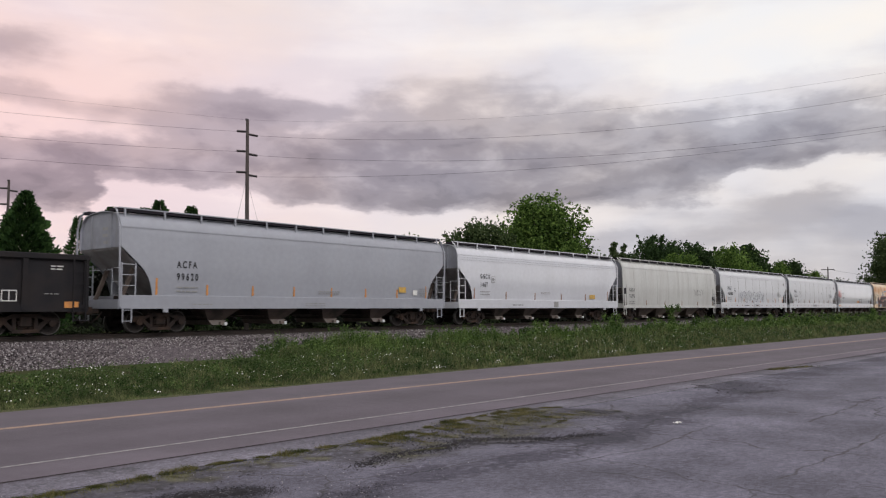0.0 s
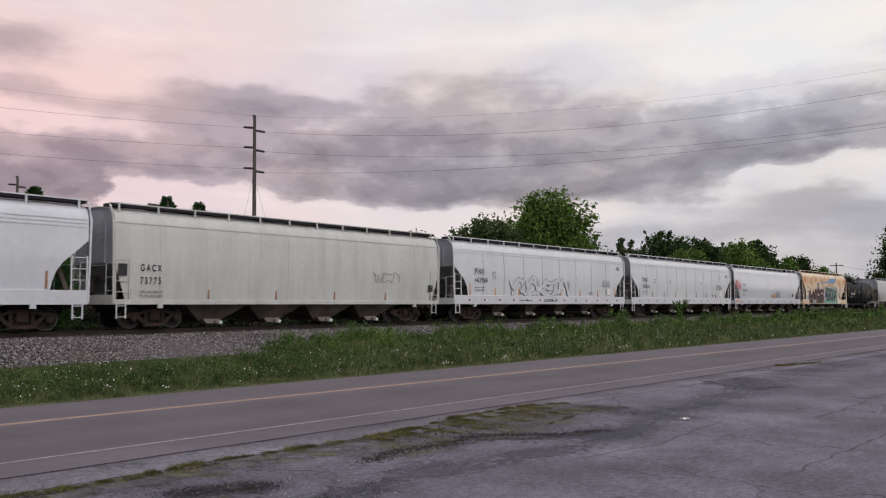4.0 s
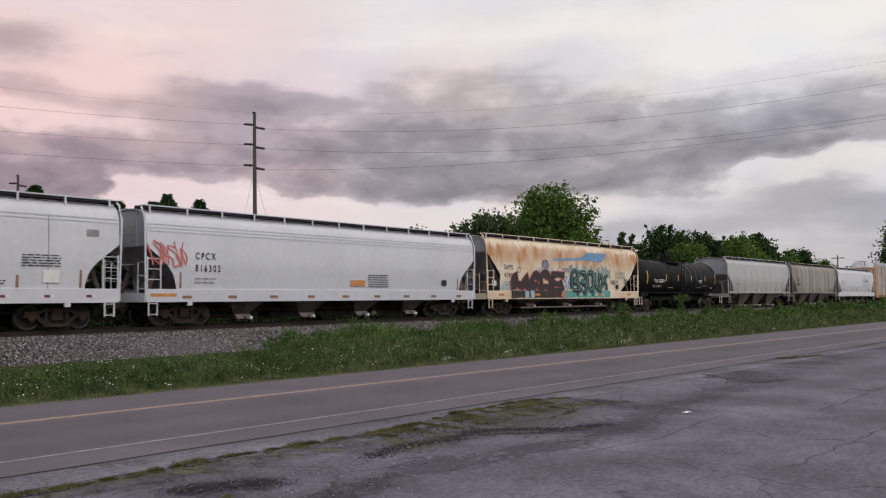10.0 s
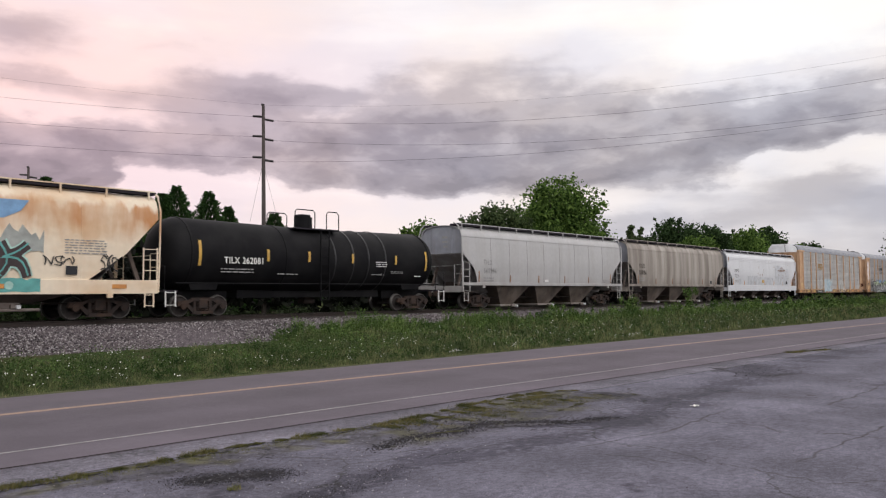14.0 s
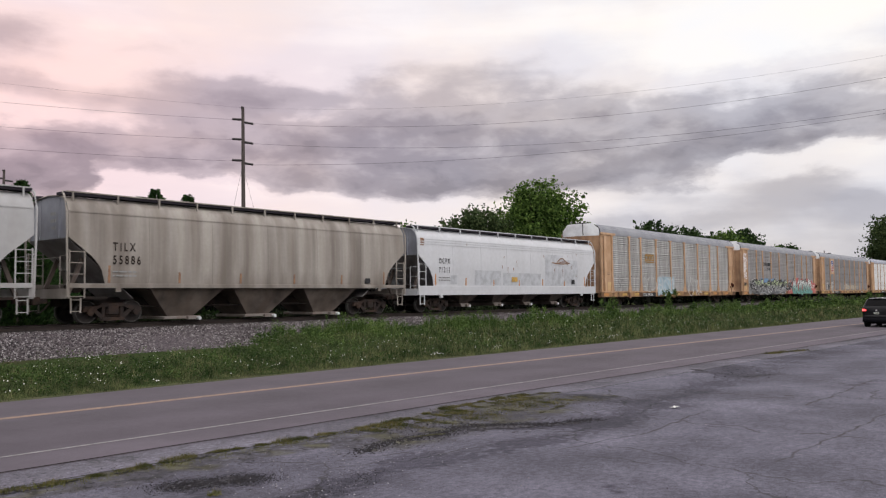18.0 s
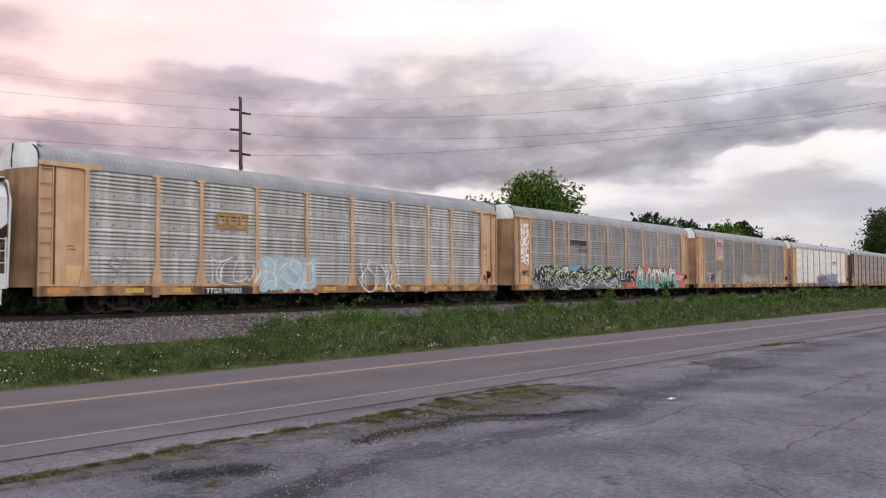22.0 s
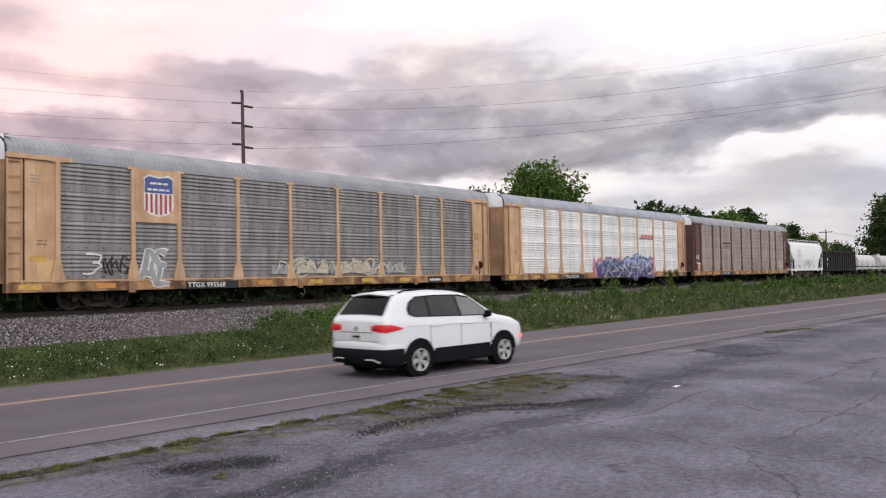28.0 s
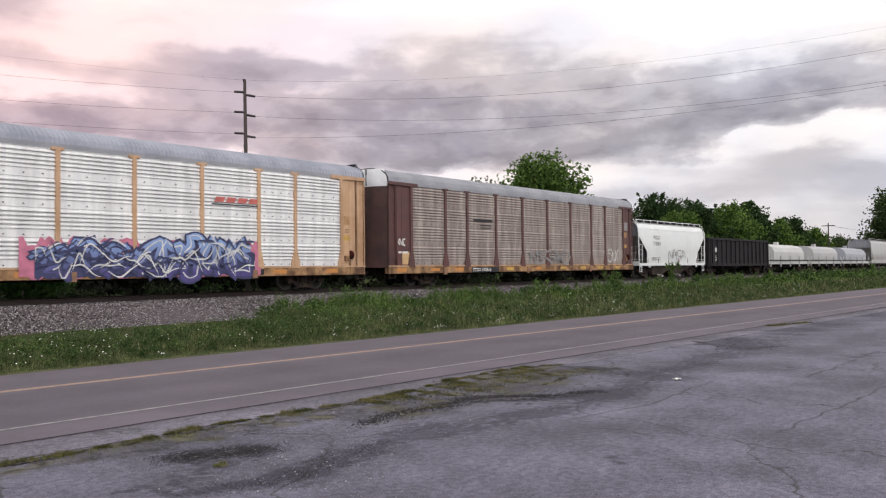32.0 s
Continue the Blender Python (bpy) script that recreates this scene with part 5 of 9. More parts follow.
def coil_car(name, x0, x1, label, cover_m):
    L = x1 - x0
    car = thing(name, pose(x0, TRACK_Y, RAIL_Z), label, "freight car", "cars of the freight train")
    CARS.append((car, x0))
    part("frame", boxm(0, L, -1.5, 1.5, 0.95, 1.45, bevel=0.02), M_CREAM, car)
    for k in range(1):
        xa, xb = 1.7, L - 1.7
        arc = [(-1.48, 1.45), (-1.48, 2.3), (-1.25, 2.8), (-0.8, 3.08), (0, 3.2), (0.8, 3.08), (1.25, 2.8), (1.48, 2.3), (1.48, 1.45)]
        hood = part("hood", loft(bmesh.new(), [[(x, y, z) for y, z in arc] for x in (xa, xb)], False), cover_m, car)
        bm = bmesh.new()
        for x in (xa, xb):
            bm.faces.new([bm.verts.new((x, y, z)) for y, z in arc])
        part("hood_end", bm, cover_m, hood)
        for j in range(6):
            x = xa + (xb - xa) * (j + 0.5) / 6
            part("hood_rib", loft(bmesh.new(), [[(x + d, y * 1.012, z * 1.005) for y, z in arc] for d in (-0.05, 0.05)]), cover_m, hood)
        part("lifting_bracket", boxm((xa + xb) / 2 - 0.3, (xa + xb) / 2 + 0.3, -0.2, 0.2, 3.15, 3.5), cover_m, hood)
    for sy in (-1, 1):
        part("walkway", boxm(0, L, *sorted((sy * 1.5, sy * 1.62)), 1.35, 1.45), M_UNDER, car)
        for k in range(5):
            x = 0.3 + (L - 0.6) * k / 4
            part("side_post", boxm(x - 0.05, x + 0.05, *sorted((sy * 1.5, sy * 1.6)), 0.7, 1.9), M_CREAM, car)
    part("centre_sill", boxm(0.2, L - 0.2, -0.5, 0.5, 0.55, 0.98), M_UNDER, car)
    for s, xe in ((1, 0.0), (-1, L)):
        coupler(car, xe, -s)
        truck(car, xe + s * 1.9)
    return car


# ---------------------------------------------------------------- paint on the cars
def spray(name, col, rough=0.6):
    return mat(name, col, rough, 0, tuple(c * 0.75 for c in col), 2.5)


G_BLACK, G_WHITE, G_TEAL = spray("black_spray", (0.02, 0.02, 0.022)), spray("white_spray", (0.72, 0.73, 0.72)), spray("teal_spray", (0.12, 0.38, 0.36))
G_MINT, G_SKY, G_RED = spray("mint_spray", (0.42, 0.66, 0.60)), spray("sky_blue_spray", (0.40, 0.54, 0.62)), spray("coral_red_spray", (0.58, 0.15, 0.13))
G_DARK, G_PINK, G_LIME = spray("maroon_black_spray", (0.045, 0.03, 0.032)), spray("pink_spray", (0.60, 0.20, 0.30)), spray("lime_spray", (0.42, 0.55, 0.24))
G_BLUE, G_NAVY, G_SILVER = spray("blue_spray", (0.16, 0.22, 0.50)), spray("navy_spray", (0.05, 0.055, 0.14)), spray("silver_spray", (0.34, 0.35, 0.36))
G_STEEL = spray("steel_grey_spray", (0.16, 0.165, 0.18))
G_AMBER = spray("amber_logo_paint", (0.42, 0.22, 0.03))
G_GLEAM = spray("reflective_white_spray", (0.95, 0.90, 0.90))
G_CARWHITE = spray("white_overspray", (0.60, 0.62, 0.65))
G_CREAM, G_LOGOBLUE, G_PATCH = spray("cream_spray", (0.56, 0.50, 0.40)), spray("logo_blue", (0.20, 0.37, 0.60)), spray("patched_grey_paint", (0.54, 0.56, 0.595))
G_SHIELDBLUE, G_SHIELDRED, G_GREYBLUE = spray("shield_blue", (0.07, 0.10, 0.30)), spray("shield_red", (0.42, 0.06, 0.07)), spray("grey_haze_spray", (0.36, 0.38, 0.36))


def fade(name, low, high, z0, z1):
    """Sprayed paint that runs from one colour at its foot to another at its head."""
    m = spray(name, low)
    t = m.node_tree
    p = t.nodes["Principled BSDF"]
    sp = t.nodes.new("ShaderNodeSeparateXYZ")
    t.links.new(t.nodes.new("ShaderNodeTexCoord").outputs["Object"], sp.inputs[0])
    mr = t.nodes.new("ShaderNodeMapRange")
    mr.inputs["From Min"].default_value, mr.inputs["From Max"].default_value = z0, z1
    t.links.new(sp.outputs[2], mr.inputs["Value"])
    mx = t.nodes.new("ShaderNodeMix")
    mx.data_type = "RGBA"
    mx.inputs[7].default_value = (*high, 1)
    t.links.new(mr.outputs[0], mx.inputs[0])
    t.links.new(p.inputs["Base Color"].links[0].from_socket, mx.inputs[6])
    t.links.new(mx.outputs[2], p.inputs["Base Color"])
    return m


F_LIME = fade("silver_to_lime_spray", (0.50, 0.51, 0.54), (0.54, 0.66, 0.37), 1.45, 1.85)
F_MINT = fade("mint_to_white_spray", (0.25, 0.55, 0.48), (0.74, 0.78, 0.76), 1.2, 1.95)
F_BLUE = fade("violet_to_sky_spray", (0.085, 0.07, 0.24), (0.25, 0.37, 0.64), 0.9, 2.1)
SKEL = {
    "M": [[(0, 0), (0.12, 1), (0.5, 0.25), (0.88, 1), (1, 0)]], "A": [[(0, 0), (0.45, 1), (0.6, 1), (1, 0)], [(0.2, 0.38), (0.8, 0.38)]],
    "D": [[(0.08, 0), (0.08, 1), (0.7, 0.9), (0.95, 0.5), (0.7, 0.08), (0.08, 0)]], "E": [[(0.95, 1), (0.1, 1), (0.1, 0), (0.95, 0)], [(0.1, 0.52), (0.8, 0.52)]],
    "B": [[(0.1, 0), (0.1, 1), (0.75, 0.95), (0.8, 0.62), (0.25, 0.52), (0.85, 0.45), (0.85, 0.08), (0.1, 0)]], "S": [[(0.92, 0.9), (0.3, 1), (0.1, 0.72), (0.85, 0.42), (0.8, 0.05), (0.05, 0.05)]],
    "O": [[(0.5, 1), (0.1, 0.75), (0.1, 0.25), (0.5, 0), (0.9, 0.25), (0.9, 0.75), (0.5, 1)]], "Y": [[(0, 1), (0.45, 0.4), (0.3, 0)], [(1, 1), (0.45, 0.4)]],
    "K": [[(0.1, 0), (0.1, 1)], [(0.95, 1), (0.2, 0.45), (1.0, 0)]], "W": [[(0, 1), (0.2, 0), (0.5, 0.7), (0.8, 0), (1, 1)]],
    "N": [[(0.05, 0), (0.08, 1), (0.9, 0), (0.95, 1)]], "C": [[(0.95, 0.85), (0.5, 1), (0.1, 0.6), (0.2, 0.1), (0.95, 0.1)]],
    "L": [[(0.1, 1.0), (0.1, 0.05), (0.95, 0.0)]], "G": [[(0.95, 0.85), (0.5, 1), (0.1, 0.6), (0.2, 0.1), (0.9, 0.08), (0.92, 0.5), (0.5, 0.48)]], "3": [[(0.1, 0.95), (0.8, 0.95), (0.45, 0.55), (0.9, 0.3), (0.5, 0.0), (0.05, 0.1)]], "Z": [[(0.0, 0.9), (1.0, 1.0), (0.1, 0.1), (1.0, 0.0)]],
}


def strokes(car, shapes, x, z, w, h, y, material, thick, seed, slant=0.0, name="spray_letter", wob=0.17):
    """Fat bent strokes of letter-like shapes, set side by side."""
    rnd = random.Random(seed)
    n = len(shapes)
    layer = 0
    for i, ch in enumerate(shapes):
        bm = bmesh.new()
        cw = w / n
        for line in SKEL[ch]:
            pts = [(x + cw * (i - 0.08 + 1.12 * (px + rnd.uniform(-wob, wob))) + slant * pz * h, z + h * (pz + rnd.uniform(-wob, wob) * 0.7)) for px, pz in line]
            sm = []
            for (ax, az_), (bx, bz) in zip(pts, pts[1:]):
                bow = rnd.uniform(-0.3, 0.3)
                for j in range(5):
                    f = j / 5
                    q = bow * math.sin(math.pi * f)
                    sm.append((ax + (bx - ax) * f - (bz - az_) * q, az_ + (bz - az_) * f + (bx - ax) * q))
            sm.append(pts[-1])
            prev = None
            layer += 1
            yy = y - 0.0006 * layer
            for j, q in enumerate(sm):
                a, b = sm[max(j - 1, 0)], sm[min(j + 1, len(sm) - 1)]
                d = Vector((b[0] - a[0], b[1] - a[1]))
                d = d.normalized() if d.length > 1e-6 else Vector((1, 0))
                t = thick * (1.0 + 0.25 * math.sin(j * 0.7 + i))
                cur = (bm.verts.new((q[0] - d.y * t, yy, q[1] + d.x * t)), bm.verts.new((q[0] + d.y * t, yy, q[1] - d.x * t)))
                if prev:
                    bm.faces.new((prev[0], prev[1], cur[1], cur[0]))
                prev = cur
        part(name, bm, material, car)


def piece(car, shapes, x, z, w, h, y, fill, edge, thick, seed, slant=0.0, shine=None, rim=1.55, wob=0.17):
    """A full graffiti piece: outline, fill and shine laid over one another."""
    strokes(car, shapes, x, z, w, h, y, edge, thick * rim, seed, slant, "spray_outline", wob)
    strokes(car, shapes, x, z, w, h, y - 0.012, fill, thick, seed, slant, "spray_fill", wob)
    if shine:
        strokes(car, shapes, x + 0.02, z + 0.05, w, h, y - 0.024, shine, thick * 0.16, seed, slant, "spray_shine", wob)


def wildstyle(car, x, z, w, h, y, fill, edge, seed, n=26, shine=None, size=0.9):
    """Interlocked bent arrow-like shapes with fat outlines, inner lines and bright glints."""
    rnd = random.Random(seed)

    def ribbon(bm, pts, t, yy):
        prev = None
        for j, q in enumerate(pts):
            a, b = pts[max(j - 1, 0)], pts[min(j + 1, len(pts) - 1)]
            d = Vector((b[0] - a[0], b[1] - a[1])).normalized()
            k = t * (0.35 + 0.65 * math.sin(math.pi * (j + 0.6) / (len(pts) + 0.2)))
            cur = (bm.verts.new((q[0] - d.y * k, yy, q[1] + d.x * k)), bm.verts.new((q[0] + d.y * k, yy, q[1] - d.x * k)))
            if prev:
                bm.faces.new((prev[0], prev[1], cur[1], cur[0]))
            prev = cur
    for i in range(n):
        cx = x + w * (i + 0.5 + rnd.uniform(-0.4, 0.4)) / n
        cz = z + h * rnd.choice((0.25, 0.35, 0.5, 0.62, 0.7))
        rx, rz = size * rnd.uniform(0.5, 0.9), h * rnd.uniform(0.22, 0.36)
        lean, turn = rnd.uniform(-0.5, 0.7), rnd.uniform(0, 6.3)
        ring = []
        for k in range(22):
            a = 2 * math.pi * k / 22
            r = 0.72 + 0.34 * math.sin(3 * a + turn) * rnd.uniform(0.7, 1.0) + 0.16 * math.sin(7 * a + turn * 2)
            px, pz = rx * r * math.cos(a), rz * r * math.sin(a)
            ring.append((cx + px + lean * pz, min(max(cz + pz, z - 0.05), z + h)))
        yy = y - 0.0022 * i
        lines, glints = bmesh.new(), bmesh.new()
        for nm, m, grow, dy in (("spray_outline", edge, 1.24, 0.0), ("spray_fill", fill, 1.0, 0.001)):
            bm = bmesh.new()
            c = bm.verts.new((cx, yy - dy, cz))
            vs = [bm.verts.new((cx + (px - cx) * grow, yy - dy, cz + (pz - cz) * grow)) for px, pz in ring]
            for k in range(22):
                bm.faces.new((c, vs[k], vs[(k + 1) % 22]))
            part(nm, bm, m, car)
        bow = [(cx + rx * (f - 0.5) * 1.5, cz + rz * (0.5 * math.sin(3.2 * f + turn) + 0.25)) for f in [q / 8 for q in range(9)]]
        ribbon(lines, bow, 0.048, yy - 0.0014)
        ribbon(lines, [(a + 0.1, b - rz * 0.5) for a, b in bow], 0.04, yy - 0.0014)
        if shine:
            ribbon(glints, [(a + 0.05, b + 0.06) for a, b in bow[1:8]], 0.034, yy - 0.0018)
            part("spray_glint", glints, shine, car)
        part("inner_line", lines, edge, car)


def flow_lines(car, x, z, w, h, y, material, seed, n, thick, name="flowing_line"):
    """Swung sprayed lines that sweep through a piece, pointed at both ends."""
    rnd = random.Random(seed)
    bm = bmesh.new()
    for i in range(n):
        cx, cz = x + w * (i + rnd.random()) / n, z + h * rnd.uniform(0.12, 0.88)
        l, rise, bow = rnd.uniform(0.5, 1.5), rnd.uniform(-0.5, 0.5) * h, rnd.uniform(-0.45, 0.45) * h
        pts = []
        for k in range(13):
            f = k / 12
            pts.append((min(max(cx + (f - 0.5) * l, x), x + w), min(max(cz + (f - 0.5) * rise + bow * math.sin(math.pi * f) + 0.06 * math.sin(9 * f + i), z), z + h)))
        prev = None
        for k, q in enumerate(pts):
            a, b = pts[max(k - 1, 0)], pts[min(k + 1, 12)]
            d = Vector((b[0] - a[0], b[1] - a[1]))
            d = d.normalized() if d.length > 1e-6 else Vector((1, 0))
            t = thick * (0.15 + math.sin(math.pi * (k + 0.3) / 12.6))
            cur = (bm.verts.new((q[0] - d.y * t, y - 0.0004 * i, q[1] + d.x * t)), bm.verts.new((q[0] + d.y * t, y - 0.0004 * i, q[1] - d.x * t)))
            if prev:
                bm.faces.new((prev[0], prev[1], cur[1], cur[0]))
            prev = cur
    return part(name, bm, material, car)


def flat(car, name, outline, y, material, label=""):
    bm = bmesh.new()
    bm.faces.new([bm.verts.new((px, y, pz)) for px, pz in outline])
    return part(name, bm, material, car, label)


def rust_runs(car, L, n, seed, z0=1.6, z1=3.9, eave=4.0):
    """Small rust spots with runs below them."""
    rnd = random.Random(seed)
    for _ in range(n):
        x, z = rnd.uniform(1.6, L - 1.6), rnd.uniform(z0 + 0.6, z1)
        h, w = rnd.uniform(0.12, 0.45), rnd.uniform(0.02, 0.05)
        y = -side_half(z, eave) - 0.012
        flat(car, "rust_run", [(x - w, z), (x + w, z + 0.02), (x + w * 0.3, z - h), (x - w * 0.3, z - h)], y, M_RUSTSTRIP)


Y = -SIDE - 0.018
gon0 = gondola("gondola_car", -162.6, -145.6, "dark grey open gondola car with a weathered rim", 2.75, 9)
for x_, z_, w_, h_ in ((14.1, 1.55, 0.5, 0.03), (14.1, 1.2, 0.5, 0.03), (14.1, 1.2, 0.03, 0.38), (14.57, 1.2, 0.03, 0.38), (14.33, 1.2, 0.03, 0.38)):
    plate("stencil_frame", gon0, x_, z_, w_, h_, -1.51, M_CHALK)
plate("orange_panel", gon0, 16.15, 0.98, 0.5, 0.22, -1.60, M_ORANGE)
bars(gon0, 15.7, 2.3, 0.45, 0.2, -1.51, M_CHALK, 2, 3), bars(gon0, 15.5, 1.45, 0.6, 0.07, -1.51, M_FAINT, 1, 4)

car1 = hopper("covered_hopper_car", -144.4, -125.8, "pale grey covered hopper car with orange strips", M_GREY, strip_m=M_ORANGE, strips=8, bays=4, posts=12, seams=0, lines=1, eave=4.02, cut=(1.3, 3.25, 1.6, 0.6))
marks(car1, ["ACFA", "99620"], 2.3, 2.54, 0.38, stretch=0.9)
plate("yellow_panel", car1, 15.0, 1.75, 0.55, 0.28, Y, M_YELLOW), plate("stencil_panel", car1, 16.1, 1.62, 0.32, 0.26, Y, M_CHALK)
bars(car1, 9.6, 1.6, 1.3, 0.22, Y, M_FAINT, 2, 9), bars(car1, 16.6, 1.6, 0.55, 0.45, Y, M_FAINT, 4, 10), bars(car1, 3.0, 1.1, 0.9, 0.1, -1.64, M_FAINT, 1, 11), bars(car1, 8.8, 1.05, 1.2, 0.2, -1.64, M_FAINT, 2, 12)

car2 = hopper("covered_hopper_car", -124.45, -105.8, "clean white covered hopper car with ribbed eaves", M_GLOSS, bays=4, posts=11, seams=0, lines=3, eave=3.98, cut=(1.28, 3.2, 1.6, 0.55))
marks(car2, ["GGCX", "1467"], 1.98, 2.66, 0.38, stretch=0.85)
plate("yellow_panel", car2, 14.6, 1.58, 0.75, 0.28, Y, M_YELLOW)
bars(car2, 8.4, 1.85, 1.1, 0.16, Y, M_FAINT, 2, 21), bars(car2, 5.2, 1.12, 1.2, 0.12, -1.64, M_INK, 1, 22), 
for dx, dz, w_, h_ in ((0, 0, 0.36, 0.02), (0, 0.34, 0.36, 0.02), (0, 0, 0.02, 0.36), (0.34, 0, 0.02, 0.36), (0.12, 0.1, 0.12, 0.16)):
    plate("stencil_frame", car2, 3.05 + dx, 2.45 + dz, w_, h_, Y, M_FAINT)
plate("stencil_panel", car2, 9.9, 1.0, 0.55, 0.36, -1.632, M_FAINT)

car3 = hopper("covered_hopper_car", -104.8, -86.7, "aged off-white covered hopper car with deep bays", M_CREAM, sill_h=0.18, cut=(0.45, 2.5, 1.0, 0), bays=4, bay_h=0.65, bay_w=1.2, bay_m=M_BAYPALE, posts=12, seams=8, lines=1)
marks(car3, ["GACX", "73775"], 1.0, 2.2, 0.36, M_INK, stretch=0.85)
plate("stencil_panel", car3, 0.12, 2.0, 0.35, 0.45, Y, M_INK), plate("stencil_panel", car3, 17.3, 1.6, 0.35, 0.35, Y, M_INK)
strokes(car3, "WCN", 13.2, 2.0, 2.0, 0.5, Y, M_FAINT, 0.02, 5)

car4 = hopper("covered_hopper_car", -85.3, -65.7, "white covered hopper car with outlined paint scrawl", M_WHITE, seam_m=M_SEAM, bays=4, posts=13, seams=8, lines=2, eave=4.0, cut=(1.25, 3.05, 1.5, 0.5), strip_m=M_ORANGE, strips=8)
marks(car4, ["PINX", "462968"], 1.83, 2.66, 0.40, stretch=0.86)
plate("grey_panel", car4, 1.75, 2.58, 1.1, 0.44, Y + 0.012, G_PATCH)
for dx, dz, w_, h_ in ((0, 0, 0.3, 0.02), (0, 0.34, 0.3, 0.02), (0, 0, 0.02, 0.36), (0.29, 0, 0.02, 0.36), (0.1, 0.1, 0.1, 0.03)):
    plate("stencil_frame", car4, 3.5 + dx, 2.45 + dz, w_, h_, Y, M_INK)
piece(car4, "YOSKEDN", 5.3, 1.60, 6.6, 0.80, Y + 0.004, G_CARWHITE, G_NAVY, 0.135, 12, 0.1, None, 1.16)
reflectors(car4, 19.6, 13, 1.14)
plate("white_panel", car4, 17.0, 1.6, 0.55, 0.42, Y, M_CHALK), bars(car4, 16.4, 2.15, 1.1, 0.5, Y, M_FAINT, 5, 41), bars(car4, 14.6, 1.6, 0.5, 0.25, Y, M_FAINT, 2, 42), plate("patched_paint", car4, 18.5, 3.35, 0.45, 0.25, Y + 0.03, M_FAINT)
bars(car4, 6.2, 1.15, 1.4, 0.12, -1.64, M_INK, 1, 43), bars(car4, 8.9, 1.1, 1.6, 0.22, -1.64, M_INK, 3, 44)

car5 = hopper("covered_hopper_car", -64.5, -44.7, "white covered hopper car with brown strips", M_WHITE, seam_m=M_SEAM, bays=4, posts=13, seams=9, lines=2, eave=4.0, cut=(1.25, 3.05, 1.5, 0.5), strips=9)
marks(car5, ["PINX", "462636"], 1.83, 2.66, 0.40, stretch=0.86)
reflectors(car5, 19.8, 13, 1.14)
plate("grey_panel", car5, 1.75, 2.58, 1.1, 0.44, Y + 0.012, G_PATCH)
plate("white_panel", car5, 17.1, 1.65, 0.55, 0.42, Y, M_CHALK), bars(car5, 16.4, 2.2, 1.3, 0.45, Y, M_INK, 5, 51), bars(car5, 9.0, 1.1, 1.6, 0.26, -1.64, M_INK, 3, 52), plate("patched_paint", car5, 18.6, 3.3, 0.45, 0.25, Y + 0.03, M_FAINT)
bars(car5, 15.3, 1.58, 0.6, 0.2, Y, M_INK, 2, 53)
for dx, dz, w_, h_ in ((0, 0, 0.3, 0.02), (0, 0.34, 0.3, 0.02), (0, 0, 0.02, 0.36), (0.29, 0, 0.02, 0.36), (0.1, 0.1, 0.1, 0.03)):
    plate("stencil_frame", car5, 3.75 + dx, 2.5 + dz, w_, h_, Y, M_INK)
for x_, z_, k_ in ((6.75, 2.72, 1.0), (13.0, 2.7, 0.7)):
    flat(car5, "soot_mark", [(x_ - 0.2 * k_, z_), (x_ - 0.05 * k_, z_ + 0.06), (x_, z_ + 0.34 * k_), (x_ + 0.05 * k_, z_ + 0.06), (x_ + 0.2 * k_, z_), (x_ + 0.04 * k_, z_ - 0.05), (x_, z_ - 0.36 * k_), (x_ - 0.04 * k_, z_ - 0.05)], Y, M_FAINT)

car6 = hopper("covered_hopper_car", -43.6, -23.7, "glossy white covered hopper car with red scrawl", M_GLOSS, bays=4, posts=13, seams=0, lines=3, eave=3.95, cut=(1.28, 3.1, 1.5, 0.5), strips=0 + 2, bay_h=0.6)
marks(car6, ["CPCX", "816302"], 2.07, 2.63, 0.38, stretch=0.9)
strokes(car6, "NWKSW", 0.25, 2.35, 1.5, 0.85, Y - 0.004, G_RED, 0.028, 61, -0.35)
plate("orange_panel", car6, 10.45, 1.63, 0.95, 0.28, Y, M_ORANGE), bars(car6, 11.6, 1.6, 1.4, 0.65, Y, M_INK, 6, 62), plate("stencil_panel", car6, 17.1, 1.7, 0.4, 0.3, Y, M_INK)
for k_ in range(9):
    plate("reflector", car6, 1.5 + 2.1 * k_, 1.08, 0.42, 0.12, -1.632, M_RUSTSTRIP)
plate("orange_panel", car6, 0.15, 1.16, 1.1, 0.12, -1.632, M_ORANGE)

car7 = hopper("covered_hopper_car", -22.4, -3.7, "rust-stained cream covered hopper car covered in graffiti", M_RUSTY, bays=3, bay_h=0.35, bay_w=1.6, posts=12, seams=6, lines=0, eave=4.1, cut=(1.27, 3.71, 2.39, 0), strips=2, strip_h=0.01)
marks(car7, ["SHPX", "42903"], 1.65, 2.72, 0.40, stretch=0.86)
plate("small_panel", car7, 0.75, 1.75, 0.42, 0.3, Y + 0.25, M_CHALK)
for dx, dz, w_, h_ in ((0, 0, 0.28, 0.02), (0, 0.3, 0.28, 0.02), (0, 0, 0.02, 0.32), (0.27, 0, 0.02, 0.32)):
    plate("stencil_frame", car7, 3.02 + dx, 2.55 + dz, w_, h_, Y, M_INK)
flat(car7, "round_logo", [(6.08 + 0.44 * math.cos(2 * math.pi * k / 28), 3.05 + 0.38 * math.sin(2 * math.pi * k / 28)) for k in range(28)], Y + 0.004, G_NAVY)
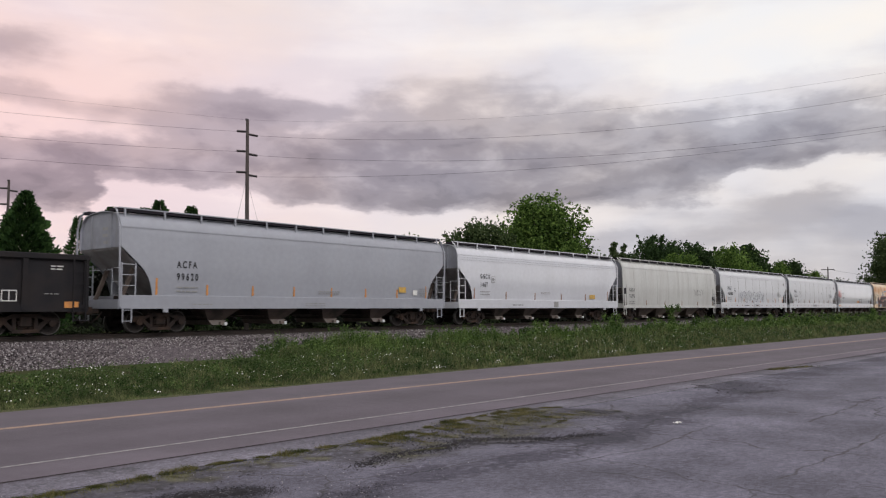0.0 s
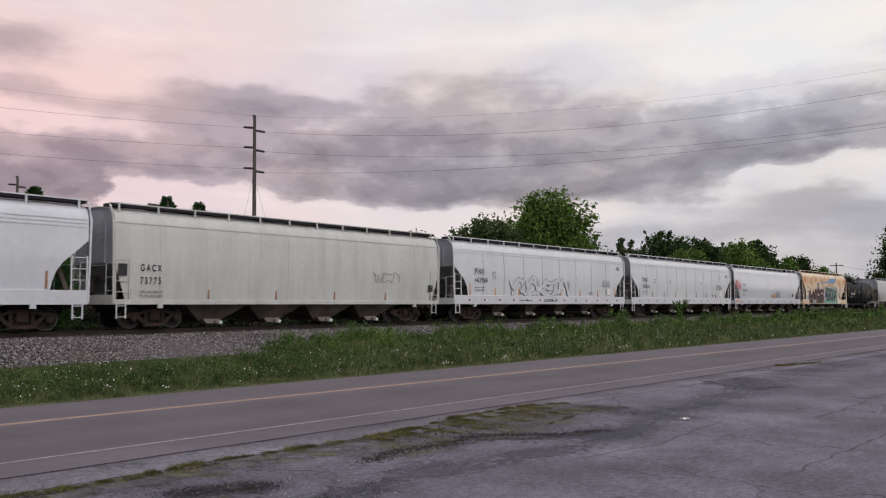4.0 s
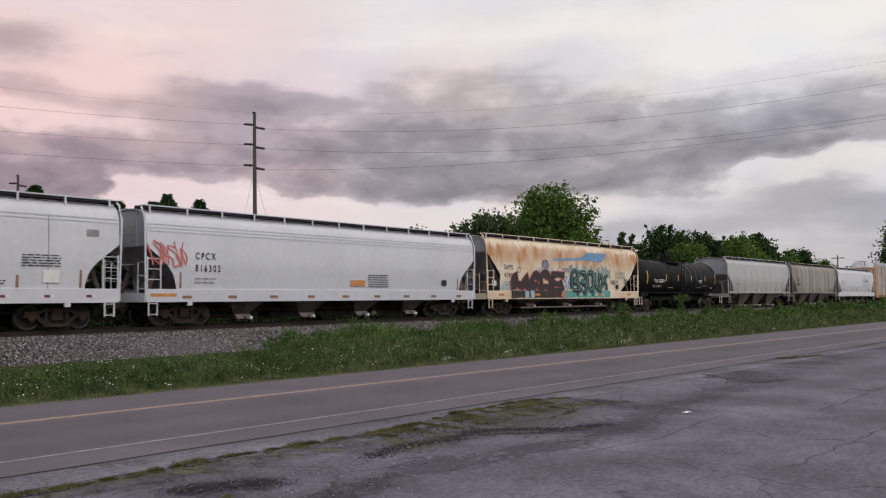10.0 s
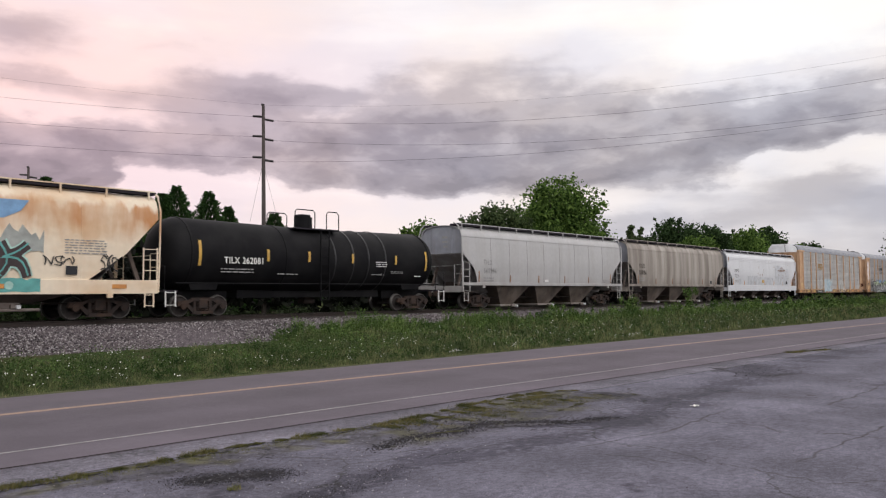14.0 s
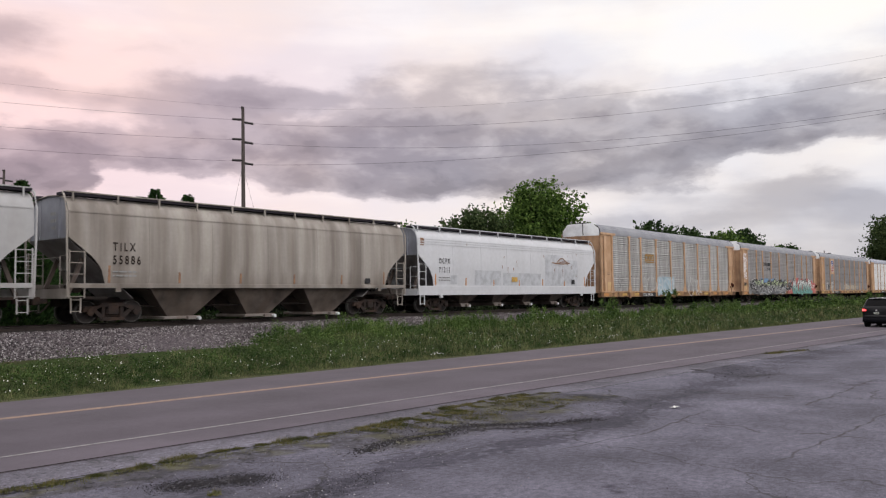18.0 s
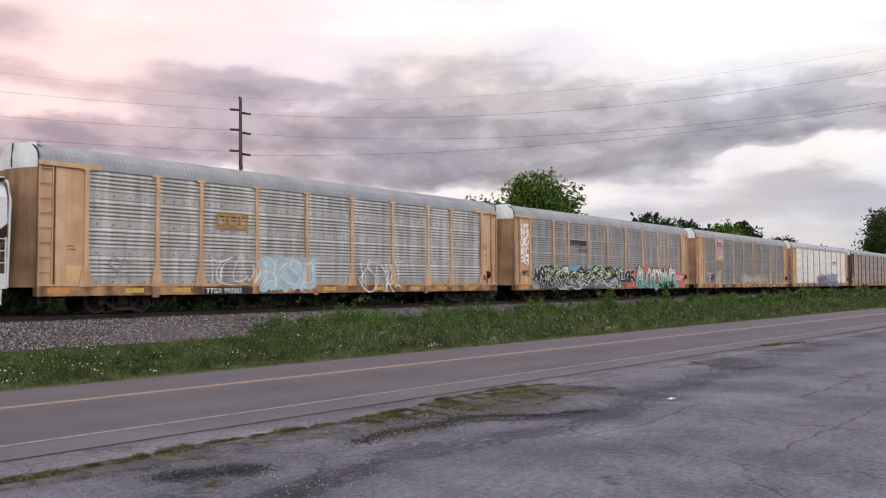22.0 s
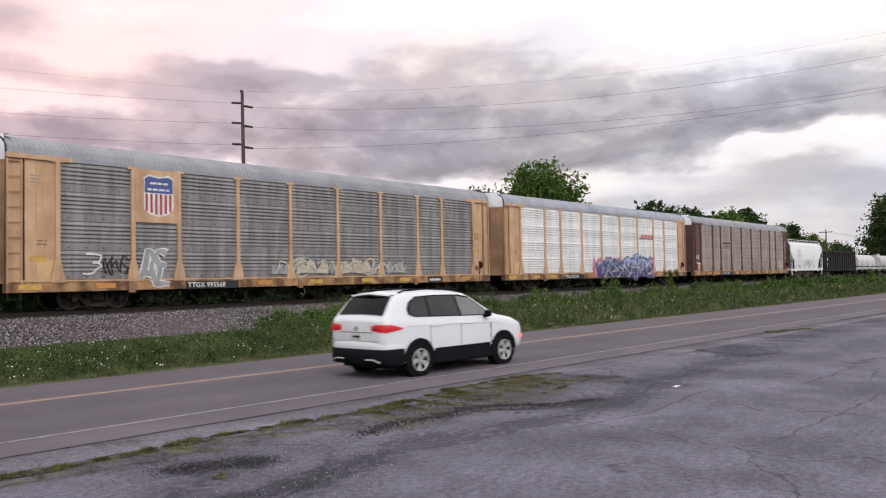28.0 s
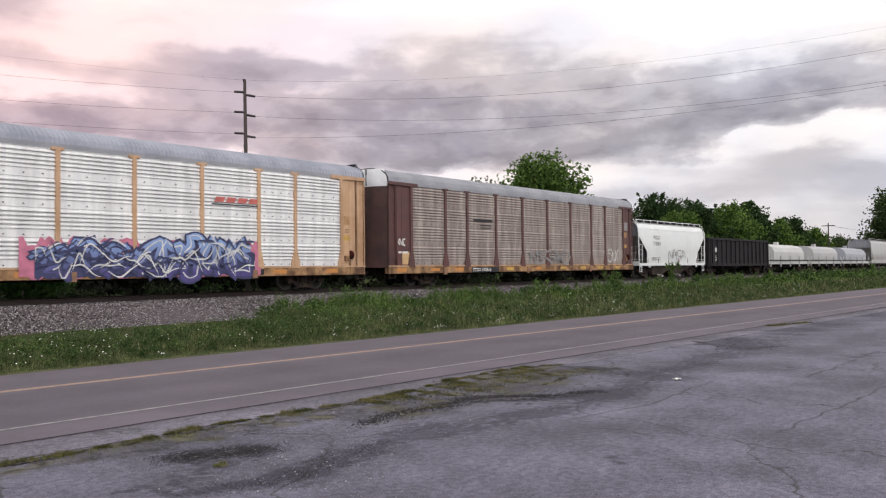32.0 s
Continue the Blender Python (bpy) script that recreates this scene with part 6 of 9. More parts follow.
for k_ in range(6):
    xo = -0.30 + 0.12 * k_
    hh = 0.36 * math.sqrt(max(0.05, 1 - (xo / 0.44) ** 2))
    flat(car7, "logo_stripe", [(6.08 + xo * 1.05 + 0.025 * math.cos(t) + xo * -0.35 * math.sin(t) ** 2 * 0 , 3.05 + hh * math.sin(t)) for t in [2 * math.pi * q / 14 for q in range(14)]], Y - 0.004, M_CHALK)
flat(car7, "blue_stripe", [(7.0, 3.52), (7.0, 3.38), (10.6, 3.52), (13.2, 3.45), (13.75, 3.72), (14.0, 4.08), (11.2, 4.06), (10.9, 3.85), (10.4, 3.68)], Y + 0.035, G_LOGOBLUE)
lettering("stencil", "ComP", 0.62, car7, 7.5, Y - 0.004, 2.66, M_FAINT, 1.0, 1.05)
splash(car7, 5.0, 2.2, 2.0, 0.75, Y + 0.002, G_SKY, 71, "sky_blue_cloud", 0.6)
splash(car7, 1.4, 1.5, 1.6, 0.55, Y + 0.03, G_SKY, 171, "sky_blue_cloud", 0.9)
splash(car7, 2.3, 0.99, 6.1, 0.50, -1.638, G_DARK, 72, "dark_foot", 0.15)
for x_ in (3.75, 4.35, 8.0):
    splash(car7, x_, 0.99, 0.42, 0.55, -1.643, G_SKY if x_ < 8 else G_PINK, 172, "pale_gap", 0.5, 6)
piece(car7, "MADE", 2.75, 1.52, 5.5, 0.92, Y - 0.006, G_DARK, G_RED, 0.235, 73, 0.0, None, 1.22, 0.06)
splash(car7, 8.9, 2.3, 5.6, 1.0, Y + 0.002, G_GREYBLUE, 74, "grey_haze", 0.75)
splash(car7, 8.2, 1.5, 1.2, 0.95, Y - 0.006, G_WHITE, 79, "white_patch", 0.5)
strokes(car7, "SWC", 8.25, 1.6, 1.1, 0.7, Y - 0.012, G_BLUE, 0.03, 80)
splash(car7, 8.3, 0.99, 6.1, 0.50, -1.640, G_TEAL, 75, "teal_foot", 0.2)
piece(car7, "BBONK", 9.25, 1.52, 4.7, 1.15, Y - 0.012, G_DARK, G_MINT, 0.20, 76, 0.0, G_TEAL, 1.3, 0.1)
for k_ in range(8):
    flat(car7, "paint_drop", [(9.9 + 0.5 * k_ + 0.14 * math.cos(t), 1.24 + 0.14 * math.sin(t)) for t in [2 * math.pi * q / 12 for q in range(12)]], -1.648, G_MINT if k_ % 2 else G_DARK)
strokes(car7, "NSW", 14.5, 1.95, 1.0, 0.3, Y, G_BLACK, 0.02, 77), strokes(car7, "SKC", 16.5, 1.75, 0.6, 0.55, Y, G_BLACK, 0.022, 78)
bars(car7, 15.2, 2.35, 1.5, 0.55, Y + 0.004, M_FAINT, 6, 71), plate("stencil_panel", car7, 15.25, 1.62, 0.4, 0.3, Y, M_INK)
for x_ in (1.0, 4.8, 7.85, 12.7, 16.9):
    plate("orange_panel", car7, x_, 1.14, 0.55, 0.15, -1.652, M_ORANGE)
for y_ in (-1.1, 1.1):
    part("outlet_pipe", tubem([(4.0, y_, 0.42), (14.6, y_, 0.42)], 0.055, 8), M_GATE, car7)

tank_car("tank_car", -3.4, 13.0, "black tank car with yellow reflective strips")

car9 = hopper("covered_hopper_car", 14.45, 32.2, "dusty light grey covered hopper car with deep outlet bays", M_LIGHT, sill_z=1.32, seam_m=M_SEAM, sill_h=0.16, cut=(1.3, 3.1, 1.4, 0.75), bays=3, bay_h=0.75, bay_w=1.35, bay_m=M_BAYPALE, posts=11, seams=8, lines=1, gate_wide=1.5, eave=4.05)
marks(car9, ["TILX", "540294"], 1.85, 2.5, 0.40, M_FAINT, stretch=0.86)
plate("white_panel", car9, 8.0, 1.55, 0.4, 0.14, Y, M_CHALK), bars(car9, 15.2, 1.5, 1.1, 0.3, Y, M_FAINT, 3, 91)
car10 = hopper("covered_hopper_car", 33.4, 50.85, "dirty brown-grey covered hopper car with deep outlet bays", M_DUSTY, sill_z=1.32, sill_h=0.16, cut=(1.35, 3.1, 1.5, 0.6), bays=3, bay_h=0.75, bay_w=1.35, bay_m=M_BAYPALE, posts=11, seams=5, lines=1, gate_wide=1.5, eave=4.05)
marks(car10, ["TILX", "55886"], 1.62, 2.68, 0.44, M_UNDER, stretch=0.9)
plate("stencil_panel", car10, 14.6, 1.55, 0.35, 0.25, Y, M_INK)
car11 = hopper("covered_hopper_car", 52.0, 70.9, "white covered hopper car with grey patched paint", M_WHITE, bays=4, posts=11, seams=6, lines=3, strip_m=M_ORANGE, eave=3.98, cut=(1.25, 3.1, 1.5, 0.55), strips=7)
marks(car11, ["OCPX", "71211"], 1.66, 2.67, 0.40, stretch=0.86)
for x_, z_, w_, h_ in ((4.9, 1.5, 2.6, 0.85), (7.7, 1.5, 4.2, 0.75), (12.4, 1.5, 2.3, 2.0), (14.75, 1.5, 1.8, 1.7), (2.7, 1.55, 0.6, 0.5)):
    bm_ = bmesh.new()
    loft(bm_, [[(xx, -side_half(zz, 3.98) - 0.010, zz) for zz in [z_ + h_ * q / 5 for q in range(6)]] for xx in (x_, x_ + w_)])
    part("patched_paint", bm_, G_PATCH, car11, "", True)
plate("yellow_panel", car11, 8.6, 1.72, 0.6, 0.28, Y, M_YELLOW), plate("stencil_panel", car11, 15.7, 1.6, 0.4, 0.3, Y, M_INK)
rust_runs(car11, 18.9, 14, 111)
flat(car11, "rust_stain", [(0.2, 4.0), (0.5, 3.98), (0.52, 3.7), (0.42, 3.55), (0.40, 3.2), (0.34, 3.2), (0.33, 3.5), (0.2, 3.6)], Y + 0.06, M_RUSTSTRIP)
strokes(car11, "Z", 13.4, 2.9, 2.0, 0.1, Y, M_RUSTSTRIP, 0.03, 112)


def sill_marks(car, words, x, w, z=0.74):
    plate("black_panel", car, x - 0.1, z - 0.06, w, 0.3, -1.616, M_INK)
    lettering("stencil", words, 0.27, car, x, -1.626, z, M_CHALK, 1.0, 1.1)


def sill_blocks(car, seed):
    rnd = random.Random(seed)
    for x_ in (0.5, 3.1, 5.2, 10.4, 13.2, 16.2, 19.0, 21.4, 24.2):
        plate("orange_panel", car, x_ + rnd.uniform(-0.2, 0.2), 0.78, 0.75, 0.18, -1.614, M_YELLOW if rnd.random() < 0.6 else M_ORANGE)
    for x_ in (4.3, 12.4, 20.2):
        part("jacking_pad", boxm(x_, x_ + 0.25, -1.66, -1.6, 0.6, 0.95), M_RUSTSTRIP, car)


RY = -1.54 - 0.118
rack1 = autorack("car_carrier", 71.9, "tan car carrier with grey ribbed panels and orange logo", M_TAN, M_GALV, M_TAN)
for k_, x_ in enumerate((7.15, 7.72, 8.28)):
    for a_ in ((x_, 3.5, 0.12, 0.5), (x_, 3.5, 0.45, 0.1), (x_, 3.9, 0.45, 0.1), (x_ + 0.35, 3.5, 0.1, 0.5)):
        plate("logo_block", rack1, *a_, -1.628, G_AMBER)
plate("logo_block", rack1, 7.15, 3.36, 1.6, 0.07, -1.628, G_AMBER)
splash(rack1, 9.3, 0.72, 3.2, 1.6, RY + 0.01, G_SKY, 101, "pale_blue_patch", 0.15)
strokes(rack1, "BKSD", 9.5, 1.05, 2.8, 1.1, RY - 0.004, G_WHITE, 0.03, 102)
strokes(rack1, "NZCW", 6.8, 1.15, 2.4, 1.0, RY, G_WHITE, 0.025, 103), strokes(rack1, "KSNAE", 15.3, 0.8, 3.1, 1.4, RY, G_WHITE, 0.03, 104)
sill_marks(rack1, "TTGX 993365", 6.68, 2.4), sill_blocks(rack1, 1)
strokes(rack1, "SC", 2.6, 1.3, 0.8, 0.7, RY + 0.05, M_FAINT, 0.03, 105)

rack2 = autorack("car_carrier", 100.75, "tan car carrier with bright graffiti along its foot", M_TAN, M_GALVDARK, M_TAN)
for k_ in range(5):
    strokes(rack2, ("NEC", "CSA", "DAY", "BSC", "SB")[k_], 0.68, 4.40 - 0.5 * k_, 0.86, 0.44, -1.60, G_GLEAM, 0.05, 200 + k_)
strokes(rack2, "NWYS", 0.75, 1.6, 0.75, 0.3, -1.60, G_BLACK, 0.03, 206)
splash(rack2, 1.85, 0.70, 12.2, 1.35, RY + 0.012, G_SILVER, 207, "silver_patch", 0.3, 80)
splash(rack2, 5.6, 1.7, 2.6, 0.75, RY + 0.010, G_LOGOBLUE, 208, "blue_patch", 0.35, 30)
splash(rack2, 8.9, 1.6, 1.5, 0.85, RY + 0.010, G_LOGOBLUE, 218, "blue_patch", 0.3, 30)
splash(rack2, 10.6, 1.2, 3.0, 1.2, RY + 0.010, G_SKY, 228, "sky_blue_patch", 0.35, 30)
wildstyle(rack2, 3.2, 0.74, 10.6, 1.62, RY + 0.004, F_LIME, G_BLACK, 211, 22, G_WHITE, 1.15)
splash(rack2, 3.4, 0.72, 10.2, 0.55, RY - 0.048, G_STEEL, 231, "dark_foot", 0.6, 60)
flow_lines(rack2, 3.2, 0.74, 10.6, 1.5, RY - 0.050, G_BLACK, 232, 46, 0.055)
flow_lines(rack2, 3.2, 0.72, 10.6, 0.9, RY - 0.070, G_WHITE, 233, 34, 0.026)
piece(rack2, "NKE", 1.9, 1.35, 1.6, 0.75, RY - 0.085, G_BLACK, G_WHITE, 0.10, 210)
piece(rack2, "BWB", 2.7, 0.95, 1.5, 0.42, RY - 0.105, G_BLACK, G_WHITE, 0.06, 220)
splash(rack2, 14.7, 0.70, 11.2, 1.3, RY + 0.006, G_RED, 214, "coral_red_patch", 0.25, 60)
for k_, (x_, z_, r_) in enumerate(((16.0, 1.75, 0.5), (18.4, 2.0, 0.6), (20.2, 1.95, 0.55), (22.3, 1.9, 0.6), (24.0, 1.8, 0.55), (25.2, 1.55, 0.5))):
    flat(rack2, "coral_red_cloud", [(x_ + r_ * 1.3 * math.cos(t), z_ + r_ * math.sin(t)) for t in [2 * math.pi * q / 20 for q in range(20)]], RY + 0.005 - 0.0008 * k_, G_RED)
piece(rack2, "LGK", 13.75, 1.25, 2.2, 0.72, RY - 0.10, G_BLACK, G_WHITE, 0.12, 213, 0.0, None, 1.4, 0.06)
splash(rack2, 16.6, 0.70, 8.0, 0.5, RY - 0.001, G_TEAL, 219, "teal_patch", 0.3, 60)
piece(rack2, "ANTOWNO".replace("T", "Y"), 16.5, 0.85, 7.4, 1.45, RY - 0.006, F_MINT, G_BLACK, 0.17, 216, 0.05, G_BLACK)
strokes(rack2, "BCZKM", 23.9, 1.35, 1.5, 0.4, RY - 0.006, G_WHITE, 0.03, 217)
for k_ in range(4):
    plate("logo_block", rack2, 6.6, 3.72 + 0.1 * k_, 1.3, 0.045, -1.628, M_INK)
plate("logo_block", rack2, 7.95, 3.72, 0.9, 0.34, -1.628, M_INK)
bars(rack2, 7.8, 3.3, 1.2, 0.3, -1.628, M_INK, 2, 22)
sill_marks(rack2, "TTGX 851844", 6.9, 2.4), sill_blocks(rack2, 2)

rack3 = autorack("car_carrier", 129.5, "tan car carrier with a blue and red shield", M_TAN, M_GALVDULL, M_TAN)
part("logo_backing", boxm(4.6, 6.35, -1.629, -1.55, 3.22, 5.22), M_TAN, rack3)
sh = lambda k: [(5.55 + k * px, 4.25 + k * pz) for px, pz in ((-0.60, 0.45), (-0.64, 0.66), (-0.42, 0.80), (0.0, 0.72), (0.42, 0.80), (0.64, 0.66), (0.60, 0.45), (0.64, -0.25), (0.60, -0.55), (0.35, -0.72), (0.0, -0.80), (-0.35, -0.72), (-0.60, -0.55), (-0.64, -0.25))]
flat(rack3, "shield", sh(1.0), -1.632, M_CHALK)
flat(rack3, "shield_top", [(4.95, 4.35), (6.15, 4.35), (6.13, 4.7), (6.14, 4.88), (5.96, 4.98), (5.55, 4.91), (5.14, 4.98), (4.96, 4.88), (4.97, 4.7)], -1.638, G_SHIELDBLUE)
for k_ in range(6):
    x_ = 4.99 + 0.2 * k_
    low_ = 3.50 + 0.3 * abs(5.55 - x_ - 0.05)
    plate("shield_stripe", rack3, x_, low_, 0.095, 4.32 - low_, -1.634, G_SHIELDRED)
for z_, w_ in ((4.68, 0.75), (4.44, 0.95)):
    bars(rack3, 5.55 - w_ / 2, z_, w_, 0.2, -1.640, M_CHALK, 1, int(z_ * 10))
strokes(rack3, "3", 2.7, 1.25, 0.7, 0.75, RY + 0.05, G_WHITE, 0.035, 301), strokes(rack3, "NWS", 3.4, 1.3, 1.0, 0.6, RY + 0.05, G_BLACK, 0.03, 302)
piece(rack3, "AE", 4.9, 0.95, 1.0, 1.1, RY + 0.03, G_SILVER, G_WHITE, 0.09, 303)
for k_, (x_, w_, h_) in enumerate(((10.9, 1.0, 0.5), (12.3, 1.9, 0.75), (14.3, 0.9, 0.55), (15.2, 2.1, 0.8), (18.0, 1.6, 0.6))):
    splash(rack3, x_, 1.2, w_, h_, RY + 0.03, G_CREAM if k_ % 2 else G_SILVER, 304 + k_, "faded_patch", 0.8, 18)
strokes(rack3, "NBAMNSAW", 11.2, 1.25, 8.2, 0.55, RY + 0.016, G_CREAM, 0.035, 304), strokes(rack3, "ZSKNC", 12.2, 1.3, 6.2, 0.45, RY + 0.022, G_SILVER, 0.03, 306)
sill_marks(rack3, "TTGX 995568", 6.8, 2.5)
plate("black_panel", rack3, 21.3, 0.72, 1.2, 0.28, -1.616, M_INK), bars(rack3, 21.45, 0.78, 0.9, 0.3, -1.622, M_CHALK, 1, 31)
sill_blocks(rack3, 3)
plate("yellow_panel", rack3, 0.75, 1.72, 0.55, 0.2, -1.565, M_YELLOW), bars(rack3, 0.8, 4.3, 0.35, 0.45, -1.565, M_FAINT, 4, 32)

rack4 = autorack("car_carrier", 158.0, "tan car carrier with bright silver panels and blue graffiti", M_TAN, M_GALVBRIGHT, M_TAN)
splash(rack4, 10.7, 0.68, 9.9, 1.55, RY + 0.012, G_PINK, 401, "pink_patch", 0.3, 70)
splash(rack4, 11.2, 0.68, 9.1, 1.15, RY + 0.006, G_NAVY, 402, "navy_patch", 0.4, 70)
wildstyle(rack4, 11.3, 0.72, 4.4, 1.5, RY - 0.002, F_BLUE, G_NAVY, 403, 15, G_WHITE, 0.7)
piece(rack4, "ABSONS", 15.3, 0.80, 4.7, 1.3, RY - 0.006, F_BLUE, G_NAVY, 0.17, 404, 0.1, G_WHITE)
flow_lines(rack4, 11.2, 0.74, 9.0, 1.4, RY - 0.075, G_NAVY, 432, 26, 0.04)
flow_lines(rack4, 11.2, 0.74, 9.0, 1.3, RY - 0.088, G_WHITE, 433, 24, 0.026)
for k_ in range(4):
    flat(rack4, "logo_block", [(18.3 + 0.56 * k_, 3.74), (18.75 + 0.56 * k_, 3.74), (18.85 + 0.56 * k_, 3.95), (18.4 + 0.56 * k_, 3.95)], -1.628, G_RED)
plate("logo_block", rack4, 18.2, 3.62, 2.3, 0.05, -1.628, M_INK)
sill_marks(rack4, "TTGX 952749", 6.9, 2.6), sill_blocks(rack4, 4)
plate("stencil_panel", rack4, 20.3, 0.74, 0.5, 0.24, -1.616, M_INK)

rack5 = autorack("car_carrier", 186.6, "red-brown car carrier with grimy panels on a yellow sill", M_BROWN, M_GALVBROWN, M_TAN)
strokes(rack5, "NC", 0.85, 2.15, 0.4, 0.3, -1.57, M_CHALK, 0.04, 501), plate("white_panel", rack5, 0.72, 1.72, 0.75, 0.1, -1.565, M_CHALK)
strokes(rack5, "NSKAWD", 12.6, 1.2, 5.0, 0.8, RY, M_FAINT, 0.05, 502), strokes(rack5, "SWN", 22.8, 1.3, 1.6, 0.9, RY, G_WHITE, 0.03, 503)
plate("logo_block", rack5, 7.0, 3.6, 1.8, 0.12, -1.628, M_INK), bars(rack5, 7.6, 3.2, 1.1, 0.3, -1.628, M_INK, 2, 51)
sill_marks(rack5, "TTGX 973810", 6.9, 2.6), sill_blocks(rack5, 5)
plate("stencil_panel", rack5, 25.6, 3.6, 0.5, 0.6, -1.565, M_FAINT)

car17 = hopper("covered_hopper_car", 214.5, 227.4, "short white two-bay covered hopper car", M_FRESH, sill_h=0.2, cut=(1.5, 3.3, 2.0, 0), bays=2, bay_h=0.75, bay_w=1.9, bay_m=M_BAYPALE, posts=11, seams=0, lines=1, eave=3.85)
marks(car17, ["WCCX", "720584"], 2.6, 3.05, 0.42, M_FAINT, rows=0, stretch=0.9)
strokes(car17, "NMSA", 5.4, 1.5, 3.2, 0.7, Y, M_FAINT, 0.04, 171), bars(car17, 2.2, 1.4, 1.6, 0.3, Y, M_FAINT, 2, 17)
gon1 = gondola("gondola_car", 228.3, 244.9, "black ribbed open gondola car", 3.35, 15)
plate("white_panel", gon1, 1.95, 2.15, 0.4, 0.4, -1.505, M_CHALK), bars(gon1, 1.95, 1.3, 0.5, 0.6, -1.505, M_CHALK, 4, 18)
coil_car("coil_car", 245.5, 259.8, "cream coil car with a pale rounded hood", M_CREAM)
coil_car("coil_car", 260.5, 275.0, "cream coil car with a grey rounded hood", M_LIGHT)
coil_car("coil_car", 275.9, 291.2, "cream coil car with a dull grey rounded hood", M_GREY)
hopper("covered_hopper_car", 292.4, 311.0, "light grey covered hopper car at the tail", M_LIGHT, bays=4)

# ---------------------------------------------------------------- plants
def leafy(name, cols, rough=0.7, patchy=0.0, thin=0.0):
    """Leaves: each one takes its own green."""
    m = bpy.data.materials.new(name)
    m.use_nodes = True
    t = m.node_tree
    p = t.nodes["Principled BSDF"]
    p.inputs["Roughness"].default_value = rough
    p.inputs["Specular IOR Level"].default_value = 0.08
    geo = t.nodes.new("ShaderNodeNewGeometry")
    r = t.nodes.new("ShaderNodeValToRGB")
    cr = r.color_ramp
    while len(cr.elements) < len(cols):
        cr.elements.new(0.5)
    for i, (e, c) in enumerate(zip(cr.elements, cols)):
        e.position, e.color = i / (len(cols) - 1), (*c, 1)
    t.links.new(geo.outputs["Random Per Island"], r.inputs[0])
    if patchy:
        co = t.nodes.new("ShaderNodeTexCoord").outputs["Object"]
        nz = t.nodes.new("ShaderNodeTexNoise")
        nz.inputs["Scale"].default_value, nz.inputs["Detail"].default_value = patchy, 5
        t.links.new(co, nz.inputs["Vector"])
        rr = t.nodes.new("ShaderNodeValToRGB")
        for e, (pos, c) in zip(rr.color_ramp.elements, ((0.36, (0.40, 0.46, 0.40)), (0.64, (1.15, 1.05, 0.95)))):
            e.position, e.color = pos, (*c, 1)
        t.links.new(nz.outputs["Fac"], rr.inputs[0])
        mx = t.nodes.new("ShaderNodeMix")
        mx.data_type, mx.blend_type = "RGBA", "MULTIPLY"
        mx.inputs[0].default_value = 1.0
        t.links.new(r.outputs[0], mx.inputs[6])
        t.links.new(rr.outputs[0], mx.inputs[7])
        t.links.new(mx.outputs[2], p.inputs["Base Color"])
    else:
        t.links.new(r.outputs[0], p.inputs["Base Color"])
    if thin:
        # light comes through thin leaves
        tr = t.nodes.new("ShaderNodeBsdfTranslucent")
        t.links.new(r.outputs[0], tr.inputs["Color"])
        ms = t.nodes.new("ShaderNodeMixShader")
        ms.inputs[0].default_value = thin
        t.links.new(p.outputs[0], ms.inputs[1])
        t.links.new(tr.outputs[0], ms.inputs[2])
        t.links.new(ms.outputs[0], t.nodes["Material Output"].inputs["Surface"])
    return m


M_LEAF = leafy("broad_leaves", [(0.03, 0.058, 0.017), (0.07, 0.125, 0.03), (0.11, 0.185, 0.042), (0.165, 0.25, 0.062)], thin=0.35)
M_LEAFDARK = leafy("dark_leaves", [(0.018, 0.034, 0.015), (0.036, 0.066, 0.024), (0.062, 0.104, 0.037)], thin=0.3)
M_LEAFOLIVE = leafy("olive_leaves", [(0.035, 0.058, 0.024), (0.06, 0.09, 0.036), (0.09, 0.12, 0.05)], thin=0.3)
M_CONE = leafy("conifer_needles", [(0.016, 0.038, 0.013), (0.03, 0.066, 0.019), (0.05, 0.095, 0.028)])
# Shrub and thicket greens are sunk to near black, standing in for shade.
M_SHRUB = leafy("shaded_shrub_leaves", [(0.009, 0.015, 0.006), (0.018, 0.028, 0.011), (0.035, 0.05, 0.02)])
M_THICKET = leafy("shaded_thicket_leaves", [(0.003, 0.0035, 0.0025), (0.005, 0.006, 0.004), (0.008, 0.010, 0.006)])
M_GRASS = leafy("grass_blades", [(0.034, 0.048, 0.022), (0.072, 0.102, 0.045), (0.118, 0.155, 0.070), (0.175, 0.215, 0.10), (0.23, 0.215, 0.135)], patchy=1.6)
# Field grass also carries the shade under the cars in its colour.
M_FIELD = leafy("shaded_field_blades", [(0.005, 0.009, 0.004), (0.01, 0.017, 0.006), (0.018, 0.028, 0.01)])
M_DRYGRASS = leafy("dry_grass_blades", [(0.065, 0.075, 0.022), (0.12, 0.125, 0.04), (0.19, 0.17, 0.07)])
M_WEED = leafy("weed_leaves", [(0.026, 0.050, 0.019), (0.062, 0.108, 0.036), (0.11, 0.175, 0.06)], patchy=0.8)
M_PETAL = mat("white_petals", (0.78, 0.78, 0.74), 0.7)
M_BARK = mat("bark", (0.10, 0.08, 0.065), 0.9, 0, (0.05, 0.04, 0.035), 6, (1, 1, 0.3), bump=0.6, bscale=20)
RNG = np.random.default_rng(7)


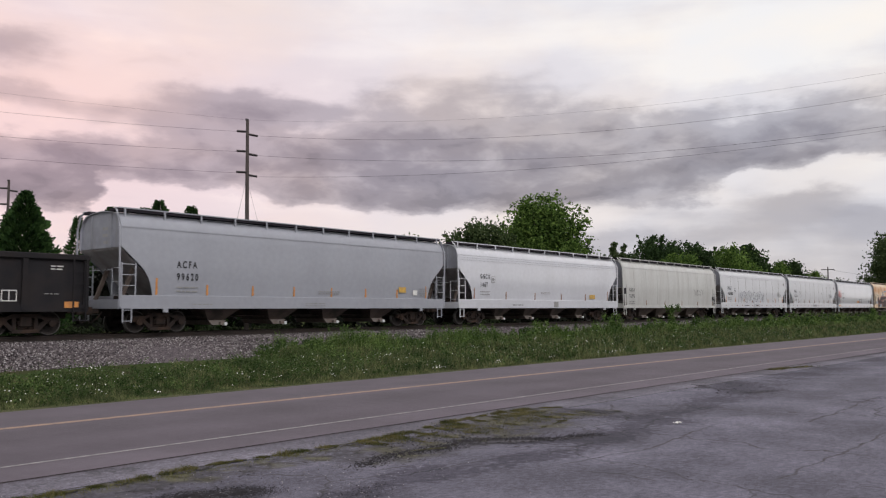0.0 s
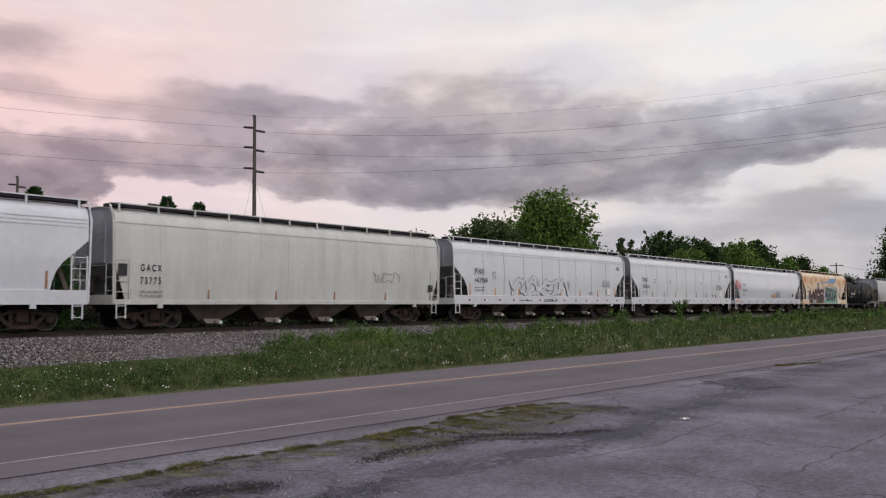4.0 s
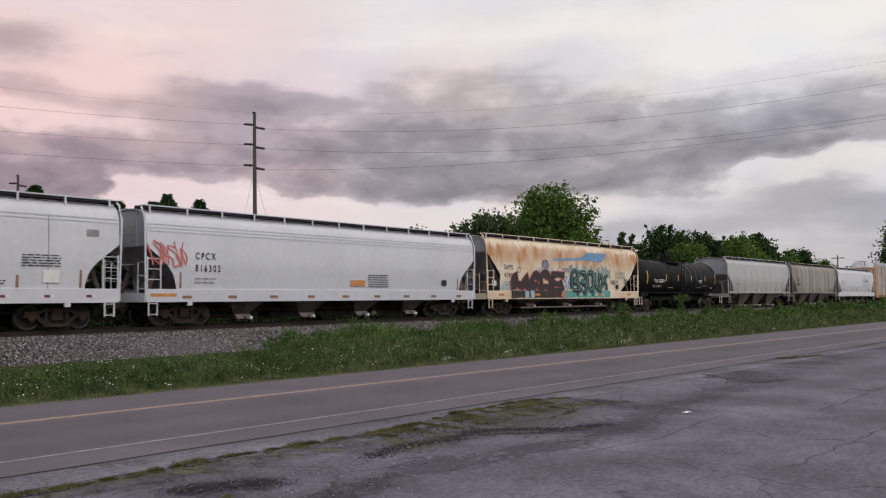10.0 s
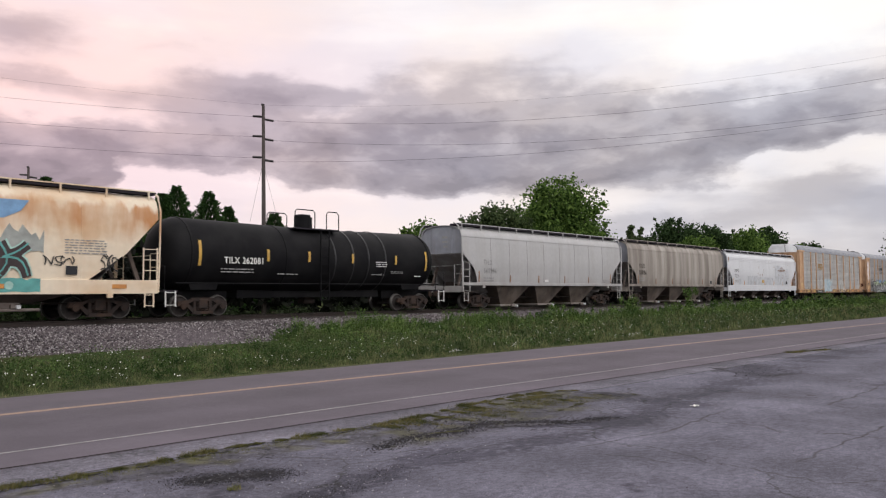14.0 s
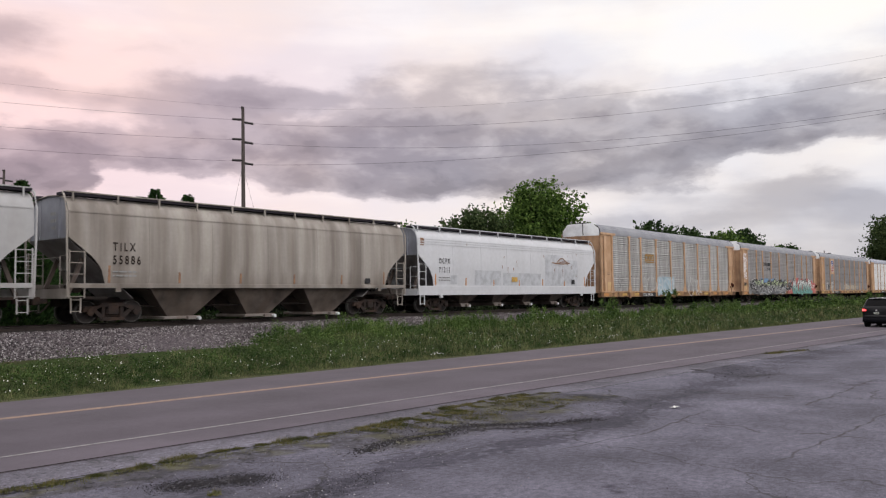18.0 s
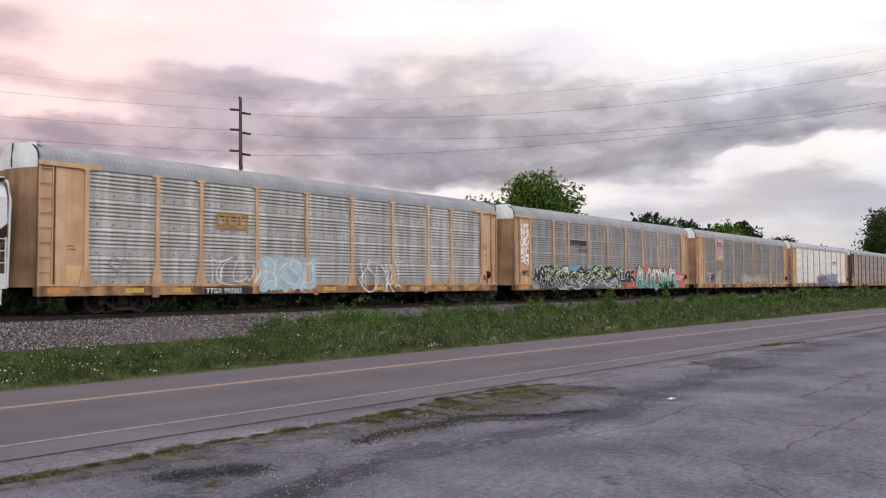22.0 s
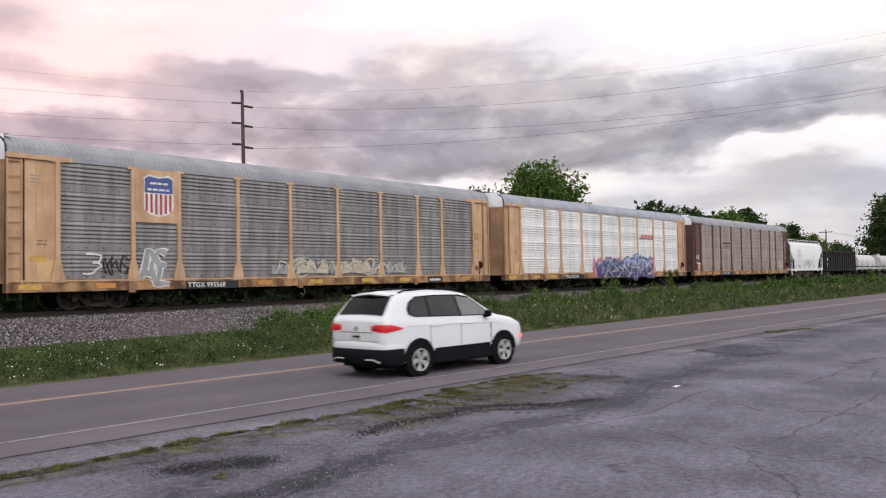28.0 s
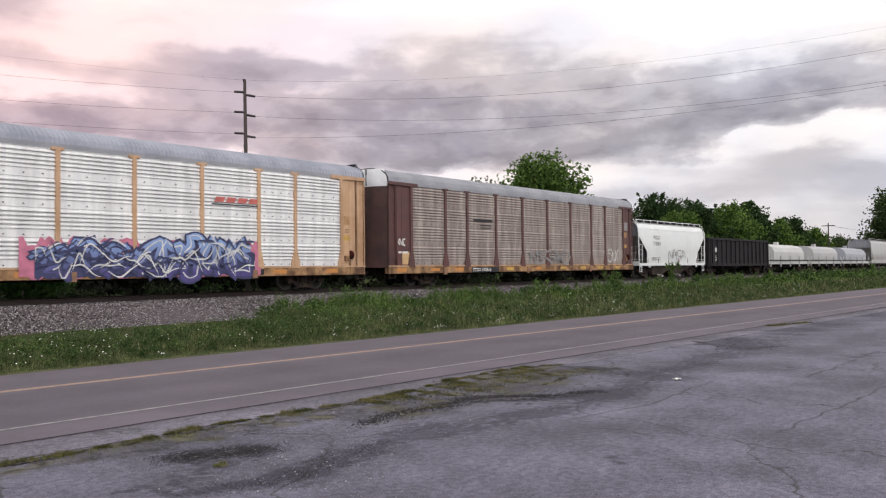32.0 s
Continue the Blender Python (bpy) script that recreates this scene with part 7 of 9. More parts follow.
def quads(name, P, A, B, material, parent=None, label="", tri=False):
    """Many small leaves: centres P with half axes A and B."""
    n = len(P)
    k = 3 if tri else 4
    if tri:
        V = np.stack([P - A, P + A, P + B], 1)
    else:
        V = np.stack([P - A - B, P + A - B * 0.4, P + A * 0.6 + B, P - A * 0.7 + B * 0.7], 1)
    me = bpy.data.meshes.new(name)
    me.vertices.add(n * k)
    me.vertices.foreach_set("co", V.reshape(-1).astype(np.float32))
    me.loops.add(n * k)
    me.loops.foreach_set("vertex_index", np.arange(n * k, dtype=np.int32))
    me.polygons.add(n)
    me.polygons.foreach_set("loop_start", np.arange(0, n * k, k, dtype=np.int32))
    me.update(calc_edges=True)
    return part_mesh(name, me, material, parent, label)


def leaves(centres, radii, count, size, flat=0.75, weights=None):
    """Leaf places spread over clumps, thicker towards each clump's skin."""
    idx = RNG.integers(0, len(centres), count) if weights is None else RNG.choice(len(centres), count, p=weights / weights.sum())
    d = RNG.normal(size=(count, 3))
    d /= np.linalg.norm(d, axis=1)[:, None]
    r = radii[idx] * np.abs(RNG.normal(0, 0.75, count)).clip(0.1, 1.2)
    P = centres[idx] + d * r[:, None] * np.array([1, 1, flat])
    a = RNG.normal(size=(count, 3))
    a /= np.linalg.norm(a, axis=1)[:, None]
    b = np.cross(a, RNG.normal(size=(count, 3)))
    b /= np.linalg.norm(b, axis=1)[:, None] + 1e-6
    s = size * RNG.uniform(0.6, 1.3, count)
    return P, a * s[:, None], b * s[:, None]


def tree(x, y, h, w, label, leaf, clumps=26, count=7000, size=0.2, low=0.22, z0=0.2, gap=1.0, lop=0.30):
    """A broad tree: tapered trunk, limbs that carry clumps of leaves out to their tips, sprigs past them, gaps between."""
    t = thing("tree", pose(x, y, z0), label, "tree", "trees behind the track")
    cs, rs, limbs = [], [], []
    n = max(8, int(clumps * (0.75 if gap < 1 else 1.05)))
    ph = RNG.uniform(0, 6.3, 4)
    for i in range(n):
        s = ((i + 0.5) / n) ** 0.8
        a = i * 2.39996 + RNG.uniform(-0.5, 0.5)
        shape = min(1.0, (s + 0.16) * 2.2) ** 0.7 * math.sqrt(max(0.02, 1.0 - s ** 2.4))
        uneven = 1 + lop * math.sin(2 * a + ph[0] + 3 * s) + 0.6 * lop * math.sin(5 * a + ph[1] - 6 * s)
        rad = w * 0.44 * shape * uneven * RNG.uniform(0.75, 1.08)
        tip = Vector((rad * math.cos(a), rad * math.sin(a), h * min(0.97, low + (0.97 - low) * s * RNG.uniform(0.9, 1.05))))
        root = Vector((0, 0, max(0.3, tip.z * RNG.uniform(0.45, 0.65))))
        bend = root.lerp(tip, 0.55) + Vector((0, 0, 0.06 * h * (1 - s)))
        for f, k in ((0.42, 0.125), (0.62, 0.115), (0.82, 0.09), (1.0, 0.058)):
            q = root * (1 - f) ** 2 + bend * (2 * f * (1 - f)) + tip * f * f
            r = w * k * RNG.uniform(0.7, 1.25) * gap
            off = RNG.normal(size=3) * r * 0.4
            cs.append((q.x + off[0], q.y + off[1], min(q.z + off[2], h - r * 0.5)))
            rs.append(r)
        out = (tip - root).normalized()
        for _ in range(3):
            r = w * RNG.uniform(0.022, 0.042)
            q = tip + out * w * RNG.uniform(0.03, 0.085) + Vector(RNG.normal(size=3)) * w * 0.03
            cs.append((q.x, q.y, min(q.z, h - r * 0.4)))
            rs.append(r)
        limbs.append((root, bend, tip))
    cs, rs = np.array(cs), np.array(rs)
    r0 = 0.018 * h + 0.05
    trunk = part("trunk", tubem([(0, 0, -0.15), (0.05, 0, h * 0.25), (-0.08, 0.05, h * 0.55), (0.05, 0, h * 0.86)], [r0 * 1.3, r0, r0 * 0.6, r0 * 0.15], 9), M_BARK, t)
    for root, bend, tip in limbs:
        part("limb", tubem([root, bend, tip], [r0 * 0.42, r0 * 0.26, r0 * 0.06], 5), M_BARK, trunk)
    quads("crown", *leaves(cs, rs, int(count * 3.0), size, 0.9, rs ** 1.7), leaf, t)
    return t


def conifer(x, y, h, w, label, count=4200, size=0.11, z0=0.2, fat=1.35):
    t = thing("conifer", pose(x, y, z0), label, "tree", "conifers behind the track")
    part("trunk", tubem([(0, 0, -0.1), (0, 0, h * 0.92)], [0.14, 0.02], 8), M_BARK, t)
    f = RNG.uniform(0, 1, count) ** 0.7
    z = 0.25 + (h - 0.25) * (1 - f)
    a = RNG.uniform(0, 2 * math.pi, count)
    rad = w / 2 * np.minimum(1.0, f * fat + 0.015 + 0.05 * (fat > 1.5)) ** 0.75 * (1 + 0.07 * fat * np.sin(z * 4.3 + 2 * a) + 0.08 * fat * np.sin(z * 9.0 - 3 * a) + 0.08 * RNG.normal(size=count))
    r = rad * np.sqrt(RNG.uniform(0.25, 1.0, count))
    P = np.stack([r * np.cos(a), r * np.sin(a), z], 1)
    A = np.stack([np.cos(a), np.sin(a), RNG.uniform(0.2, 1.2, count)], 1) * (size * RNG.uniform(0.5, 1.2, count))[:, None]
    B = RNG.normal(size=(count, 3)) * size * 0.45
    quads("foliage", P, A, B, M_CONE, t)
    return t


def at_bearing(az_deg, y):
    return y * math.tan(radians(az_deg)), y


def by_bearing(az_deg, el_deg, y):
    """Place and height of a thing whose top is seen under that angle."""
    x = y * math.tan(radians(az_deg))
    return x, y, 2.15 + math.hypot(x, y) * math.tan(radians(el_deg)) - 0.2


for az_, el_, y_, w_, lab, leaf, n_, cl in (
    (57.4, 7.8, 62, 15.5, "tall leafy green tree with an uneven crown", M_LEAF, 15000, 40),
    (52.9, 6.0, 64, 11.5, "round dark green bushy tree", M_LEAFOLIVE, 9000, 30),
    (59.7, 5.7, 63, 6.5, "thin tree with wispy loose branches", M_LEAFDARK, 1300, 9),
    (47.9, 5.1, 66, 7.0, "light green bushy tree", M_LEAF, 5000, 20),
    (45.9, 3.9, 70, 7.0, "low olive green bushy tree", M_LEAFOLIVE, 3500, 16),
    (62.8, 4.5, 80, 9.0, "grey green airy tree", M_LEAFOLIVE, 3200, 16),
    (65.2, 5.0, 78, 13.5, "dark dense round tree", M_LEAFDARK, 9000, 30),
    (67.8, 4.5, 84, 13.0, "dark spreading broad-leaved tree", M_LEAFDARK, 8000, 28),
    (66.6, 3.6, 70, 11.0, "mid green bushy tree", M_LEAF, 6000, 22),
    (69.8, 4.0, 80, 18.0, "broad green tree in a thicket", M_LEAF, 9000, 30),
    (71.2, 4.1, 82, 15.0, "dark green tree in a thicket", M_LEAFDARK, 8000, 28),
    (72.4, 2.9, 84, 16.0, "mid green tree in a thicket", M_LEAF, 6500, 24),
    (73.5, 3.0, 86, 15.0, "low dark tree in a thicket", M_LEAFDARK, 6000, 24),
    (75.1, 2.3, 88, 14.0, "small rounded green tree", M_LEAF, 4500, 20),
    (79.9, 4.6, 62, 26.0, "large olive green tree by the line", M_LEAFOLIVE, 13000, 40),
    (82.2, 5.4, 58, 22.0, "large dark green tree by the line", M_LEAFDARK, 9000, 34),
    (76.6, 1.6, 95, 20.0, "low far green tree", M_LEAFOLIVE, 3500, 18),
):
    x_, y2, h_ = by_bearing(az_, el_, y_)
    wisp = "wispy" in lab or "airy" in lab
    tree(x_, y2, h_, w_ * 1.12, lab, leaf, cl, int(n_ * 1.25), 0.085 + 0.0007 * x_, 0.45 if wisp else 0.12, gap=0.85 if wisp else 1.4)

for az_, el_, y_, w_ in ((23.1, 7.4, 42, 4.6), (31.1, 7.2, 58, 4.6), (30.2, 6.7, 58.5, 3.8), (28.1, 6.6, 60, 3.8), (26.2, 6.0, 62, 2.8), (33.2, 6.9, 60, 4.6), (34.5, 5.9, 60, 3.6), (37.6, 5.5, 62, 4.6), (20.9, 5.6, 50, 3.4)):
    x_, y2, h_ = by_bearing(az_, el_, y_)
    conifer(x_, y2, h_, w_, "dark green pointed conifer" if w_ > 3 else "slim dark green conifer", 16000 if w_ > 3 else 6000, fat=1.3 if az_ < 24 else 1.6)

for x_, w_, h_ in ((14.0, 2.4, 1.5), (18.2, 2.6, 1.5), (22.7, 2.6, 1.55), (25.4, 2.2, 1.4), (29.7, 2.7, 1.45), (34.0, 2.6, 1.4), (38.5, 2.4, 1.4), (9.6, 2.4, 1.4), (43.5, 2.6, 1.4), (49.0, 3.0, 1.5)):
    b = thing("shrub", pose(x_, 36.6, 0.2), "low rounded green shrub behind the track", "shrub", "shrubs behind the track")
    cs = np.array([(RNG.uniform(-0.3, 0.3) * w_, RNG.uniform(-0.3, 0.3) * w_, RNG.uniform(0.35, 0.62) * h_) for _ in range(9)])
    part("stems", tubem([(0, 0, -0.1), (0.05, 0, h_ * 0.6)], [0.08, 0.03], 6), M_BARK, b)
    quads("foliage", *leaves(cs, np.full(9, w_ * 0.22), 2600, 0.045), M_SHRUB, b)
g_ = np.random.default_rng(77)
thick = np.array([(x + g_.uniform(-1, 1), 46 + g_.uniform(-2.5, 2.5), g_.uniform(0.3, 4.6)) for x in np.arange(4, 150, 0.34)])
tagged(quads("thicket", *leaves(thick, np.full(len(thick), 1.5), 26000, 0.24), M_THICKET), "dense thicket behind the track, coloured near black for shade", "thicket", kind="stuff")
far_woods = quads("far_woods", *leaves(np.array([(x, 150 + 30 * math.sin(x * 0.05), 2.2 + 1.8 * math.sin(x * 0.11) + 1.2 * math.sin(x * 0.31)) for x in range(-60, 900, 9)], float), np.full(107, 6.5), 16000, 0.75), M_LEAFDARK)
behind = quads("far_woods", *leaves(np.array([(x, -75 + 10 * math.sin(x * 0.05), 3.0 + 1.8 * math.sin(x * 0.11) + 1.2 * math.sin(x * 0.31)) for x in range(-300, 420, 8)], float), np.full(90, 6.0), 9000, 0.9), M_LEAFDARK)
tagged(behind, "line of dark green woods beyond the lot", "woods", kind="stuff")
tagged(far_woods, "distant line of dark green woods", "woods", kind="stuff")


# ---------------------------------------------------------------- verge: grass, weeds, flowers
def blades(name, n, x0, x1, place, height, width, material, label, lean=0.55, seed=1):
    g = np.random.default_rng(seed)
    x = g.uniform(x0, x1, n)
    y, z = place(x, g.uniform(0, 1, n), g)
    h = height(x, y, g)
    a = g.uniform(0, 2 * math.pi, n)
    w = width * g.uniform(0.5, 1.4, n)
    A = np.stack([np.cos(a) * w, np.sin(a) * w, 0 * a], 1)
    b = g.uniform(0, 2 * math.pi, n)
    l = np.abs(g.normal(0, lean, n)) * h
    B = np.stack([np.cos(b) * l, np.sin(b) * l, h], 1)
    ob = quads(name, np.stack([x, y, z], 1), A, B, material, tri=True)
    return tagged(ob, label, "grass", kind="stuff")


def far_np(x):
    return ROAD_FAR[0] + ROAD_FAR[1] * np.minimum(x, 110)


def verge_z(x, y):
    f = far_np(x)
    return np.interp((y - f) / (24.6 - f), [0, 0.02, 0.45, 1.0, 1.15], [-0.04, 0.0, 0.14, 0.32, 0.40])


def verge(x, u, g):
    f = far_np(x)
    reach = np.interp(x, [8, 12, 17.5, 19.5, 22], [22.3, 22.4, 22.9, 24.2, 24.8]) + 0.35 * np.sin(x * 1.3) + 0.25 * np.sin(x * 3.1)
    reach = reach + 0.5 * np.clip(g.normal(0, 0.6, len(x)), -0.6, 1.6)
    y = f + 0.02 + (reach - f) * u ** 1.25
    return y, np.where(y > 24.5, np.interp(y, [24.5, 25.3, 26.4], [0.28, 0.44, 0.74]), verge_z(x, y)) - 0.01


def swell(x, y):
    return 0.5 + 0.25 * np.sin(x * 0.9 + y * 1.7) + 0.25 * np.sin(x * 2.3 - y * 0.8)


def verge_h(x, y, g):
    f = far_np(x)
    d = np.clip((y - f) / 1.0, 0.35, 1)
    tall = np.clip((x - 18.6) / 3.5, 0, 1) * np.clip((y - f - 3.2) / 2.0, 0, 1)
    d = d * np.interp(x, [16, 20], [0.72, 1.0])
    return d * (0.13 + 0.36 * swell(x, y) ** 1.5) * g.uniform(0.4, 1.4, len(x)) + tall * 0.26 * swell(x, y) * g.uniform(0.3, 1.2, len(x))


blades("verge_grass", 60000, 4, 24, verge, verge_h, 0.008, M_GRASS, "green roadside grass between the road and the ballast", seed=2)
blades("verge_grass", 52000, 24, 60, verge, verge_h, 0.016, M_GRASS, "tall green roadside grass below the track", seed=3)
blades("verge_grass", 42000, 60, 190, verge, lambda x, y, g: verge_h(x, y, g) * 0.8 + 0.06, 0.04, M_GRASS, "tall green roadside grass along the road", seed=4)
blades("verge_grass", 9000, -12, 4, verge, verge_h, 0.02, M_GRASS, "green roadside grass between the road and the ballast", seed=5)
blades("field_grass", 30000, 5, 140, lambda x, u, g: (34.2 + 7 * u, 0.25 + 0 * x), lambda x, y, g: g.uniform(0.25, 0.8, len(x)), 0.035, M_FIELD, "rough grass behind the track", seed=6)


def flowers(n, x0, x1, seed, size):
    g = np.random.default_rng(seed)
    x = g.uniform(x0, x1, n)
    keep = swell(x * 1.3, x * 0.4) + 0.4 * np.sin(x * 5.3) + g.uniform(-0.2, 0.2, n) > 0.62
    x = x[keep]
    f = far_np(x)
    y = f + 0.6 + (24.2 - f - 0.6) * np.clip(g.uniform(0, 1, len(x)) ** np.where(x < 20, 1.0, 1.6) * 0.8 + 0.2 * np.sin(x * 3.7), 0, 1)
    z = verge_z(x, y) + verge_h(x, y, g) * 0.9 + 0.04
    s = size * g.uniform(0.5, 1.3, len(x))
    A = np.stack([s, 0 * s, 0.1 * s], 1)
    B = np.stack([0 * s, s * 0.7, 0.6 * s], 1)
    tagged(quads("wild_flowers", np.stack([x, y, z], 1), A, B, M_PETAL), "small white wild flowers in the grass", "flowers", kind="stuff")


def tall(x, u, g):
    y = 25.3 - 2.2 * u ** 1.2 + 0.2 * np.sin(x * 2.0)
    return y, np.where(y > 24.5, np.interp(y, [24.5, 25.3, 26.4], [0.28, 0.44, 0.74]), verge_z(x, y)) - 0.02


def tall_h(x, y, g):
    ramp = np.clip((x - 19.2) / 1.8, 0.0, 1.0)
    patch = np.clip(0.42 + 0.42 * np.sin(x * 0.83 + 0.6) + 0.35 * np.sin(x * 2.1 + 2) + 0.3 * np.sin(x * 4.7), 0.38, 1.15)
    return ramp * patch * g.uniform(0.35, 1.0, len(x)) * 0.85 + 0.05


M_TALL = leafy("tall_weed_blades", [(0.04, 0.08, 0.021), (0.07, 0.13, 0.032), (0.105, 0.175, 0.045), (0.16, 0.22, 0.08)], patchy=0.9)
blades("tall_weeds", 34000, 19.2, 60, tall, tall_h, 0.016, M_TALL, "tall green weeds at the foot of the ballast", 0.28, 7)
blades("tall_weeds", 22000, 60, 170, tall, lambda x, y, g: tall_h(x, y, g) * 0.95 + 0.08, 0.045, M_TALL, "tall green weeds along the ballast", 0.28, 8)
flowers(1000, 4, 20, 11, 0.016), flowers(650, 20, 32, 12, 0.017), flowers(1300, 32, 62, 14, 0.022), flowers(250, 62, 120, 13, 0.03)


def low_weeds(n, x0, x1, count, size, seed):
    """Leafy weeds of all heights among the grass."""
    g = np.random.default_rng(seed)
    x = g.uniform(x0, x1, n)
    f = far_np(x)
    y = f + 0.5 + (np.interp(x, [8, 12, 17.5, 19.5], [22.2, 22.3, 22.8, 25.2]) - f - 0.5) * g.uniform(0, 1, n)
    r = g.uniform(0.07, 0.26, n) * (0.75 + 0.5 * swell(x, y))
    c = np.stack([x, y, verge_z(x, y) + r * 0.7 + 0.16 * g.uniform(0, 1, n) * np.clip((y - f) / 2, 0, 1)], 1)
    tagged(quads("low_weeds", *leaves(c, r, count, size, 1.1), M_WEED), "leafy green weeds in the roadside grass", "weeds", kind="stuff")


low_weeds(1100, 4, 24, 52000, 0.017, 41), low_weeds(1500, 24, 62, 56000, 0.024, 42), low_weeds(1000, 62, 170, 22000, 0.05, 43)

M_RANK = leafy("rank_weed_leaves", [(0.034, 0.068, 0.022), (0.076, 0.14, 0.04), (0.12, 0.20, 0.06), (0.175, 0.26, 0.09)], patchy=0.7)


def rank_weeds(n, x0, x1, count, size, seed):
    """A rank, leafy growth of uneven height at the foot of the ballast."""
    g = np.random.default_rng(seed)
    x = g.uniform(x0, x1, n)
    y = 25.3 - 3.4 * g.uniform(0, 1, n) ** 1.3
    patch = np.clip(0.55 + 0.35 * np.sin(x * 0.83 + 0.6) + 0.25 * np.sin(x * 2.1 + 2) + 0.2 * np.sin(x * 4.7 + y), 0.25, 1.2)
    top = (0.12 + 0.80 * patch * np.clip((y - 21.6) / 2.2, 0.2, 1)) * np.clip((x - 19.2) / 1.8, 0.02, 1) * np.where(x > 70, 1.2, 1.0)
    r = g.uniform(0.06, 0.17, n) * (1 + 0.004 * x)
    ground_z = np.where(y > 24.5, np.interp(y, [24.5, 25.3, 26.4], [0.28, 0.44, 0.74]), verge_z(x, y))
    c = np.stack([x, y, ground_z + top * g.uniform(0.05, 1, n) ** 0.75], 1)
    tagged(quads("rank_weeds", *leaves(c, r, count, size, 1.5), M_RANK), "rank leafy green weeds at the foot of the ballast", "weeds", kind="stuff")


rank_weeds(900, 19.3, 34, 46000, 0.02, 81), rank_weeds(1200, 34, 70, 52000, 0.032, 82), rank_weeds(1300, 70, 175, 40000, 0.07, 83)

for x_, y_, h_, w_ in ((20.1, 24.7, 0.95, 1.1), (20.6, 24.4, 0.85, 1.5), (22.4, 24.7, 0.8, 1.5), (24.3, 24.2, 0.9, 1.6), (26.5, 24.6, 1.0, 1.7), (29.5, 24.3, 0.9, 1.8), (33.5, 24.6, 1.0, 1.9), (38.0, 24.3, 1.05, 2.2),
                       (43.5, 24.5, 1.1, 2.4), (47.3, 24.9, 1.5, 1.5), (52.0, 24.4, 1.2, 2.6), (56.5, 24.8, 1.9, 2.0), (61.0, 24.3, 1.2, 3.0), (68.0, 24.5, 1.2, 3.4), (77.0, 24.3, 1.3, 4.0), (88.0, 24.3, 1.3, 4.5), (100.0, 24.0, 1.4, 5.0), (115.0, 24.0, 1.5, 6.0), (132.0, 24.0, 1.5, 7.0)):
    b = thing("weed", pose(x_, y_, 0.28), "leafy green weed clump at the foot of the ballast", "weed", "weeds along the ballast")
    h_ = h_ * (1.15 if h_ > 1.45 else 0.8)
    w_ = w_ * (1.0 if h_ > 1.45 else 1.5)
    k = 14
    cs = np.array([(RNG.uniform(-0.42, 0.42) * w_, RNG.uniform(-0.3, 0.3), RNG.uniform(0.15, 0.9) ** 1.2 * h_) for _ in range(k)])
    part("stem", tubem([(0, 0, -0.05), (0.03, 0, h_ * 0.8)], [0.02, 0.006], 5), M_WEED, b)
    quads("foliage", *leaves(cs, RNG.uniform(0.07, 0.2, k) + 0.03 * w_, 1900, 0.014 + 0.0004 * x_, 1.5), M_RANK, b)

# ---------------------------------------------------------------- the worn lot: gravel, moss and loose stones
M_TAR = mat("broken_dark_asphalt", (0.05, 0.047, 0.052), 0.95, 0, (0.032, 0.031, 0.033), 4.0, bump=1.0, bscale=30, spec=0.1)


M_MOSS = mat("yellow_green_moss", (0.085, 0.082, 0.045), 0.95, 0, (0.05, 0.048, 0.03), 11.0, mix=(0.42, 0.56), bump=1.0, bscale=40, spec=0.0)
M_SOIL = mat("dark_crumbled_soil", (0.05, 0.046, 0.05), 0.95, 0, (0.125, 0.12, 0.135), 14.0, mix=(0.42, 0.58), bump=1.0, bscale=40, spec=0.0)


def ragged(name, line, wide, material, label, z, seed, gaps=0.25):
    """A ragged band lying along a line on the ground, broken by gaps."""
    rnd = random.Random(seed)
    bm = bmesh.new()
    prev, along = None, 0.0
    ph = [rnd.uniform(0, 6.3) for _ in range(3)]
    for (ax, ay), (bx, by) in zip(line, line[1:]):
        n = max(2, int(math.hypot(bx - ax, by - ay) / 0.035))
        for i in range(n):
            x, y = ax + (bx - ax) * i / n, ay + (by - ay) * i / n
            along += 0.035
            k = 0.55 + 0.4 * math.sin(along * 2.3 + ph[0]) + 0.35 * math.sin(along * 6.1 + ph[1]) + 0.25 * math.sin(along * 15 + ph[2]) - gaps
            if k < 0.06:
                prev = None
                continue
            w = wide * k
            cur = (bm.verts.new((x, y + w * rnd.uniform(0.75, 1.2), z)), bm.verts.new((x, y - w * rnd.uniform(0.6, 1.3), z)))
            if prev:
                bm.faces.new((prev[0], prev[1], cur[1], cur[0]))
            prev = cur
    return tagged(part(name, bm, material, None), label, "worn patch", kind="structure")


EDGE = [(3.6, 9.60), (4.3, 9.56), (5.5, 9.54), (6.8, 9.66), (7.7, 9.52), (8.8, 9.46), (10.1, 9.42), (11.9, 9.74), (13.7, 9.80), (14.9, 9.58), (15.3, 9.3)]
ragged("soil_strip", [(x, y - 0.06) for x, y in EDGE], 0.11, M_SOIL, "dark crumbled edge of the old asphalt", 0.0125, 51, 0.4)
ragged("moss_strip", EDGE, 0.075, M_MOSS, "strip of yellow-green moss along the shoulder", 0.016, 52, 0.42)
ragged("moss_patch", [(9.2, 9.0), (10.8, 9.1), (12.6, 9.3), (14.2, 9.3)], 0.10, M_MOSS, "patchy moss on loose gravel", 0.014, 53, 0.5)
ragged("moss_patch", [(12.4, 8.0), (13.6, 8.2), (14.6, 8.3), (15.6, 8.05)], 0.09, M_MOSS, "patchy moss on loose gravel", 0.010, 54, 0.5)
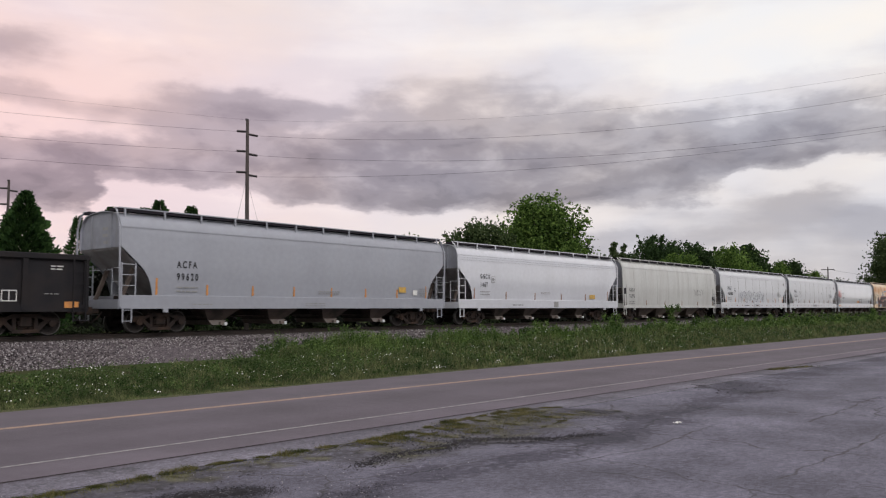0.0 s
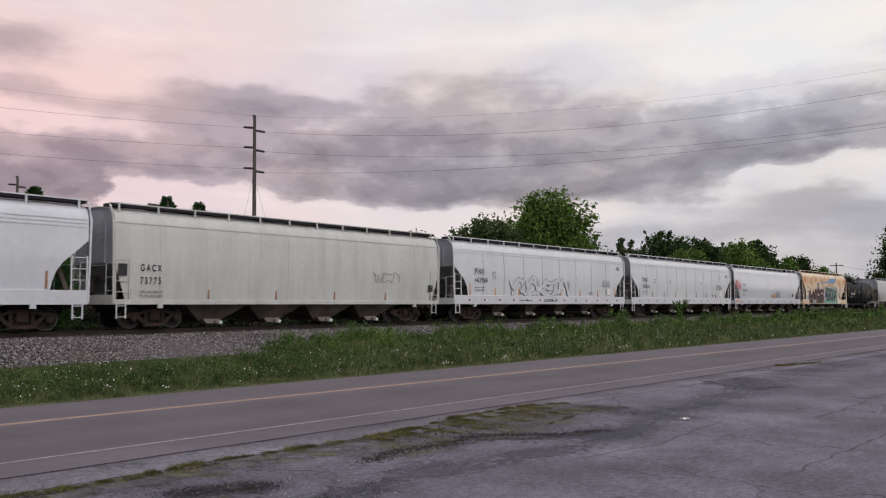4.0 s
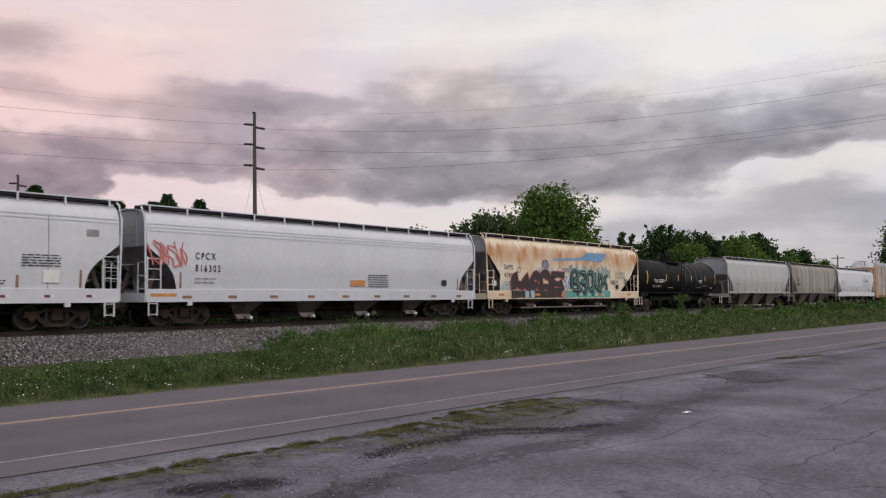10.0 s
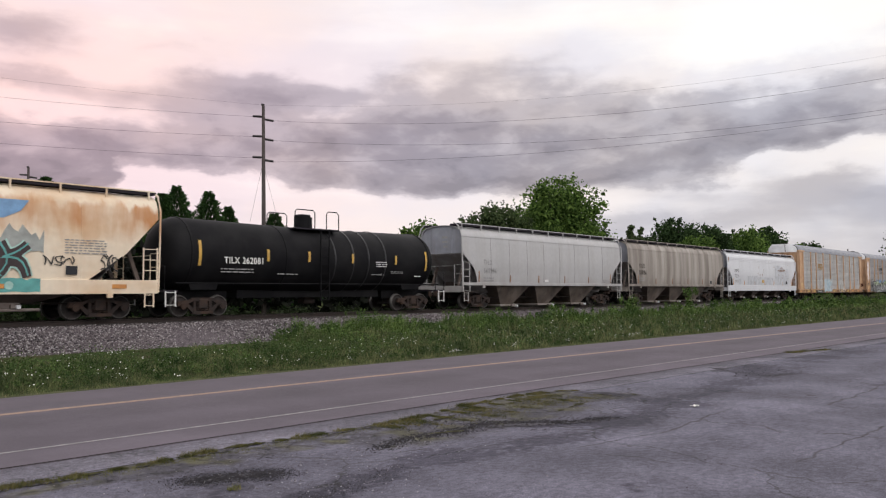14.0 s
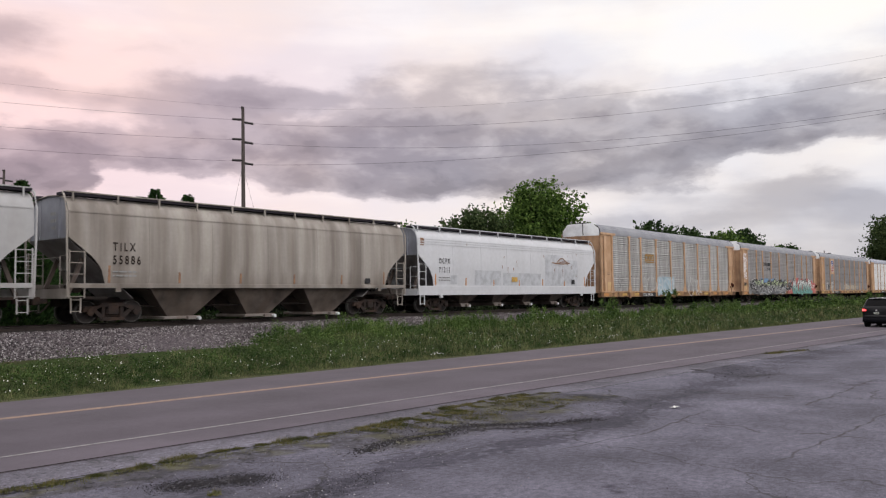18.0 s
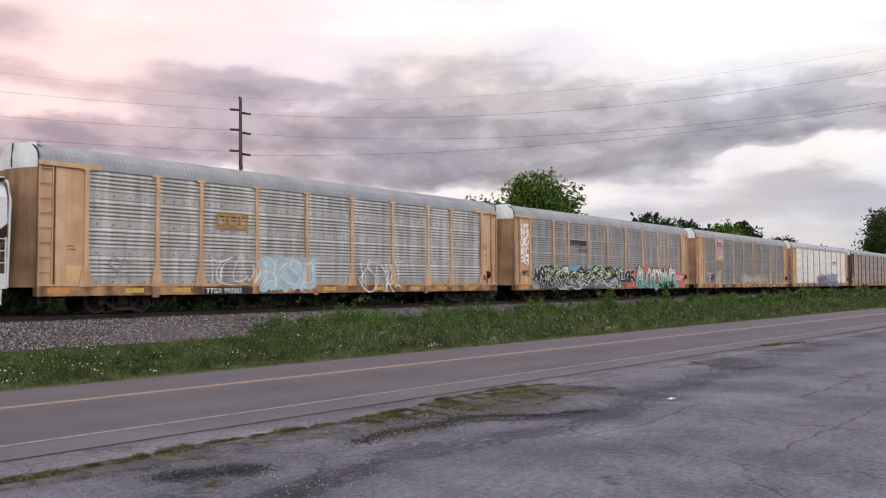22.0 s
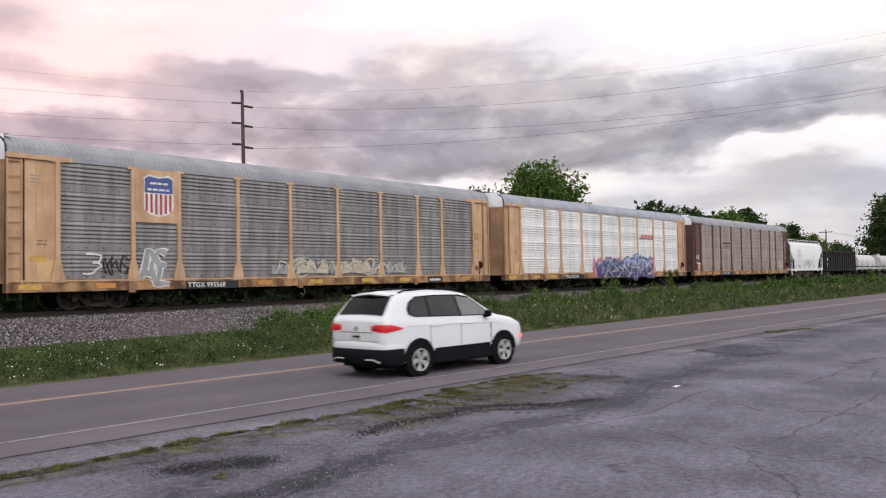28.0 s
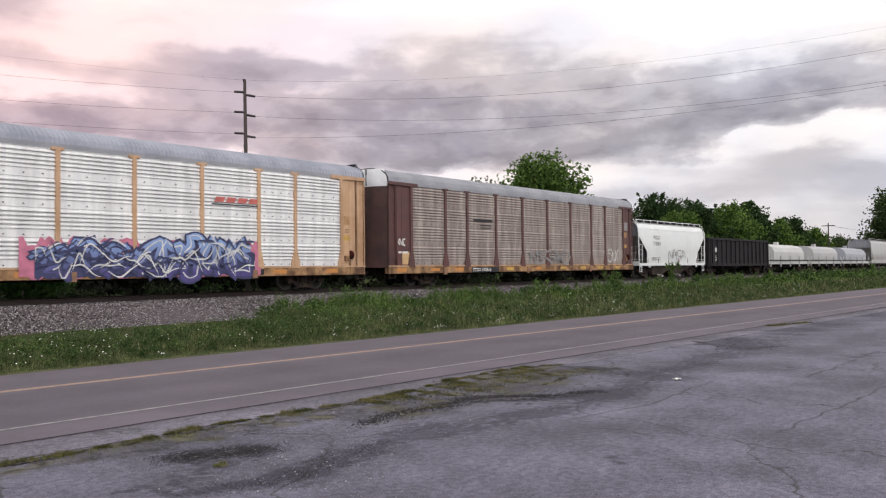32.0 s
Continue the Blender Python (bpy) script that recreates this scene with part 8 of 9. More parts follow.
ragged("moss_patch", [(9.3, 8.25), (9.8, 8.05), (10.4, 8.1)], 0.09, M_MOSS, "patchy moss on loose gravel", 0.010, 55, 0.5)
ragged("moss_patch", [(28.9, 9.2), (30.2, 9.0), (31.5, 8.6)], 0.14, M_MOSS, "patch of moss at the road's edge", 0.012, 56, 0.1)
ragged("soil_strip", [(10.4, 7.95), (11.0, 7.55), (11.5, 7.15), (12.3, 6.75)], 0.17, M_SOIL, "dark crumbled hollow in the lot", 0.008, 57, 0.1)
ragged("soil_strip", [(15.2, 9.55), (15.4, 8.9), (15.1, 8.4), (14.9, 7.8)], 0.12, M_SOIL, "dark crumbled edge of the old asphalt", 0.008, 58, 0.1)
ragged("soil_strip", [(22.2, 9.1), (21.6, 8.6), (21.0, 7.6), (20.9, 7.15), (21.9, 6.85)], 0.16, M_SOIL, "dark broken rim of an asphalt patch", 0.008, 59, 0.05)
ragged("soil_strip", [(36.0, 9.15), (40.0, 8.9), (45.0, 8.6)], 0.14, M_SOIL, "dark crumbled edge beside the road", 0.008, 60, 0.1)


def slivers(n, boxes_, seed):
    """Dark gaps where the asphalt has broken up into plates."""
    rnd = random.Random(seed)
    bm = bmesh.new()
    for i in range(n):
        x0, x1, y0, y1 = boxes_[i % len(boxes_)]
        x, y = rnd.uniform(x0, x1), (y0 + y1) / 2 + (y1 - y0) * 0.5 * max(-1, min(1, rnd.gauss(0, 0.5)))
        l, w, a = rnd.uniform(0.012, 0.055), rnd.uniform(0.006, 0.022), rnd.uniform(-1.2, 0.8)
        m = 7
        ring = []
        for k in range(2 * m):
            f = (k if k < m else 2 * m - 1 - k) / (m - 1)
            q = (1 if k < m else -1) * w * math.sin(math.pi * (0.08 + 0.84 * f)) * rnd.uniform(0.4, 1.4)
            px = (f - 0.5) * 2 * l
            ring.append(bm.verts.new((x + px * math.cos(a) - q * math.sin(a), y + px * math.sin(a) + q * math.cos(a), 0.0065 + 0.00001 * i)))
        bm.faces.new(ring)
    return tagged(part("broken_gaps", bm, M_SOIL, None), "dark gaps between plates of broken asphalt", "broken asphalt", kind="stuff")


slivers(520, [(8.4, 10.4, 7.5, 8.7), (10.3, 12.2, 6.9, 8.0), (8.6, 12.5, 7.6, 8.6), (13.0, 15.4, 7.7, 9.4), (5.2, 6.0, 7.5, 8.6), (4.6, 8.5, 8.6, 9.4)], 64)
slivers(110, [(20.8, 23.2, 7.0, 9.0), (26.6, 27.4, 8.2, 9.2), (29.8, 31.8, 8.2, 9.2)], 65)


def tufts(n, seed, boxes_, h, w):
    g = np.random.default_rng(seed)

    def place(x, u, g2):
        y = np.empty_like(x)
        for i in range(len(x)):
            x0, x1, y0, y1 = boxes_[i % len(boxes_)]
            x[i] = x0 + (x1 - x0) * g.uniform()
            c = math.sin(x[i] * 5.1) * 0.5 + math.sin(x[i] * 13.0 + 1) * 0.5
            y[i] = (y0 + y1) / 2 + (y1 - y0) * 0.5 * np.clip(g.normal(0, 0.45) + 0.3 * c, -1, 1)
        return y, 0 * x + 0.008
    return blades("low_grass", n, 0, 1, place, lambda x, y, g2: h * g2.uniform(0.3, 1.3, len(x)), w, M_DRYGRASS, "thin dry grass and moss in the broken asphalt", 0.8, seed)


def edge_tufts(n, line, spread, h, w, seed, thresh=0.0):
    """Thin grass rooted along a line, in clumps with gaps between."""
    g = np.random.default_rng(seed)
    px, py = np.array([q[0] for q in line]), np.array([q[1] for q in line])

    def place(x, u, g2):
        k = np.sin(x * 3.1 + seed) + 0.7 * np.sin(x * 7.7 + 2 * seed) + 0.5 * np.sin(x * 17.0)
        x[:] = np.where(k > thresh, x, np.round(x * 1.6) / 1.6 + g.normal(0, 0.05, len(x)))
        return np.interp(x, px, py) + g.normal(0, spread, len(x)) * (0.5 + 0.5 * np.clip(k, 0, 1)), 0 * x + 0.010

    def tall_of(x, y, g2):
        k = np.sin(x * 3.1 + seed) + 0.7 * np.sin(x * 7.7 + 2 * seed) + 0.5 * np.sin(x * 17.0)
        return h * (0.45 + 0.5 * np.clip(k, 0, 1.4)) * g2.uniform(0.3, 1.3, len(x))
    return blades("low_grass", n, px[0], px[-1], place, tall_of, w, M_EDGEGRASS, "thin dry grass along the old asphalt's edge", 0.7, seed)


M_EDGEGRASS = leafy("edge_grass_blades", [(0.05, 0.055, 0.024), (0.095, 0.10, 0.038), (0.15, 0.145, 0.062), (0.19, 0.165, 0.09)], patchy=2.5)
edge_tufts(15000, EDGE, 0.075, 0.055, 0.0036, 71)
edge_tufts(9000, [(9.2, 9.15), (10.8, 9.2), (12.6, 9.45), (14.4, 9.35)], 0.20, 0.034, 0.0045, 72, 0.3)
edge_tufts(4000, [(10.0, 8.7), (11.5, 8.6), (13.4, 8.8), (14.9, 8.5)], 0.26, 0.03, 0.0045, 73, 0.3)
edge_tufts(1500, [(28.9, 9.2), (30.2, 9.0), (31.5, 8.6)], 0.12, 0.06, 0.008, 74)
tufts(4000, 21, [(4.4, 6.0, 9.25, 9.6), (5.8, 8.0, 9.2, 9.55), (7.6, 10.2, 9.1, 9.5), (10.0, 14.6, 8.7, 9.75), (10.4, 13.8, 8.2, 9.2), (12.0, 15.0, 7.9, 9.4)], 0.024, 0.0035)
tufts(260, 22, [(4.2, 4.6, 9.35, 9.6), (5.25, 5.4, 7.5, 7.65), (29.6, 30.6, 8.95, 9.2)], 0.06, 0.005)


def stones(name, n, place, size, material, label, seed):
    """Loose stones: small uneven lumps."""
    g = np.random.default_rng(seed)
    P = place(n, g)
    base = np.array([(1, 0, 0), (-1, 0, 0), (0, 1, 0), (0, -1, 0), (0, 0, 1), (0, 0, -1)], float)
    V = base[None] * g.uniform(0.55, 1.2, (n, 6, 1)) * (size * g.uniform(0.4, 1.4, n))[:, None, None]
    a = g.uniform(0, 6.3, n)
    c, s = np.cos(a)[:, None], np.sin(a)[:, None]
    V = np.stack([V[..., 0] * c - V[..., 1] * s, V[..., 0] * s + V[..., 1] * c, V[..., 2] * 0.8], -1) + P[:, None]
    F = np.array([(0, 2, 4), (2, 1, 4), (1, 3, 4), (3, 0, 4), (2, 0, 5), (1, 2, 5), (3, 1, 5), (0, 3, 5)])
    me = bpy.data.meshes.new(name)
    me.vertices.add(n * 6)
    me.vertices.foreach_set("co", V.reshape(-1).astype(np.float32))
    idx = (F[None] + 6 * np.arange(n)[:, None, None]).reshape(-1)
    me.loops.add(len(idx))
    me.loops.foreach_set("vertex_index", idx.astype(np.int32))
    me.polygons.add(len(idx) // 3)
    me.polygons.foreach_set("loop_start", np.arange(0, len(idx), 3, dtype=np.int32))
    me.update(calc_edges=True)
    return tagged(part_mesh(name, me, material, None), label, "stones", kind="stuff")


M_STONES = leafy("ballast_stones", [(0.028, 0.024, 0.028), (0.07, 0.06, 0.064), (0.115, 0.10, 0.104), (0.18, 0.16, 0.162), (0.40, 0.38, 0.385)], 0.9)


M_CHIP = leafy("pale_stone_chips", [(0.16, 0.155, 0.18), (0.24, 0.23, 0.26), (0.32, 0.31, 0.34), (0.5, 0.49, 0.52)], 0.9)


def on_bank(n, g):
    x = np.concatenate([g.uniform(9, 32, n * 3 // 5), g.uniform(32, 90, n - n * 3 // 5)])
    y = g.uniform(24.6, 28.0, n)
    z = np.interp(y, [24.5, 25.3, 26.4, 27.35, 27.75], [0.28, 0.44, 0.74, 0.98, 1.03])
    return np.stack([x, y, z + 0.004], 1)


stones("ballast_stones", 52000, on_bank, 0.038, M_STONES, "loose grey crushed stones on the ballast bank", 31)
stones("dark_rubble", 70, lambda n, g: np.stack([21.8 + g.normal(0, 0.8, n), 7.8 + g.normal(0, 0.6, n), 0 * g.uniform(0, 1, n) + 0.004], 1), 0.02, M_TAR, "dark chunks of broken asphalt", 35)


def along(line, spread):
    """Places scattered along a line on the lot."""
    def place(n, g):
        k = g.uniform(0, len(line) - 1, n)
        px = np.interp(k, range(len(line)), [q[0] for q in line]) + g.normal(0, spread, n)
        py = np.interp(k, range(len(line)), [q[1] for q in line]) + g.normal(0, spread, n)
        return np.stack([px, py, 0 * px + 0.003], 1)
    return place


BROKEN = [(7.9, 8.0), (8.95, 8.3), (9.8, 8.05), (10.6, 8.25), (11.2, 7.7), (11.6, 7.2), (12.5, 6.9)]
stones("dark_rubble", 5000, along([(5.2, 8.35), (5.7, 8.15), (6.2, 7.85)], 0.15), 0.007, M_TAR, "dark crumbs of broken asphalt in a hollow", 36)
stones("dark_rubble", 2600, along(BROKEN, 0.11), 0.014, M_TAR, "dark chunks of broken asphalt along a torn edge", 37)
stones("dark_rubble", 2200, along([(4.4, 7.0), (5.3, 6.6), (6.3, 6.7), (7.4, 7.1)], 0.16), 0.005, M_TAR, "dark crumbs of broken asphalt on the lot", 38)
stones("dark_rubble", 900, along([(9.4, 8.9), (11.0, 8.8), (12.6, 8.9), (14.6, 8.6)], 0.3), 0.012, M_TAR, "dark chunks of broken asphalt among the moss", 39)
stones("pale_gravel", 420, along([(4.6, 5.6), (5.6, 6.6), (6.6, 7.2), (8.4, 7.6)], 0.55), 0.010, M_CHIP, "pale stone chips scattered on the old lot", 40)
stones("gravel_stones", 2200, lambda n, g: np.stack([g.uniform(4, 15, n), g.normal(8.7, 0.75, n).clip(6.6, 9.9), 0 * g.uniform(0, 1, n) + 0.012], 1), 0.007, M_STONES, "loose gravel scattered on the old lot", 32)
stones("gravel_stones", 500, lambda n, g: np.stack([g.uniform(3, 24, n), g.uniform(2.5, 8.5, n), 0 * g.uniform(0, 1, n) + 0.004], 1), 0.008, M_STONES, "loose gravel scattered on the old lot", 33)

litter = bmesh.new()
loft(litter, [[(-0.11 + 0.055 * i, -0.05 + 0.025 * j, 0.012 + 0.02 * abs(math.sin(i * 2.1 + j * 1.3))) for j in range(5)] for i in range(5)])
tagged(part("litter", litter, M_PETAL, None, "crumpled piece of white paper on the lot"), category="litter").location = (14.58, 6.36, 0.0)

# ---------------------------------------------------------------- power line
M_POLE = mat("weathered_pole", (0.085, 0.07, 0.065), 0.9, 0, (0.05, 0.042, 0.04), 4, (1, 1, 0.2))
M_INSUL = mat("dark_insulator", (0.025, 0.018, 0.02), 0.5)
M_WIRE = mat("dark_wire", (0.03, 0.03, 0.035), 0.6)


def line_pole(x, y, h, arms, label, lean=0.0, along=0.52):
    """A tall pole with stand-off insulators on both sides."""
    t = thing("power_pole", pose(x, y, 0.1), label, "power pole", "poles of the power line")
    shaft = part("shaft", tubem([(lean * h, 0, -0.1), (lean * h * 0.5, 0, h * 0.5), (0, 0, h)], [0.17, 0.14, 0.10], 10), M_POLE, t)
    part("cap_bracket", boxm(-0.14, 0.06, -0.05, 0.05, h - 0.02, h + 0.12), M_INSUL, shaft)
    a = along
    for z in arms:
        for s in (-1, 1):
            dz = -0.10 if s > 0 else 0.06
            pts = [(0, 0, z + dz)] + [(s * f * math.cos(a), -s * f * math.sin(a), z + dz - (0.12 if s > 0 else 0.0) * f) for f in (0.16, 0.70)]
            part("insulator", tube(bmesh.new(), pts, [0.03, 0.085, 0.075], 8), M_INSUL, shaft)
    return t


POLE = (33.65, 45.0)
line_pole(*POLE, 14.85, (14.02, 12.66, 11.22), "tall weathered power pole with three tiers of dark insulators", 0.012)
px_, py_ = at_bearing(22.15, 74)
line_pole(px_, py_, 13.2, (12.5, 11.1, 9.7), "distant power pole with dark insulators")
line_pole(59.0, -10.0, 18.4, (17.8, 15.6, 15.1), "tall weathered power pole across the road")
line_pole(-15.5, 56.0, 14.9, (14.1, 12.7, 11.3), "tall weathered power pole further along the line")


def wire(a, b, sag, label="thin dark overhead wire", r=0.0075):
    a, b = Vector(a), Vector(b)
    pts = [a.lerp(b, k / 28) - Vector((0, 0, 4 * sag * (k / 28) * (1 - k / 28))) for k in range(29)]
    tagged(part("overhead_wire", tubem(pts, r, 5), M_WIRE, None, label), label, "wire", "wires of the power line")


for z, zl, ze, sag, sagl in ((13.95, 14.1, 17.9, 2.7, 0.95), (12.58, 12.7, 15.5, 2.42, 1.0), (11.12, 11.3, 15.2, 1.9, 0.75)):
    wire((POLE[0] + 0.6, POLE[1] - 0.35, z), (59.0, -10.0, ze), sag)
    wire((POLE[0] - 0.6, POLE[1] + 0.35, z + 0.2), (-15.5, 56.0, zl), sagl)
wire((POLE[0], POLE[1], 15.0), (59.0, -10.0, 18.9), 2.5, "faint thin overhead wire", 0.004)
wire((POLE[0], POLE[1], 15.0), (-15.5, 56.0, 15.0), 0.7, "faint thin overhead wire", 0.004)
for dx, dy in ((-2.0, 1.0), (3.0, -0.8)):
    tagged(part("guy_wire", tubem([(POLE[0], POLE[1], 11.0), (POLE[0] + dx, POLE[1] + dy, 0.2)], 0.008, 5), M_WIRE, None), "thin guy wire from the pole to the ground", "wire", "wires of the power line")
ux, uy, uh = by_bearing(75.93, 2.6, 56.0)
up = thing("utility_pole", pose(ux, uy, 0.2), "far wooden utility pole with a cross-arm", "utility pole")
shaft = part("shaft", tubem([(0, 0, -0.1), (0, 0, uh)], [0.2, 0.14], 8), M_POLE, up)
part("cross_arm", boxm(-0.1, 0.1, -1.6, 1.6, uh - 0.8, uh - 0.6), M_POLE, shaft)
wire((ux, uy, uh - 0.4), (ux + 120, uy - 12, uh + 1), 1.6, r=0.03)

# a house among the conifers
M_SHINGLE = mat("grey_shingles", (0.16, 0.16, 0.17), 0.9, 0, (0.11, 0.11, 0.12), 3, bump=0.4, bscale=14)
M_SIDING = mat("pale_siding", (0.55, 0.54, 0.52), 0.7, 0, (0.48, 0.47, 0.45), 1)
hx, hy = 24.0, 72.0
house = thing("house", pose(hx, hy, 0.1), "small pale house with a grey shingle roof", "house")
part("wall", prismm([(-6, -0.1), (6, -0.1), (6, 4.6), (-6, 4.6)], 0, 8), M_SIDING, house)
roof = part("roof", loft(bmesh.new(), [[(x, -0.5, 4.5), (x, 4, 7.6), (x, 8.5, 4.5), (x, 8.5, 4.3), (x, 4, 7.4), (x, -0.5, 4.3)] for x in (-6.5, 6.5)], True, (True, True)), M_SHINGLE, house)
for wx in (-3.5, 0.0, 3.5):
    win = part("window", boxm(wx - 0.55, wx + 0.55, -0.04, 0.02, 2.2, 3.6), M_CHALK, house)
    part("pane", boxm(wx - 0.45, wx + 0.45, -0.06, -0.045, 2.3, 3.5), M_INK, win)

# ---------------------------------------------------------------- road vehicles
M_CARWHITE = mat("white_car_lacquer", (0.72, 0.735, 0.775), 0.2, 0, (0.715, 0.73, 0.77), 0.06)
M_CARDARK = mat("black_car_lacquer", (0.012, 0.012, 0.014), 0.15, 0.0, (0.011, 0.011, 0.013), 0.06, spec=0.3)
M_CLAD = mat("black_plastic_cladding", (0.009, 0.009, 0.012), 0.8, spec=0.08)
M_GLASS = mat("dark_tinted_glass", (0.005, 0.005, 0.006), 0.05, 0.0, spec=0.12)
M_GLASSPALE = mat("pale_window_glass", (0.16, 0.18, 0.17), 0.06, 0.0, spec=0.5)
M_GLASSMID = mat("smoked_window_glass", (0.03, 0.03, 0.033), 0.06, 0.0, spec=0.35)
M_TYRE = mat("tyre_rubber", (0.010, 0.010, 0.010), 0.9, spec=0.1)
M_RIM = mat("silver_alloy", (0.80, 0.80, 0.82), 0.3, 0.6)
M_LAMP = mat("lit_tail_lamp", (0.35, 0.015, 0.02), 0.25, emit=((1.0, 0.03, 0.06), 0.22))
M_LAMPLIT = mat("bright_brake_lamp", (0.6, 0.02, 0.02), 0.3, emit=((1.0, 0.08, 0.08), 2.6))
M_PLATE = mat("number_plate", (0.55, 0.58, 0.52), 0.5)
M_INDIC = mat("amber_front_lamp", (0.8, 0.2, 0.12), 0.3, emit=((1.0, 0.25, 0.15), 0.6))
AUTO_WHEELS = {}


# the car's lines along its length: x from the tail, under side, half width, waist height, roof height, roof half width
HULL = np.array([
    (0.00, 0.56, 0.70, 1.06, 1.07, 0.62), (0.02, 0.42, 0.80, 1.09, 1.11, 0.73), (0.07, 0.34, 0.86, 1.115, 1.15, 0.80), (0.15, 0.29, 0.895, 1.13, 1.23, 0.795),
    (0.30, 0.26, 0.915, 1.14, 1.42, 0.74), (0.46, 0.25, 0.92, 1.14, 1.58, 0.69), (0.60, 0.24, 0.922, 1.135, 1.63, 0.68), (1.00, 0.24, 0.925, 1.125, 1.66, 0.68),
    (1.60, 0.24, 0.925, 1.11, 1.67, 0.68), (2.20, 0.24, 0.925, 1.095, 1.65, 0.675), (2.60, 0.24, 0.925, 1.085, 1.60, 0.66), (2.80, 0.24, 0.922, 1.08, 1.53, 0.67),
])
HULL_FRONT = np.array([
    (3.15, 0.24, 0.92, 1.07, 1.345, 0.72), (3.50, 0.24, 0.915, 1.055, 1.15, 0.78), (3.66, 0.25, 0.912, 1.04, 1.09, 0.80), (3.95, 0.26, 0.905, 1.005, 1.055, 0.79), (4.25, 0.27, 0.885, 0.95, 1.0, 0.75),
    (4.48, 0.30, 0.84, 0.875, 0.915, 0.68), (4.61, 0.34, 0.77, 0.79, 0.825, 0.58), (4.68, 0.40, 0.66, 0.69, 0.72, 0.46), (4.70, 0.46, 0.56, 0.62, 0.64, 0.36),
])
HULL = np.concatenate([HULL, HULL_FRONT])


def suv(name, label, L, H, paint_m, lamp_m, clad_h, glass_m, front_glass_m, lamp_z=(0.90, 1.05), lamp_in=0.46):
    """A five-door sport utility car; x runs forward from its tail, y to its left."""
    car = thing(name, pose(0, 0, 0), label, "car")
    k, v = L / 4.7, H / 1.69

    def line(x, col):
        return float(np.interp(x, HULL[:, 0], HULL[:, col]))

    def side(x, z, out=0.0):
        """Half width of the glasshouse at a height over the waist."""
        zb, zr = line(x, 3), line(x, 4)
        f = min(1.0, max(0.0, (z - zb) / max(0.05, zr - zb)))
        hb = line(x, 2) - 0.035
        return hb + (line(x, 5) - hb) * f ** 1.25 + out

    def ring(x):
        zl, hw, zb, zr, hr = [line(x, c) for c in range(1, 6)]
        half = [(0.0, zl), (hw * 0.86, zl), (hw * 0.965, zl + 0.05), (hw * 0.99, zl + 0.3 * (zb - zl)), (hw, zl + 0.55 * (zb - zl)), (hw * 0.992, zl + 0.80 * (zb - zl)), (hw - 0.012, zb - 0.045), (hw - 0.035, zb)]
        half += [(side(x, zb + (zr - zb) * f), zb + (zr - zb) * f) for f in (0.25, 0.5, 0.75, 0.93)]
        half += [(hr - 0.05, zr + 0.006), (hr * 0.6, zr + 0.024), (0.0, zr + 0.032)]
        return [(x * k, y, z * v) for y, z in half + [(-y, z) for y, z in half[-2:0:-1]]]
    xs = sorted(set(list(HULL[:, 0]) + [0.22, 0.38, 0.53, 0.8, 1.3, 1.9, 2.4, 2.97, 3.33]))
    part("body", loft(bmesh.new(), [ring(x) for x in xs], True, (True, True)), paint_m, car, smooth=True)

    def pane(nm, outline, s, out, m):
        bm = bmesh.new()
        pts = []
        for (xa, za), (xb, zb_) in zip(outline, outline[1:] + outline[:1]):
            for q in (0.0, 0.33, 0.67):
                pts.append((xa + (xb - xa) * q, za + (zb_ - za) * q))
        cx, cz = sum(p[0] for p in pts) / len(pts), sum(p[1] for p in pts) / len(pts)
        c = bm.verts.new((cx * k, s * side(cx, cz, out), cz * v))
        mid = [bm.verts.new(((x + cx) / 2 * k, s * side((x + cx) / 2, (z + cz) / 2, out), (z + cz) / 2 * v)) for x, z in pts]
        rim = [bm.verts.new((x * k, s * side(x, z, out), z * v)) for x, z in pts]
        n = len(pts)
        for i in range(n):
            j = (i + 1) % n
            bm.faces.new((c, mid[i], mid[j]))
            bm.faces.new((mid[i], rim[i], rim[j], mid[j]))
        bmesh.ops.recalc_face_normals(bm, faces=bm.faces[:])
        return part(nm, bm, m, car, smooth=True)
    rear_door_m = M_GLASSMID if front_glass_m is not glass_m else glass_m
    for s in (-1, 1):
        pane("window_surround", [(0.68, 1.23), (0.84, 1.17), (1.6, 1.145), (2.6, 1.12), (3.42, 1.10), (3.13, 1.30), (2.72, 1.525), (2.4, 1.575), (1.6, 1.59), (1.0, 1.57), (0.76, 1.46), (0.67, 1.33)], s, 0.006, M_CLAD)
        pane("rear_quarter_window", [(0.71, 1.245), (0.86, 1.19), (1.27, 1.17), (1.28, 1.56), (1.02, 1.545), (0.79, 1.44)], s, 0.014, rear_door_m)
        pane("rear_door_window", [(1.33, 1.168), (2.25, 1.148), (2.20, 1.56), (1.34, 1.567)], s, 0.014, rear_door_m)
        pane("front_door_window", [(2.31, 1.146), (3.30, 1.12), (3.06, 1.30), (2.70, 1.495), (2.27, 1.557)], s, 0.014, front_glass_m)
        part("roof_rail", tubem([(0.62 * k, s * 0.60, 1.63 * v), (0.78 * k, s * 0.60, 1.69 * v), (1.6 * k, s * 0.61, 1.72 * v), (2.3 * k, s * 0.60, 1.70 * v), (2.55 * k, s * 0.60, 1.63 * v)], 0.02, 6), M_CLAD, car)
        part("sill_cladding", prismm([(1.34 * k, 0.24), (3.34 * k, 0.24), (3.24 * k, 0.22 + clad_h), (1.44 * k, 0.22 + clad_h)], *sorted((s * 0.86, s * 0.936))), M_CLAD, car)
